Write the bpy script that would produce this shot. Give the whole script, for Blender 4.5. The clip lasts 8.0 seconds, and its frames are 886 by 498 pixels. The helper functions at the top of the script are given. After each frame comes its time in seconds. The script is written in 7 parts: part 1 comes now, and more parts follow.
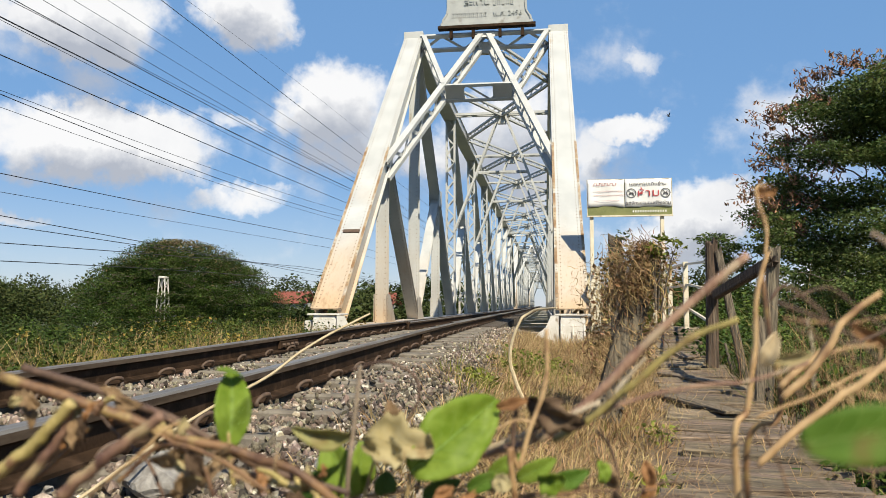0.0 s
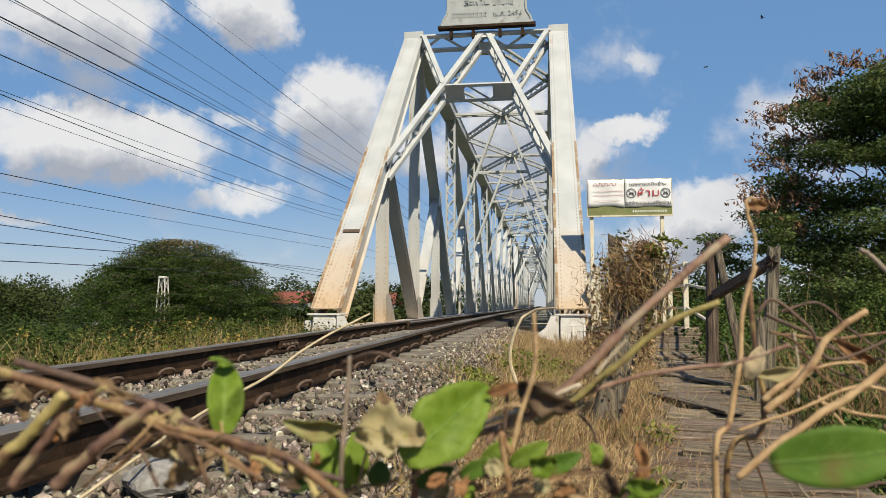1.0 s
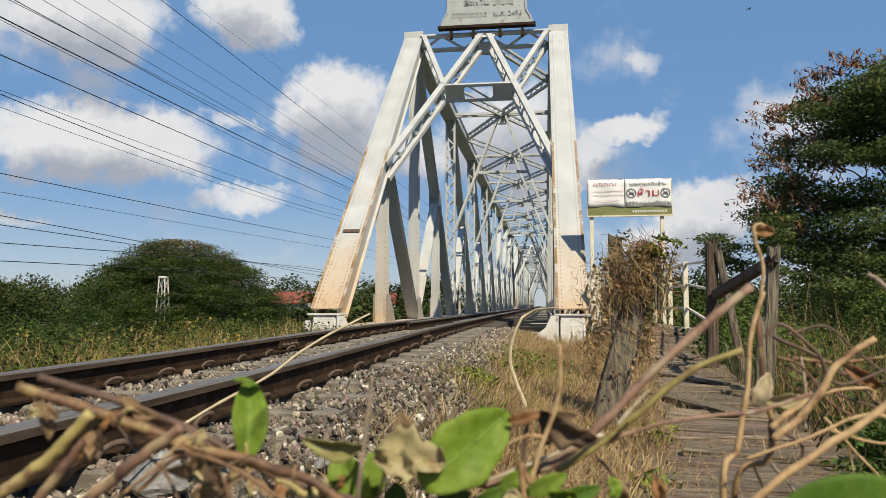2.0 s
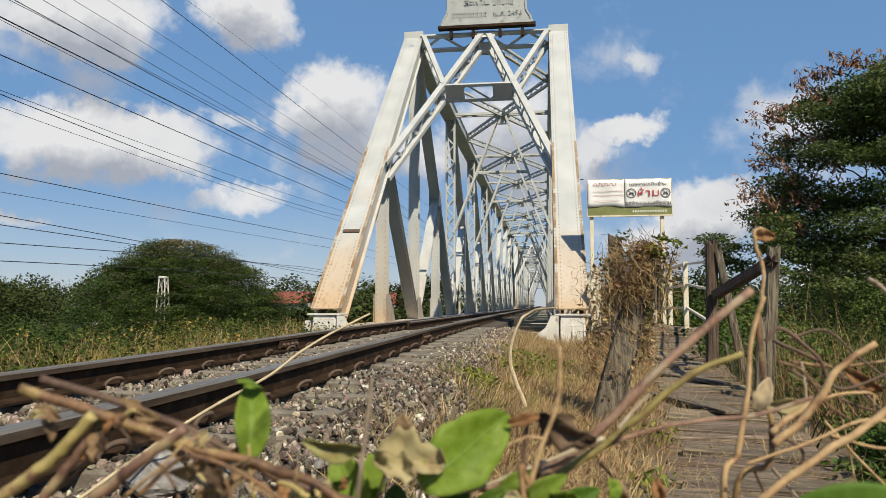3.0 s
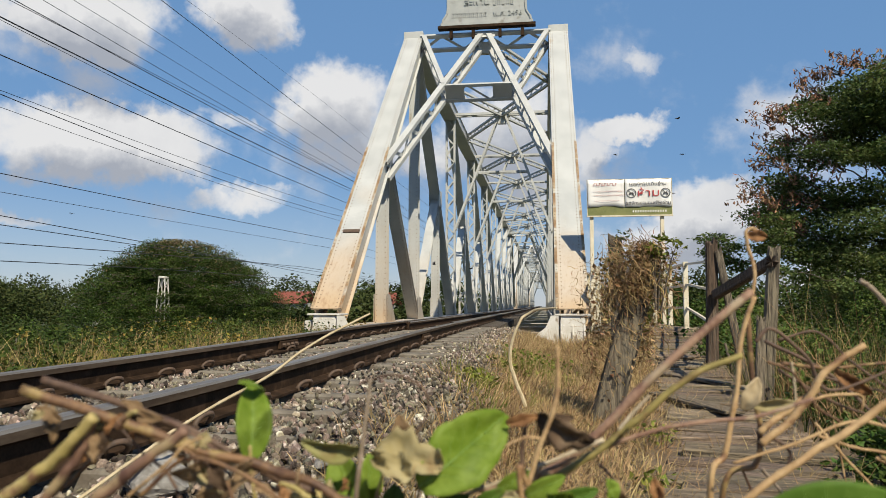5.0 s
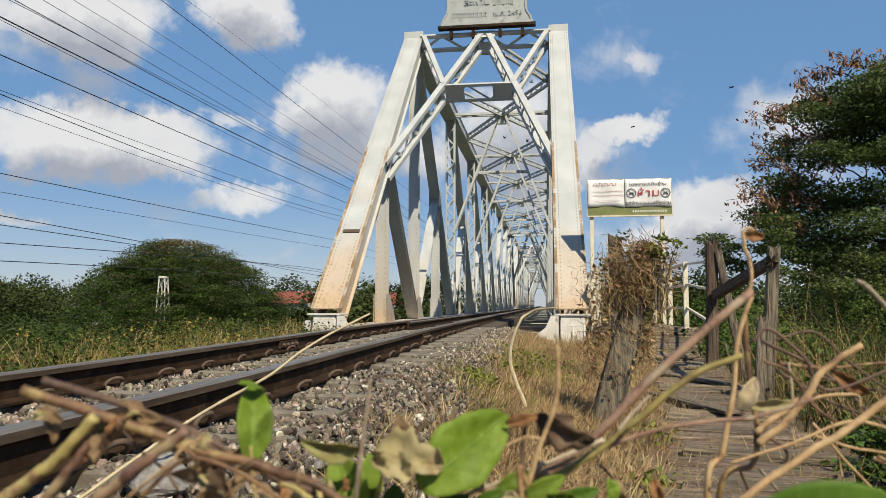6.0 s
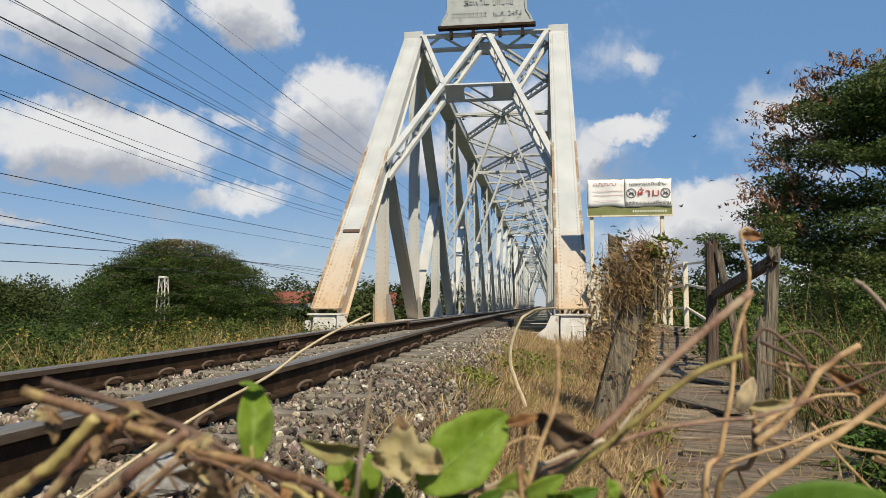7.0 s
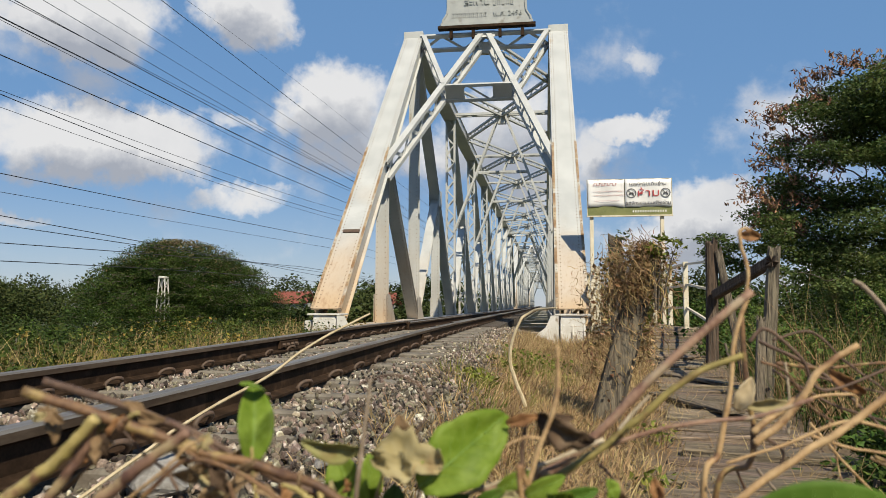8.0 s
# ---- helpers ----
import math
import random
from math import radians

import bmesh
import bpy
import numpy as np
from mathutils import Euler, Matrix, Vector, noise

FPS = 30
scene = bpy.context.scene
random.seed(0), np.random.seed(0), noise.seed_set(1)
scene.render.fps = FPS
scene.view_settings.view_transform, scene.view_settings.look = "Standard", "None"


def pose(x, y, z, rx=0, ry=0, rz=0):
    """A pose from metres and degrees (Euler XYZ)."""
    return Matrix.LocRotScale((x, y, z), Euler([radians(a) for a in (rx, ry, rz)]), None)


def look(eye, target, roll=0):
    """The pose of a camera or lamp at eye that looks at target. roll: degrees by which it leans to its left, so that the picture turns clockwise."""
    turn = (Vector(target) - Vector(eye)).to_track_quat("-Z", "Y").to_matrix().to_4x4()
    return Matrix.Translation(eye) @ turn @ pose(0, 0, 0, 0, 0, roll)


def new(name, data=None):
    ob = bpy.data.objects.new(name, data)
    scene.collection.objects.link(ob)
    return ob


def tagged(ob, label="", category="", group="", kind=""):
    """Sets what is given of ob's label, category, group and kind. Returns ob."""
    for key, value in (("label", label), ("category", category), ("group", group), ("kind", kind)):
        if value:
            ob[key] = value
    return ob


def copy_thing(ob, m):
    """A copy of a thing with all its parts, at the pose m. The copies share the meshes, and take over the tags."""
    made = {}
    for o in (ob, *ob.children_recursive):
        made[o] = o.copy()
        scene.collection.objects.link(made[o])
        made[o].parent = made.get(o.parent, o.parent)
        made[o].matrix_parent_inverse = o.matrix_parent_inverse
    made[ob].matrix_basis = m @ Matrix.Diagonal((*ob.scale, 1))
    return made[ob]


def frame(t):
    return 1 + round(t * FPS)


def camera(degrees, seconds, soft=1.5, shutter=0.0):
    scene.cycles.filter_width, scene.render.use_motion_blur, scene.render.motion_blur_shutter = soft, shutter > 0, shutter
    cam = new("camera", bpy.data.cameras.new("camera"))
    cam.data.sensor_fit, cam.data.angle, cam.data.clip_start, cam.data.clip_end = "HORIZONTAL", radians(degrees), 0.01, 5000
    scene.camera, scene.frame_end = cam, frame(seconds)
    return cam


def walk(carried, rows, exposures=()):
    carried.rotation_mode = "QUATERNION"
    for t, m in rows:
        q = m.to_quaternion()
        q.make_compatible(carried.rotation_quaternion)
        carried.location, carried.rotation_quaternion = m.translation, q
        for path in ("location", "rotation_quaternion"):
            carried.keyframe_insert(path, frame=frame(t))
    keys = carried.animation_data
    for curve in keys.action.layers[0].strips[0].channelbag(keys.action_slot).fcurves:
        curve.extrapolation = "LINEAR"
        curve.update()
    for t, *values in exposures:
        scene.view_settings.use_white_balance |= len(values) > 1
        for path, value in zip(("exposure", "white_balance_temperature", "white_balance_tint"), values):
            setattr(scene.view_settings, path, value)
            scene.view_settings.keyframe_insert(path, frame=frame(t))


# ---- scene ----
cam = camera(61.8, 8.0, soft=0.75, shutter=0.3)
walk(cam, [(0.0, pose(0, 0, 0.5, 94.365, 0, 7.844)), (8.0, pose(0, 0, 0.5, 94.365, 0, 7.844))],
     exposures=[(0.0, 0.54), (0.3, 0.42), (0.6, 0.32), (1.0, 0.29), (1.5, 0.27), (3.0, 0.26), (8.0, 0.25)])
cam.data.dof.use_dof, cam.data.dof.focus_distance, cam.data.dof.aperture_fstop = True, 9.0, 10.5

# ---- sky and sun ----
SUN_ELEV, SUN_AZ = radians(46), radians(150)   # azimuth from the bridge axis, turning to the right
world = bpy.data.worlds.new("sky")
scene.world = world
world.use_nodes = True
wn, wl = world.node_tree.nodes, world.node_tree.links
wn.clear()


def wnode(kind, **inputs):
    n = wn.new(kind)
    for key, v in inputs.items():
        n.inputs[int(key[1:])].default_value = v
    return n


def wmath(op, a, b=None, clamp=False):
    n = wn.new("ShaderNodeMath")
    n.operation, n.use_clamp = op, clamp
    for i, v in enumerate((a, b)):
        if v is None:
            continue
        if isinstance(v, (int, float)):
            n.inputs[i].default_value = v
        else:
            wl.new(v, n.inputs[i])
    return n.outputs[0]


def cloud_field(direction):
    """How deep in a cloud a direction lies: cumulus heaps over a broken fair-weather sky."""
    # azimuth and elevation in degrees, half width, half height, weight
    heaps = [(-34.0, 11.3, 9.8, 3.3, 1.0), (-33.5, 19.8, 6.0, 3.6, 0.9), (-23.4, 21.2, 4.4, 3.4, 0.95), (-16.0, 15.2, 5.2, 4.0, 1.0), (-12.8, 12.0, 6.6, 3.0, 0.75),
             (6.6, 13.2, 3.4, 1.5, 0.85), (12.6, 6.9, 5.4, 3.1, 1.0), (-23.0, 8.2, 4.6, 1.3, 0.62), (3.8, 11.4, 2.2, 2.8, 0.42), (7.9, 18.5, 2.0, 0.9, 0.30),
             (-2.7, 13.5, 6.0, 5.2, 0.85), (-37.2, 5.6, 3.0, 0.7, 0.5), (-0.6, 9.1, 3.8, 2.8, 0.75), (16.9, 11.5, 6.4, 3.6, 0.30), (9.8, 4.6, 6.4, 2.8, 0.65), (20.2, 2.3, 6.4, 2.6, 0.7), (-24.4, 13.6, 3.0, 0.7, 0.42)]
    heaps += [(50, 14, 12, 5, 1.0), (120, 16, 14, 6, 1.0), (-75, 20, 14, 6, 1.0), (-130, 14, 16, 5, 1.0), (10, 52, 14, 8, 0.8)]
    total = None
    for az, el, w, h, weight in heaps:
        c = Vector((math.sin(radians(az)) * math.cos(radians(el)), math.cos(radians(az)) * math.cos(radians(el)), math.sin(radians(el))))
        side = Vector((math.cos(radians(az)), -math.sin(radians(az)), 0))
        up = c.cross(side) * -1
        if up.z < 0:
            up = -up
        sub = wn.new("ShaderNodeVectorMath")
        sub.operation = "SUBTRACT"
        wl.new(direction, sub.inputs[0])
        sub.inputs[1].default_value = c
        sq = None
        for axis, half in ((side, radians(w)), (up, radians(h)), (c, 0.5)):
            dot = wn.new("ShaderNodeVectorMath")
            dot.operation = "DOT_PRODUCT"
            wl.new(sub.outputs[0], dot.inputs[0])
            dot.inputs[1].default_value = axis / half
            s = wmath("MULTIPLY", dot.outputs["Value"], dot.outputs["Value"])
            sq = s if sq is None else wmath("ADD", sq, s)
        body = wmath("MULTIPLY", wmath("SUBTRACT", 1.0, sq, True), weight)
        total = body if total is None else wmath("MAXIMUM", total, body)
    return total


coord_raw = wn.new("ShaderNodeTexCoord").outputs["Generated"]
# ragged outlines: the directions are shaken at two scales before the heaps are looked up
shaken = coord_raw
for scale_n, amount in ((5.0, 0.07), (16.0, 0.055), (48.0, 0.034), (120.0, 0.016)):
    shake = wnode("ShaderNodeTexNoise", i2=scale_n, i3=4.0, i4=0.55)
    wl.new(coord_raw, shake.inputs["Vector"])
    mid = wn.new("ShaderNodeVectorMath")
    mid.operation = "SUBTRACT"
    wl.new(shake.outputs["Color"], mid.inputs[0])
    mid.inputs[1].default_value = (0.5, 0.5, 0.5)
    add_v = wn.new("ShaderNodeVectorMath")
    add_v.operation = "MULTIPLY_ADD"
    wl.new(mid.outputs[0], add_v.inputs[0])
    add_v.inputs[1].default_value = (amount, amount, amount * 0.8)
    wl.new(shaken, add_v.inputs[2])
    shaken = add_v.outputs[0]
coord = shaken
puff = wnode("ShaderNodeTexNoise", i2=9.0, i3=9.0, i4=0.58)
wl.new(coord_raw, puff.inputs["Vector"])
soft_noise = wnode("ShaderNodeTexNoise", i2=3.2, i3=6.0, i4=0.55)
wl.new(coord_raw, soft_noise.inputs["Vector"])
depth = cloud_field(coord)
billow = wmath("MULTIPLY", wmath("SUBTRACT", puff.outputs[0], 0.5), 2.3)
wisps = wmath("MULTIPLY", wmath("SUBTRACT", soft_noise.outputs[0], 0.52), 1.1)
dens = wmath("ADD", wmath("ADD", depth, wmath("MULTIPLY", billow, 0.72)), wisps)
cover = wn.new("ShaderNodeMapRange")
cover.interpolation_type = "SMOOTHSTEP"
wl.new(dens, cover.inputs[0])
cover.inputs[1].default_value, cover.inputs[2].default_value = 0.04, 0.64
cover.inputs[3].default_value, cover.inputs[4].default_value = 0.0, 0.96
# flat grey bases and bright tops: the cloud a little higher up tells how much lies above
lift = wn.new("ShaderNodeVectorMath")
lift.operation = "ADD"
wl.new(coord, lift.inputs[0])
lift.inputs[1].default_value = (0, 0, 0.06)
above = wmath("ADD", cloud_field(lift.outputs[0]), wmath("MULTIPLY", billow, 0.35))
shade = wn.new("ShaderNodeMapRange")
wl.new(above, shade.inputs[0])
shade.inputs[1].default_value, shade.inputs[2].default_value = 0.0, 0.75
cloud_col = wn.new("ShaderNodeMix")
cloud_col.data_type = "RGBA"
wl.new(shade.outputs[0], cloud_col.inputs[0])
cloud_col.inputs[6].default_value = (13.5, 13.4, 13.3, 1)
cloud_col.inputs[7].default_value = (6.5, 6.9, 7.8, 1)
sky = wn.new("ShaderNodeTexSky")
sky.sky_type, sky.sun_disc = "NISHITA", False
sky.sun_elevation, sky.sun_rotation = SUN_ELEV, SUN_AZ
sky.air_density, sky.dust_density, sky.ozone_density = 1.0, 0.1, 1.5
vivid = wn.new("ShaderNodeHueSaturation")
vivid.inputs["Saturation"].default_value, vivid.inputs["Value"].default_value = 1.1, 1.35
wl.new(sky.outputs[0], vivid.inputs["Color"])
haze = wn.new("ShaderNodeMix")
haze.data_type = "RGBA"
haze.inputs[0].default_value = 0.68
height = wn.new("ShaderNodeSeparateXYZ")
wl.new(coord_raw, height.inputs[0])
low = wn.new("ShaderNodeMapRange")                     # pale haze towards the horizon
low.interpolation_type = "SMOOTHSTEP"
wl.new(height.outputs[2], low.inputs[0])
low.inputs[1].default_value, low.inputs[2].default_value = -0.02, 0.19
air = wn.new("ShaderNodeMix")
air.data_type = "RGBA"
wl.new(low.outputs[0], air.inputs[0])
air.inputs[6].default_value, air.inputs[7].default_value = (6.6, 8.2, 10.9, 1), (2.75, 5.7, 10.6, 1)
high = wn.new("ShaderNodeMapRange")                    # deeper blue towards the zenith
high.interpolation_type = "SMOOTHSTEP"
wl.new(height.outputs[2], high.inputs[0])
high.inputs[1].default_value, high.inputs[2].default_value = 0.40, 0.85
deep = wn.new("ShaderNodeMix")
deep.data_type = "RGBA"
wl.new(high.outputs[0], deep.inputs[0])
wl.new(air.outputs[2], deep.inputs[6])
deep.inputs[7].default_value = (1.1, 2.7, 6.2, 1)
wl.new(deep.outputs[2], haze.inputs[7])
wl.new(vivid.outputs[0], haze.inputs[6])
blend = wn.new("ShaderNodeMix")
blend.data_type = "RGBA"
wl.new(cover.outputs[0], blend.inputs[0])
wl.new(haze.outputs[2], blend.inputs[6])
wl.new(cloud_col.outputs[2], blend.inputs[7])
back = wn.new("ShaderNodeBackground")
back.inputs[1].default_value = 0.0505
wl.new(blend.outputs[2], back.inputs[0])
wl.new(back.outputs[0], wn.new("ShaderNodeOutputWorld").inputs[0])

sun = new("sun", bpy.data.lights.new("sun", "SUN"))
sun.data.energy, sun.data.angle, sun.data.color = 5.0, radians(0.5), (1.0, 0.90, 0.70)
sun_from = Vector((math.sin(SUN_AZ) * math.cos(SUN_ELEV), math.cos(SUN_AZ) * math.cos(SUN_ELEV), math.sin(SUN_ELEV)))
sun.matrix_world = look(sun_from * 60, (0, 0, 0))


# ---- materials ----
ALBEDO = 0.71


def material(name, base, other, scale=6.0, rough=0.7, metal=0.0, bump=0.3, grain=60.0, stretch=(1, 1, 1), spread=(0.35, 0.65),
             island=0.0, obj_random=0.0, third=None, third_at=(0.55, 0.7), third_scale=2.0, rough_var=0.15, transl=0.0, depth=0.01):
    base, other = [c * ALBEDO for c in base], [c * ALBEDO for c in other]
    third = [c * ALBEDO for c in third] if third else None
    m = bpy.data.materials.new(name)
    m.use_nodes = True
    nt = m.node_tree
    n, l = nt.nodes, nt.links
    bsdf = n["Principled BSDF"]
    tc = n.new("ShaderNodeTexCoord")
    mp = n.new("ShaderNodeMapping")
    mp.inputs["Scale"].default_value = stretch
    l.new(tc.outputs["Object"], mp.inputs["Vector"])
    big = n.new("ShaderNodeTexNoise")
    big.inputs["Scale"].default_value, big.inputs["Detail"].default_value = scale, 6
    fine = n.new("ShaderNodeTexNoise")
    fine.inputs["Scale"].default_value, fine.inputs["Detail"].default_value = grain, 4
    l.new(mp.outputs[0], big.inputs["Vector"])
    l.new(mp.outputs[0], fine.inputs["Vector"])
    add = n.new("ShaderNodeMath")
    add.operation = "MULTIPLY_ADD"
    l.new(fine.outputs[0], add.inputs[0])
    add.inputs[1].default_value = 0.45
    l.new(big.outputs[0], add.inputs[2])
    ramp = n.new("ShaderNodeMapRange")
    l.new(add.outputs[0], ramp.inputs[0])
    ramp.inputs[1].default_value, ramp.inputs[2].default_value = spread[0] + 0.22, spread[1] + 0.22
    mix = n.new("ShaderNodeMix")
    mix.data_type = "RGBA"
    l.new(ramp.outputs[0], mix.inputs[0])
    mix.inputs[6].default_value, mix.inputs[7].default_value = (*base, 1), (*other, 1)
    colour = mix.outputs[2]
    if third:
        spot = n.new("ShaderNodeTexNoise")
        spot.inputs["Scale"].default_value, spot.inputs["Detail"].default_value = third_scale, 8
        l.new(mp.outputs[0], spot.inputs["Vector"])
        sr = n.new("ShaderNodeMapRange")
        l.new(spot.outputs[0], sr.inputs[0])
        sr.inputs[1].default_value, sr.inputs[2].default_value = third_at
        m3 = n.new("ShaderNodeMix")
        m3.data_type = "RGBA"
        l.new(sr.outputs[0], m3.inputs[0])
        l.new(colour, m3.inputs[6])
        m3.inputs[7].default_value = (*third, 1)
        colour = m3.outputs[2]
    if island or obj_random:
        source = n.new("ShaderNodeNewGeometry").outputs["Random Per Island"] if island else n.new("ShaderNodeObjectInfo").outputs["Random"]
        amount = island or obj_random
        hsv = n.new("ShaderNodeHueSaturation")
        vr = n.new("ShaderNodeMapRange")
        l.new(source, vr.inputs[0])
        vr.inputs[3].default_value, vr.inputs[4].default_value = 1 - amount, 1 + amount
        l.new(vr.outputs[0], hsv.inputs["Value"])
        hr = n.new("ShaderNodeMapRange")
        wob = n.new("ShaderNodeMath")
        wob.operation = "FRACT"
        mul = n.new("ShaderNodeMath")
        mul.operation = "MULTIPLY"
        l.new(source, mul.inputs[0])
        mul.inputs[1].default_value = 37.7
        l.new(mul.outputs[0], wob.inputs[0])
        l.new(wob.outputs[0], hr.inputs[0])
        hr.inputs[3].default_value, hr.inputs[4].default_value = 0.5 - 0.06 * amount, 0.5 + 0.05 * amount
        l.new(hr.outputs[0], hsv.inputs["Hue"])
        l.new(colour, hsv.inputs["Color"])
        colour = hsv.outputs[0]
    l.new(colour, bsdf.inputs["Base Color"])
    rr = n.new("ShaderNodeMapRange")
    l.new(big.outputs[0], rr.inputs[0])
    rr.inputs[3].default_value, rr.inputs[4].default_value = max(0.05, rough - rough_var), min(1.0, rough + rough_var)
    l.new(rr.outputs[0], bsdf.inputs["Roughness"])
    bsdf.inputs["Metallic"].default_value = metal
    if bump:
        bp = n.new("ShaderNodeBump")
        bp.inputs["Strength"].default_value, bp.inputs["Distance"].default_value = bump, depth
        l.new(add.outputs[0], bp.inputs["Height"])
        l.new(bp.outputs[0], bsdf.inputs["Normal"])
    if transl:
        bsdf.inputs["Specular IOR Level"].default_value = 0.14
        tr = n.new("ShaderNodeBsdfTranslucent")
        l.new(colour, tr.inputs[0])
        ms = n.new("ShaderNodeMixShader")
        ms.inputs[0].default_value = transl
        l.new(bsdf.outputs[0], ms.inputs[1])
        l.new(tr.outputs[0], ms.inputs[2])
        l.new(ms.outputs[0], n["Material Output"].inputs[0])
    return m


def painted_steel():
    """Old white paint: chalky, streaked, tan with dust and rust towards the bearings."""
    m = material("old_white_paint", (0.55, 0.565, 0.56), (0.67, 0.685, 0.675), scale=1.6, rough=0.5, bump=0.15, grain=35, stretch=(1, 1, 0.35),
                 third=(0.42, 0.31, 0.19), third_at=(0.66, 0.80), third_scale=3.0, depth=0.004)
    n, l = m.node_tree.nodes, m.node_tree.links
    bsdf = n["Principled BSDF"]
    old = bsdf.inputs["Base Color"].links[0].from_socket
    geo = n.new("ShaderNodeTexCoord")
    sep = n.new("ShaderNodeSeparateXYZ")
    l.new(geo.outputs["Object"], sep.inputs[0])
    nz = n.new("ShaderNodeTexNoise")
    nz.inputs["Scale"].default_value, nz.inputs["Detail"].default_value = 0.45, 9
    l.new(geo.outputs["Object"], nz.inputs["Vector"])
    rise = n.new("ShaderNodeMath")
    rise.operation = "MULTIPLY_ADD"
    l.new(nz.outputs[0], rise.inputs[0])
    rise.inputs[1].default_value = -6.3
    l.new(sep.outputs[2], rise.inputs[2])
    near = n.new("ShaderNodeMapRange")
    l.new(rise.outputs[0], near.inputs[0])
    near.inputs[1].default_value, near.inputs[2].default_value = 0.0, -3.2
    near.inputs[3].default_value, near.inputs[4].default_value = 0.0, 0.85
    along = n.new("ShaderNodeMapRange")               # the dust of the bank settles on the first panels
    l.new(sep.outputs[1], along.inputs[0])
    along.inputs[1].default_value, along.inputs[2].default_value = 17.0, 30.0
    along.inputs[3].default_value, along.inputs[4].default_value = 1.0, 0.2
    dust = n.new("ShaderNodeMath")
    dust.operation = "MULTIPLY"
    l.new(near.outputs[0], dust.inputs[0])
    l.new(along.outputs[0], dust.inputs[1])
    mix = n.new("ShaderNodeMix")
    mix.data_type = "RGBA"
    l.new(dust.outputs[0], mix.inputs[0])
    l.new(old, mix.inputs[6])
    mix.inputs[7].default_value = (0.46, 0.315, 0.17, 1)
    rust = n.new("ShaderNodeTexNoise")
    rust.inputs["Scale"].default_value, rust.inputs["Detail"].default_value, rust.inputs["Roughness"].default_value = 4.0, 10, 0.72
    runs = n.new("ShaderNodeMapping")
    runs.inputs["Scale"].default_value = (3.0, 1.2, 0.30)
    l.new(geo.outputs["Object"], runs.inputs["Vector"])
    l.new(runs.outputs[0], rust.inputs["Vector"])
    rm = n.new("ShaderNodeMapRange")
    l.new(rust.outputs[0], rm.inputs[0])
    rm.inputs[1].default_value, rm.inputs[2].default_value = 0.52, 0.72
    both = n.new("ShaderNodeMath")
    both.operation = "MULTIPLY"
    l.new(rm.outputs[0], both.inputs[0])
    l.new(dust.outputs[0], both.inputs[1])
    m2 = n.new("ShaderNodeMix")
    m2.data_type = "RGBA"
    l.new(both.outputs[0], m2.inputs[0])
    l.new(mix.outputs[2], m2.inputs[6])
    m2.inputs[7].default_value = (0.25, 0.125, 0.055, 1)
    l.new(m2.outputs[2], bsdf.inputs["Base Color"])
    return m


PAINT = painted_steel()
EDGE = material("rusty_plate_edge", (0.55, 0.44, 0.29), (0.30, 0.165, 0.075), scale=3.5, rough=0.75, bump=0.4, grain=22, third=(0.62, 0.59, 0.52), third_at=(0.52, 0.62), third_scale=2.2, depth=0.006)
RIVET = material("rusty_rivet", (0.34, 0.27, 0.19), (0.24, 0.16, 0.09), scale=4, rough=0.7, bump=0)
WHITE = material("white_bearing_paint", (0.88, 0.86, 0.81), (0.74, 0.70, 0.62), scale=5, rough=0.6, third=(0.30, 0.22, 0.14), third_at=(0.58, 0.72), third_scale=6)
# rust brown, darkened so the web holds the shade under the rail head
RUST = material("shaded_rusty_rail", (0.030, 0.019, 0.012), (0.062, 0.038, 0.024), scale=7, rough=0.75, bump=0.4, grain=90, third=(0.10, 0.062, 0.04), third_at=(0.55, 0.75), third_scale=14, depth=0.003)
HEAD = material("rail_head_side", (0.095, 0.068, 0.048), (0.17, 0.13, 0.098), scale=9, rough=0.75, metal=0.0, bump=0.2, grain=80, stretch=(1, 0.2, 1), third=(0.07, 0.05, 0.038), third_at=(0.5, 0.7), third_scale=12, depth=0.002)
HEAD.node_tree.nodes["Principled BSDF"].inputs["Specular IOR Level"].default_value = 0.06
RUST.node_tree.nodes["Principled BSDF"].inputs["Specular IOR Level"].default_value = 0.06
SHINE = material("worn_rail_head", (0.27, 0.25, 0.225), (0.16, 0.135, 0.11), scale=9, rough=0.45, metal=0.3, bump=0.1, grain=120, stretch=(1, 0.05, 1), depth=0.001)
CLIP = material("rusty_clip", (0.085, 0.055, 0.038), (0.16, 0.10, 0.065), scale=20, rough=0.7, bump=0.4, grain=150, depth=0.002)
STONE = material("ballast_stone", (0.10, 0.076, 0.053), (0.32, 0.265, 0.195), scale=14, rough=0.9, bump=0.6, grain=120, island=0.8, third=(0.60, 0.55, 0.46), third_at=(0.55, 0.66), third_scale=22, depth=0.004)
SLEEPER = material("concrete_sleeper", (0.17, 0.148, 0.12), (0.28, 0.25, 0.205), scale=6, rough=0.9, bump=0.5, grain=90, third=(0.15, 0.11, 0.08), third_at=(0.55, 0.75), third_scale=9, depth=0.004)
BEAM_WOOD = material("dark_sleeper_timber", (0.05, 0.04, 0.032), (0.11, 0.09, 0.072), scale=5, rough=0.85, stretch=(0.4, 3, 3), depth=0.006)
GRIT = material("ballast_grit", (0.11, 0.09, 0.066), (0.20, 0.165, 0.125), scale=20, rough=0.95, bump=0.8, grain=90, depth=0.01)
EARTH = material("dry_earth", (0.13, 0.088, 0.05), (0.22, 0.155, 0.088), scale=1.6, rough=0.95, bump=0.7, grain=28, third=(0.10, 0.095, 0.05), third_at=(0.5, 0.65), third_scale=0.9, depth=0.03)
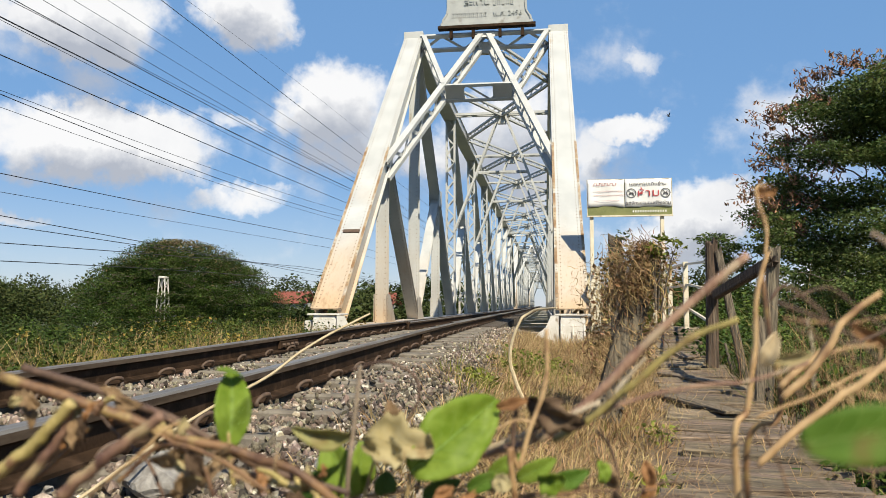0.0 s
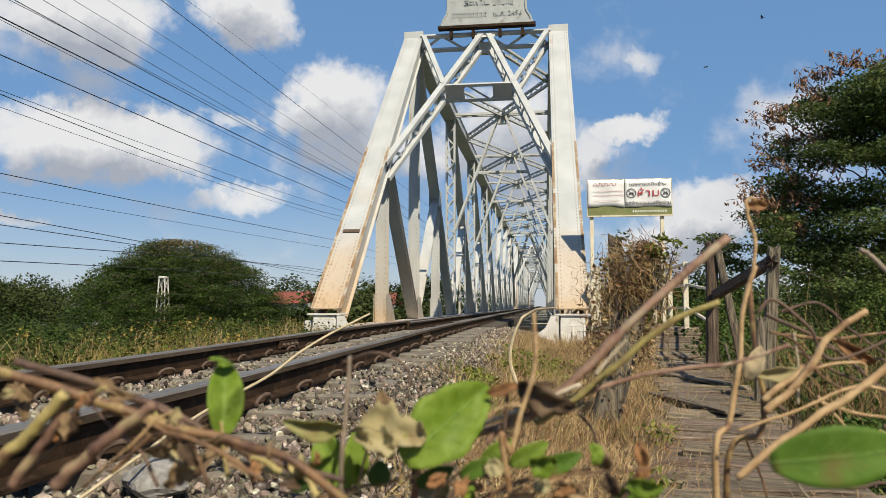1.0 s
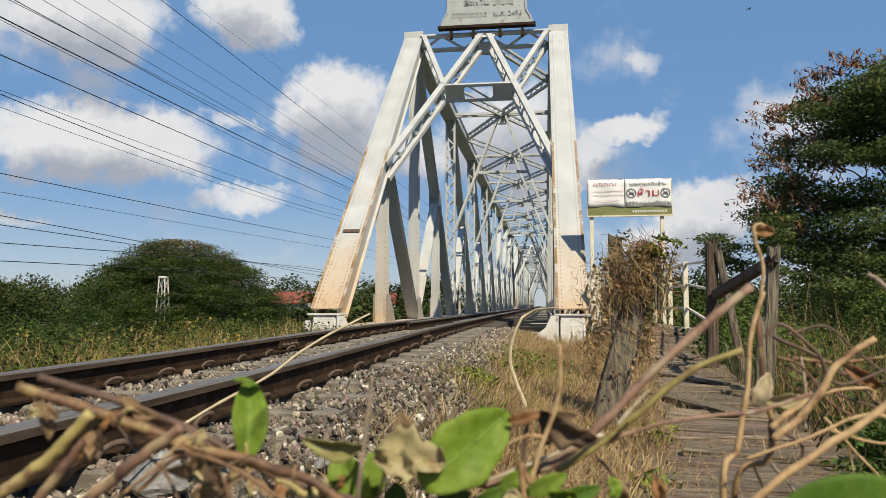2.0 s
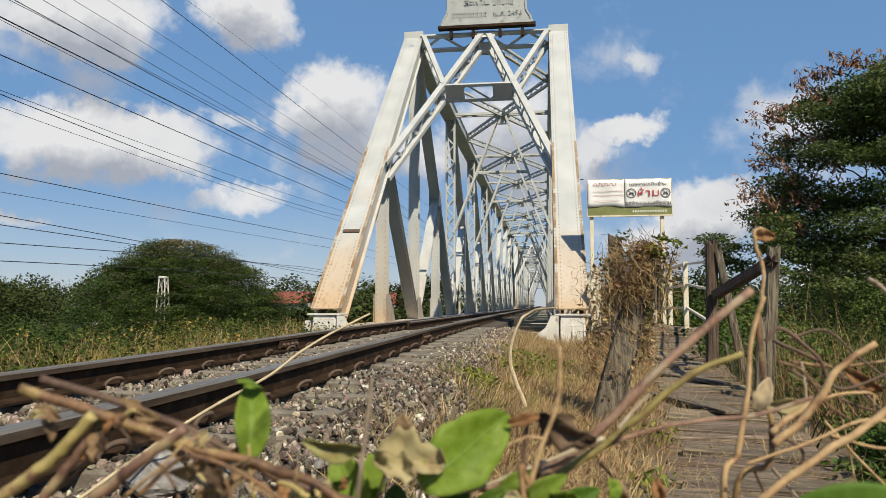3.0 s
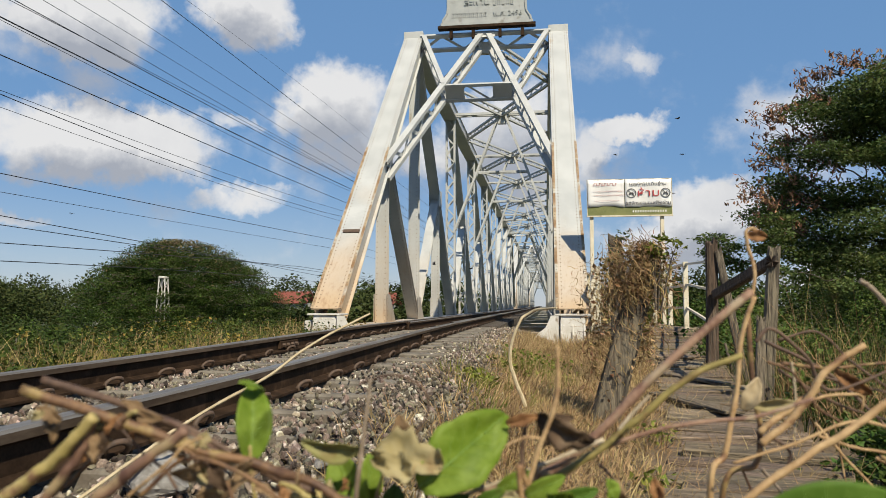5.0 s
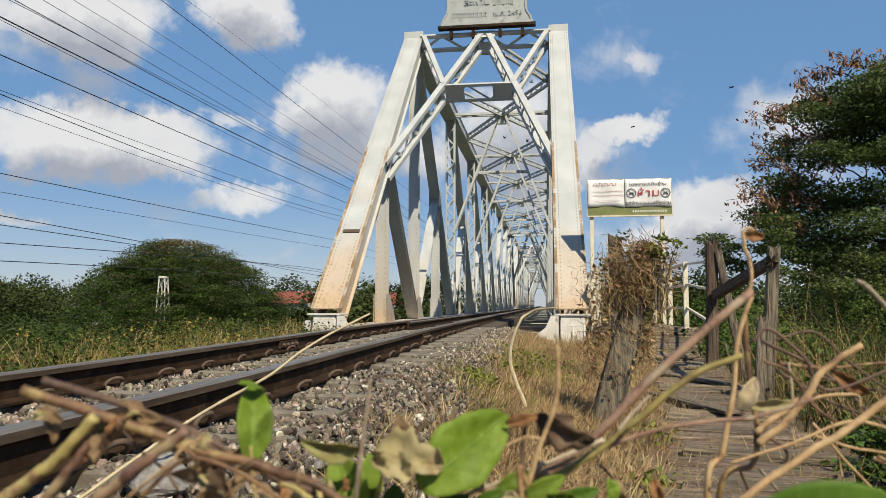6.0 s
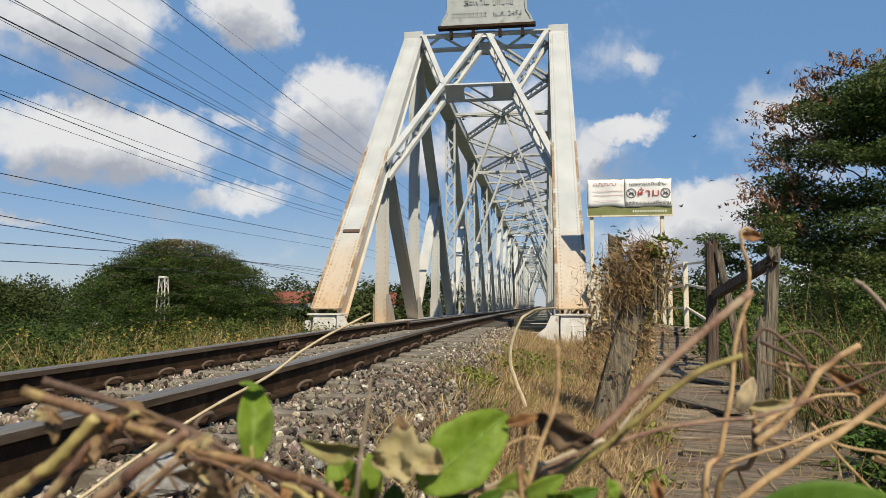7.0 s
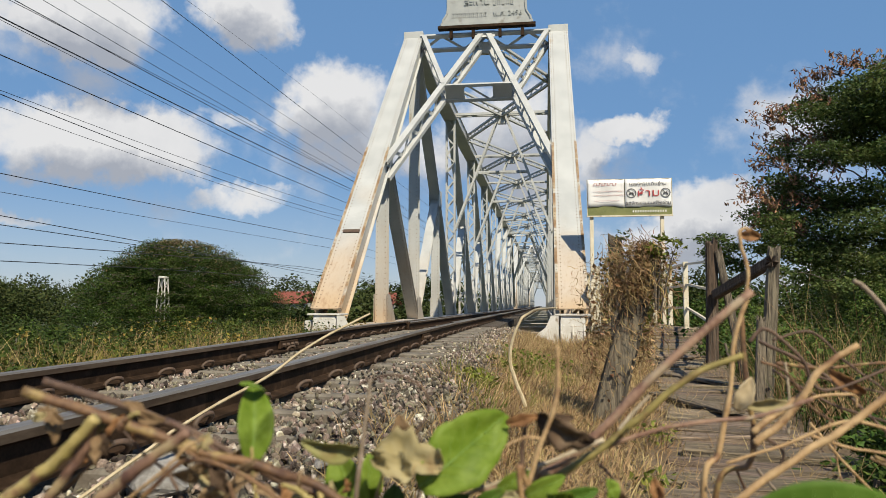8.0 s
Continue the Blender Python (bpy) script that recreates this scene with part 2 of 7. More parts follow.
SHINE.node_tree.nodes["Principled BSDF"].inputs["Specular IOR Level"].default_value = 0.25
FIELD = material("field_grass", (0.055, 0.075, 0.02), (0.12, 0.13, 0.04), scale=0.5, rough=0.95, bump=0.6, grain=12, third=(0.17, 0.14, 0.06), third_at=(0.55, 0.7), third_scale=0.12, depth=0.05)
CONCRETE = material("stained_concrete", (0.30, 0.28, 0.25), (0.42, 0.40, 0.36), scale=2.5, rough=0.9, bump=0.4, grain=50, third=(0.12, 0.105, 0.085), third_at=(0.5, 0.7), third_scale=2.2)


# ---- builders ----
def part(name, bm, mat, parent=None, label="", smooth=False):
    me = bpy.data.meshes.new(name)
    bm.to_mesh(me)
    bm.free()
    for mm in (mat if isinstance(mat, (list, tuple)) else [mat]):
        me.materials.append(mm)
    if smooth:
        me.polygons.foreach_set("use_smooth", [True] * len(me.polygons))
    ob = new(name, me)
    ob.parent = parent
    return tagged(ob, label)


def from_arrays(name, verts, faces, mat, parent=None, smooth=False, slots=None):
    me = bpy.data.meshes.new(name)
    me.from_pydata(verts, [], faces)
    for mm in (mat if isinstance(mat, (list, tuple)) else [mat]):
        me.materials.append(mm)
    if slots is not None:
        me.polygons.foreach_set("material_index", slots)
    if smooth:
        me.polygons.foreach_set("use_smooth", [True] * len(me.polygons))
    ob = new(name, me)
    ob.parent = parent
    return ob


def thing(name, label, category, group="", at=(0, 0, 0), kind=""):
    ob = new(name)
    ob.location = at
    ob.empty_display_size = 0.2
    return tagged(ob, label, category, group, kind)


def shared(name, ob, m, parent=None):
    """Another object on ob's mesh."""
    o = new(name, ob.data)
    o.parent = parent
    o.matrix_basis = m
    return o


def box(bm, lo, hi, bevel=0.0, slot=0):
    lo, hi = Vector(lo), Vector(hi)
    vs = [bm.verts.new((x, y, z)) for x in (lo.x, hi.x) for y in (lo.y, hi.y) for z in (lo.z, hi.z)]
    fs = [bm.faces.new([vs[i] for i in q]) for q in ((0, 1, 3, 2), (4, 6, 7, 5), (0, 4, 5, 1), (2, 3, 7, 6), (0, 2, 6, 4), (1, 5, 7, 3))]
    for f in fs:
        f.material_index = slot
    if bevel:
        es = list({e for f in fs for e in f.edges})
        bmesh.ops.bevel(bm, geom=es, offset=bevel, segments=1, affect="EDGES")
    return vs


def axes_of(p0, p1, up=(0, 0, 1)):
    d = (Vector(p1) - Vector(p0)).normalized()
    s = d.cross(Vector(up))
    if s.length < 1e-4:
        s = d.cross(Vector((0, 1, 0)))
    s.normalize()
    return d, s, s.cross(d)


def bar(bm, p0, p1, w, h, up=(0, 0, 1), shift=(0, 0)):
    """A bar from p0 to p1, w across and h along 'up', moved sideways and up by shift."""
    p0, p1 = Vector(p0), Vector(p1)
    d, s, u = axes_of(p0, p1, up)
    off = s * shift[0] + u * shift[1]
    vs = []
    for p in (p0, p1):
        for a, b in ((-1, -1), (1, -1), (1, 1), (-1, 1)):
            vs.append(bm.verts.new(p + off + s * (a * w / 2) + u * (b * h / 2)))
    for q in ((3, 2, 1, 0), (4, 5, 6, 7), (0, 1, 5, 4), (1, 2, 6, 5), (2, 3, 7, 6), (3, 0, 4, 7)):
        bm.faces.new([vs[i] for i in q])


def rivets(bm, p0, p1, out, step=0.11, r=0.016):
    """A row of rivet heads along p0 - p1 that stand out along 'out'."""
    p0, p1, out = Vector(p0), Vector(p1), Vector(out).normalized()
    length = (p1 - p0).length
    n = max(2, int(length / step))
    d = (p1 - p0).normalized()
    s = d.cross(out)
    for i in range(n):
        c = p0 + (p1 - p0) * ((i + 0.5) / n)
        ring = [bm.verts.new(c + (d * math.cos(a) + s * math.sin(a)) * r) for a in (0.5, 1.55, 2.6, 3.64, 4.69, 5.74)]
        tip = bm.verts.new(c + out * r * 0.75)
        for k in range(6):
            bm.faces.new((ring[k], ring[(k + 1) % 6], tip)).material_index = 1


def laced(bm, p0, p1, gap, along, flange=0.09, thick=0.085, pitch=0.55, lace=0.06):
    """Two flange bars 'gap' apart along a direction, with zigzag lacing between them."""
    p0, p1 = Vector(p0), Vector(p1)
    d = (p1 - p0).normalized()
    a = Vector(along)
    a = (a - d * a.dot(d)).normalized()
    for sgn in (-0.5, 0.5):
        bar(bm, p0 + a * gap * sgn, p1 + a * gap * sgn, thick, flange, up=a)
    n = max(2, int((p1 - p0).length / pitch))
    for i in range(n):
        q0 = p0 + (p1 - p0) * (i / n)
        q1 = p0 + (p1 - p0) * ((i + 1) / n)
        sgn = 0.5 if i % 2 else -0.5
        bar(bm, q0 + a * gap * sgn, q1 - a * gap * sgn, lace, 0.014, up=d.cross(a))


def plate(bm, pts, out, thick):
    """A flat plate with the corners pts, thickened along out."""
    out = Vector(out).normalized() * thick
    a = [bm.verts.new(Vector(p)) for p in pts]
    b = [bm.verts.new(Vector(p) + out) for p in pts]
    bm.faces.new(a[::-1])
    bm.faces.new(b)
    n = len(a)
    for i in range(n):
        bm.faces.new((a[i], a[(i + 1) % n], b[(i + 1) % n], b[i]))


def smoothstep(a, b, x):
    t = min(1.0, max(0.0, (x - a) / (b - a)))
    return t * t * (3 - 2 * t)


# ---- plan ----
BX, BW = -1.93, 4.9                  # bridge centre line, distance between the trusses
XL, XR = BX - BW / 2, BX + BW / 2
Y0, SUB = 14.75, 4.93                # foot of the end posts, length of a sub-panel
YT = Y0 + 2 * SUB                    # first node of the top chord
ZC, ZT = 0.02, 9.55                  # axes of the lower and the upper chord
MAIN = 7
YT_END = YT + 2 * SUB * MAIN
Y_END = YT_END + 2 * SUB


def track_x(y):
    return -1.855 - 0.075 * smoothstep(2, 12, y)


def track_z(y):
    return 0.20 + 0.033 * smoothstep(2, 11, y)


def path_mid(y):
    return 0.475 + 0.13 * y


def path_z(y):
    return -0.25 + 0.006 * y + 0.28 * smoothstep(10.6, 13.2, y)


def ground_z(x, y):
    """Embankment with the track on top, sloping to the plain; cut off at the abutment."""
    z = -0.02
    z -= 0.24 * smoothstep(-0.55, 0.35, x)                       # ballast shoulder down to the footpath
    pm = path_mid(y)
    z -= 0.16 * smoothstep(0.2, 0.75, x - pm + 0.55) * smoothstep(-6, 3, y) * 0.8
    z -= 4.4 * smoothstep(pm + 0.35, pm + 8.0, x)
    z -= 0.10 * smoothstep(-2.9, -4.2, x)
    z -= 4.6 * smoothstep(-5.3, -15.0, x)
    over = smoothstep(16.0, 24.0, y)
    z = z * (1 - over) + over * (-5.0)
    k = smoothstep(-8, -60, y)
    z = z * (1 - k) + k * -1.0 if abs(x) < 14 else z
    z += 0.05 * noise.noise((x * 0.6, y * 0.6, 0)) * smoothstep(0.2, 1.2, abs(x + 1.9) - 1.4)
    return z


# ---- ground ----
def ground():
    xs = sorted({round(v, 3) for v in [-3000, -1200, -500, -250, -120, -70, -45, -32, -24, 40, 60, 90, 150, 300, 600, 1500, 3000]
                 + [i * 1.0 for i in range(-20, 31)] + [i * 0.2 for i in range(-26, 26)]})
    ys = sorted({round(v, 3) for v in [-3000, -1000, -400, -150, -60, -30, -15, -8, -5, 40, 50, 70, 100, 150, 250, 500, 1000, 3000]
                 + [i * 0.25 for i in range(-12, 68)] + [17 + i for i in range(0, 16)]})
    vs = [(x, y, ground_z(x, y)) for y in ys for x in xs]
    n = len(xs)
    fs = [(j * n + i, j * n + i + 1, (j + 1) * n + i + 1, (j + 1) * n + i) for j in range(len(ys) - 1) for i in range(n - 1)]
    slots = [0 if -7 < vs[f[0]][0] < 6 and vs[f[0]][1] < 16.5 else 1 for f in fs]
    g = from_arrays("ground", vs, fs, [EARTH, FIELD], smooth=True, slots=slots)
    return tagged(g, "dry brown earth embankment falling to a green plain", "ground", kind="structure")


ground()


# ---- track ----
RAIL_PROFILE = [(-0.063, 0), (0.063, 0), (0.063, 0.012), (0.012, 0.026), (0.010, 0.098), (0.034, 0.110), (0.035, 0.134), (0.027, 0.142),
                (-0.027, 0.142), (-0.035, 0.134), (-0.034, 0.110), (-0.010, 0.098), (-0.012, 0.026), (-0.063, 0.012)]


def rail(side, name="rail", off=0.535, drop=0.0, ys=None, label=""):
    ys = ys or [-12, -6, -3] + [i * 0.6 for i in range(0, 28)] + [18, 25, 60, 120, 240, 330]
    t = thing(name, label or "rusty steel rail with a worn shiny head", "rail", "running rails")
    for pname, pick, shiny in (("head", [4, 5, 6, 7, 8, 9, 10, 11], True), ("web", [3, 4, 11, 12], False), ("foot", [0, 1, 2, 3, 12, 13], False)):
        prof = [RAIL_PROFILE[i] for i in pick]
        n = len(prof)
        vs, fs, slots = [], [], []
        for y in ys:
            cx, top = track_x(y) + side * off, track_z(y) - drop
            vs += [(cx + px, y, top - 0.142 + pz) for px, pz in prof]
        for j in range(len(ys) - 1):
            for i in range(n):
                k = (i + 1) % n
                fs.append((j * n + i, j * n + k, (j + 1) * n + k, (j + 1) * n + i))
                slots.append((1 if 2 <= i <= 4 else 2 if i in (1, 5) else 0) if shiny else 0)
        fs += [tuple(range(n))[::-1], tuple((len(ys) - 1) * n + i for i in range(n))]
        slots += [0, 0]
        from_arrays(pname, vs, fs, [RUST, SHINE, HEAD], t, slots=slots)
    return t


rail(-1)
rail(1)
for s in (-1, 1):
    g = rail(s, "guard_rail", off=0.37, drop=0.012, ys=[12.4, 13.0, 14, 16, 20, 60, 120, 330], label="rusty inner guard rail on the bridge")
    g["group"] = "guard rails"


def fishplates(y, s):
    t = thing("rail_joint", "rusty bolted fishplates joining two rails", "rail joint", "rail joints", (track_x(y) + s * 0.535, y, track_z(y) - 0.142))
    for side in (-1, 1):
        bm = bmesh.new()
        box(bm, (side * 0.024 - 0.014, -0.24, 0.028), (side * 0.024 + 0.014, 0.24, 0.098), 0.006)
        p = part("fishplate", bm, RUST, t)
        for k in (-0.17, -0.06, 0.06, 0.17):
            b = bmesh.new()
            bmesh.ops.create_cone(b, cap_ends=True, segments=6, radius1=0.019, radius2=0.017, depth=0.03,
                                  matrix=Matrix.Translation((side * 0.05, k, 0.062)) @ Matrix.Rotation(radians(90), 4, "Y"))
            part("bolt", b, CLIP, p)


fishplates(8.35, 1)
fishplates(6.75, -1)


def sleeper_mesh():
    bm = bmesh.new()
    box(bm, (-0.98, -0.115, -0.19), (0.98, 0.115, 0.0), 0.012)
    for v in bm.verts:                                  # lower in the middle, worn along the edges
        if v.co.z > -0.05:
            v.co.z += 0.006 * noise.noise(v.co * 9)
    return bm


def clip_mesh():
    """A spring clip: a bent bar over a small shoulder, with a bolt."""
    vs, fs = [], []
    pts = []
    for i in range(13):
        a = math.pi * (-0.15 + 1.3 * i / 12)
        pts.append(Vector((0.02 * math.sin(a * 1.5), 0.052 * math.cos(a), 0.010 + 0.040 * max(-0.1, math.sin(a)))))
    r = 0.0115
    for i, p in enumerate(pts):
        d = (pts[min(i + 1, 12)] - pts[max(i - 1, 0)]).normalized()
        s = Vector((1, 0, 0))
        u = s.cross(d)
        vs += [p + (s * math.cos(k * math.pi / 3) + u * math.sin(k * math.pi / 3)) * r for k in range(6)]
    for i in range(12):
        for k in range(6):
            fs.append((i * 6 + k, i * 6 + (k + 1) % 6, (i + 1) * 6 + (k + 1) % 6, (i + 1) * 6 + k))
    return [tuple(v) for v in vs], fs


def sleepers():
    first = None
    clip_ob = None
    for i in range(-14, 25):
        y = 0.29 + i * 0.58
        t = thing("sleeper", "weathered concrete sleeper half sunk in ballast, with rail clips", "sleeper", "sleepers of the track",
                  (track_x(y), y, track_z(y) - 0.150))
        t.rotation_euler = (0, 0, 0.02 * math.sin(i * 7.3))
        if first is None:
            first = part("block", sleeper_mesh(), SLEEPER, t)
        else:
            shared("block", first, Matrix.Translation((0, 0, 0.004 * math.sin(i * 3.1))), t)
        for s in (-1, 1):
            for e in (-1, 1):
                m = Matrix.Translation((s * 0.535 + e * 0.082, 0.0, 0.006)) @ Matrix.Rotation(0.25 * math.sin(i * 5 + e), 4, "Z")
                if clip_ob is None:
                    cv, cf = clip_mesh()
                    clip_ob = from_arrays("rail_clip", cv, cf, CLIP, t, True)
                    clip_ob.matrix_basis = m
                    tagged(clip_ob, "rusty bent spring clip")
                else:
                    shared("rail_clip", clip_ob, m, t)
    base = None
    for i in range(130):
        y = 15.2 + i * 0.55
        t = tagged(new("bridge_sleeper", base.data if base else None), "dark timber sleeper across the bridge deck", "sleeper", "timber sleepers of the bridge") if base else None
        if base is None:
            bm = bmesh.new()
            box(bm, (-1.0, -0.11, -0.2), (1.0, 0.11, 0.0), 0.012)
            base = t = tagged(part("bridge_sleeper", bm, BEAM_WOOD), "dark timber sleeper across the bridge deck", "sleeper", "timber sleepers of the bridge")
        t.location = (track_x(y), y, track_z(y) - 0.146)


sleepers()


# ---- abutment ----
bm = bmesh.new()
box(bm, (XL - 0.9, 13.9, -5.2), (XR + 2.4, 16.2, -0.36), 0.03)
box(bm, (XL - 0.9, 15.6, -0.4), (XR + 0.9, 16.2, -0.22), 0.02)
tagged(part("abutment", bm, CONCRETE), "stained concrete abutment under the bridge bearings", "abutment", kind="structure")


# ---- bridge ----
def end_post(span, x, ya, za, yb, zb):
    """Riveted box: two channels under a wide cover plate."""
    p0, p1 = Vector((x, ya, za)), Vector((x, yb, zb))
    d = (p1 - p0).normalized()
    s = Vector((1, 0, 0))
    out = s.cross(d)
    if out.y * (1 if yb > ya else -1) > 0:
        out = -out
    post = part("end_post", *_cover(p0, p1, s, out), span)
    for sg in (-1, 1):
        bm = bmesh.new()
        c = s * sg * 0.235
        bar(bm, p0 + c - out * 0.02, p1 + c - out * 0.02, 0.025, 0.46, up=out)
        for k in (0.2, -0.24):
            bar(bm, p0 + s * sg * 0.275 + out * k, p1 + s * sg * 0.275 + out * k, 0.085, 0.02, up=out)
            bar(bm, p0 + s * sg * 0.195 + out * k, p1 + s * sg * 0.195 + out * k, 0.085, 0.02, up=out)
        for k in (0.165, -0.2):
            for face in (-1, 1):
                rivets(bm, p0 + s * (sg * 0.235 + face * 0.0128) + out * k, p1 + s * (sg * 0.235 + face * 0.0128) + out * k, s * face, 0.12, 0.015)
        part("channel", bm, [PAINT, RIVET], post)
    for sg in (-1, 1):                                # angles along the edges of the cover plate
        bm = bmesh.new()
        q = s * sg * 0.29 + out * 0.239
        bar(bm, p0 + q, p0 + (p1 - p0) * 0.46 + q, 0.06, 0.011, up=out)
        rivets(bm, p0 + q + out * 0.006, p0 + (p1 - p0) * 0.46 + q + out * 0.006, out, 0.12, 0.018)
        part("edge_angle", bm, [EDGE, RIVET], post, "rust-stained edge angle")
    bm = bmesh.new()
    n = 22
    for i in range(n):
        a = p0 + (p1 - p0) * (i / n)
        b = p0 + (p1 - p0) * ((i + 1) / n)
        sg = 1 if i % 2 else -1
        bar(bm, a - out * 0.262 + s * sg * 0.2, b - out * 0.262 - s * sg * 0.2, 0.07, 0.012, up=out)
    part("lacing", bm, PAINT, post)
    return post


def _cover(p0, p1, s, out):
    bm = bmesh.new()
    bar(bm, p0 + out * 0.222, p1 + out * 0.222, 0.62, 0.022, up=out)
    for k in (-0.27, -0.2, 0.2, 0.27):
        rivets(bm, p0 + s * k + out * 0.233, p1 + s * k + out * 0.233, out, 0.12, 0.016)
    return bm, [PAINT, RIVET]


def chord(span, name, x, z, ya, yb, w, h):
    """A riveted box: cover plate, bottom plate, two webs with their flange angles."""
    bm = bmesh.new()
    box(bm, (x - w / 2, ya, z + h / 2 + 0.002), (x + w / 2, yb, z + h / 2 + 0.024))
    body = part(name, bm, PAINT, span)
    for sg in (-1, 1):
        bm = bmesh.new()
        box(bm, (x + sg * (w / 2 - 0.06) - 0.014, ya, z - h / 2), (x + sg * (w / 2 - 0.06) + 0.014, yb, z + h / 2))
        part("web", bm, PAINT, body)
        for k in (-1, 1):
            bm = bmesh.new()
            box(bm, (x + sg * (w / 2 - 0.05) - 0.06, ya, z + k * (h / 2 - 0.012) - 0.011), (x + sg * (w / 2 - 0.05) + 0.06, yb, z + k * (h / 2 - 0.012) + 0.011))
            part("flange", bm, PAINT, body)
    bm = bmesh.new()
    box(bm, (x - w / 2 + 0.02, ya, z - h / 2 - 0.022), (x + w / 2 - 0.02, yb, z - h / 2 - 0.003))
    part("bottom_plate", bm, PAINT, body)


def solid_member(span, name, p0, p1, w, h, up, rivet_out=None):
    """An H-shaped riveted member: two flanges and a web."""
    bm = bmesh.new()
    p0, p1 = Vector(p0), Vector(p1)
    d, s, u = axes_of(p0, p1, up)
    bar(bm, p0, p1, w, 0.02, up, (0, h / 2))
    bar(bm, p0, p1, w, 0.02, up, (0, -h / 2))
    bar(bm, p0, p1, 0.025, h - 0.02, up)
    if rivet_out:
        for sg in (-1, 1):
            for k in (-0.36, 0.36):
                rivets(bm, p0 + s * k * w + u * sg * (h / 2 + 0.01), p1 + s * k * w + u * sg * (h / 2 + 0.01), u * sg, 0.14, 0.014)
    part(name, bm, [PAINT, RIVET], span)


def laced_member(span, name, p0, p1, across, gap=0.42, depth=0.22):
    """Two channels with lacing on both faces."""
    p0, p1 = Vector(p0), Vector(p1)
    d = (p1 - p0).normalized()
    a = Vector(across)
    a = (a - d * a.dot(d)).normalized()
    o = d.cross(a)
    bm = bmesh.new()
    for sg in (-0.5, 0.5):
        bar(bm, p0 + a * gap * sg, p1 + a * gap * sg, depth, 0.02, up=a)
        for k in (-0.5, 0.5):
            q = a * (gap * sg - math.copysign(0.035, sg)) + o * depth * k
            bar(bm, p0 + q, p1 + q, 0.07, 0.014, up=o)
    n = max(3, int((p1 - p0).length / 0.42))
    for k in (-0.5, 0.5):
        for i in range(n):
            sg = 0.5 if i % 2 else -0.5
            q0, q1 = p0 + (p1 - p0) * (i / n), p0 + (p1 - p0) * ((i + 1) / n)
            bar(bm, q0 + a * gap * sg * 0.85 + o * depth * k * 1.05, q1 - a * gap * sg * 0.85 + o * depth * k * 1.05, 0.055, 0.012, up=o)
    part(name, bm, PAINT, span)


def cross_frame(span, name, yc, zc, dvec, width, top_s, mid_s, low_s, depth, along):
    """An A of laced bars between the trusses with a strut across it. dvec: up along the frame's plane; s: heights along it."""
    o = Vector((BX, yc, zc))
    d = Vector(dvec)
    h = width / 2
    apex = o + d * top_s
    frame_ob = None

    def piece(n2, a, b, gap=depth, **kw):
        bm = bmesh.new()
        laced(bm, a, b, gap, along, **kw)
        return part(n2, bm, PAINT, frame_ob or span)

    X = Vector((1, 0, 0))
    mid_half = h * (top_s - mid_s) / (top_s - low_s)
    frame_ob = piece(name, apex - X * h, apex + X * h, pitch=0.7, flange=0.13, thick=0.11, lace=0.09)
    for sg in (-1, 1):
        piece("knee_brace", apex + X * sg * 0.12, o + d * low_s + X * sg * h, flange=0.12, thick=0.17 if name == "portal_frame" else 0.10, lace=0.10)
        if name == "portal_frame":
            piece("corner_brace", o + d * mid_s + X * sg * mid_half, apex + X * sg * (h - 0.12), flange=0.12, thick=0.15, lace=0.10)
    bm = bmesh.new()
    laced(bm, o + d * mid_s - X * mid_half, o + d * mid_s + X * mid_half, depth, along, pitch=0.6)
    if name == "portal_frame":
        a = Vector(along).normalized()
        for sg in (-1, 1):                       # web plates at the nodes
            c0, c1 = o + d * mid_s + X * sg * mid_half * 0.98, o + d * mid_s + X * sg * mid_half * 0.42
            pb = bmesh.new()
            bar(pb, c0, c1, 0.012, depth, up=a)
            part("web_plate", pb, PAINT, frame_ob)
        for k in (-0.5, 0.5):
            pb = bmesh.new()
            bar(pb, apex - X * 0.35 + a * depth * k, apex + X * 0.35 + a * depth * k, 0.5, 0.014, up=a)
            part("gusset", pb, PAINT, frame_ob)
    part("mid_strut", bm, PAINT, frame_ob)
    return frame_ob


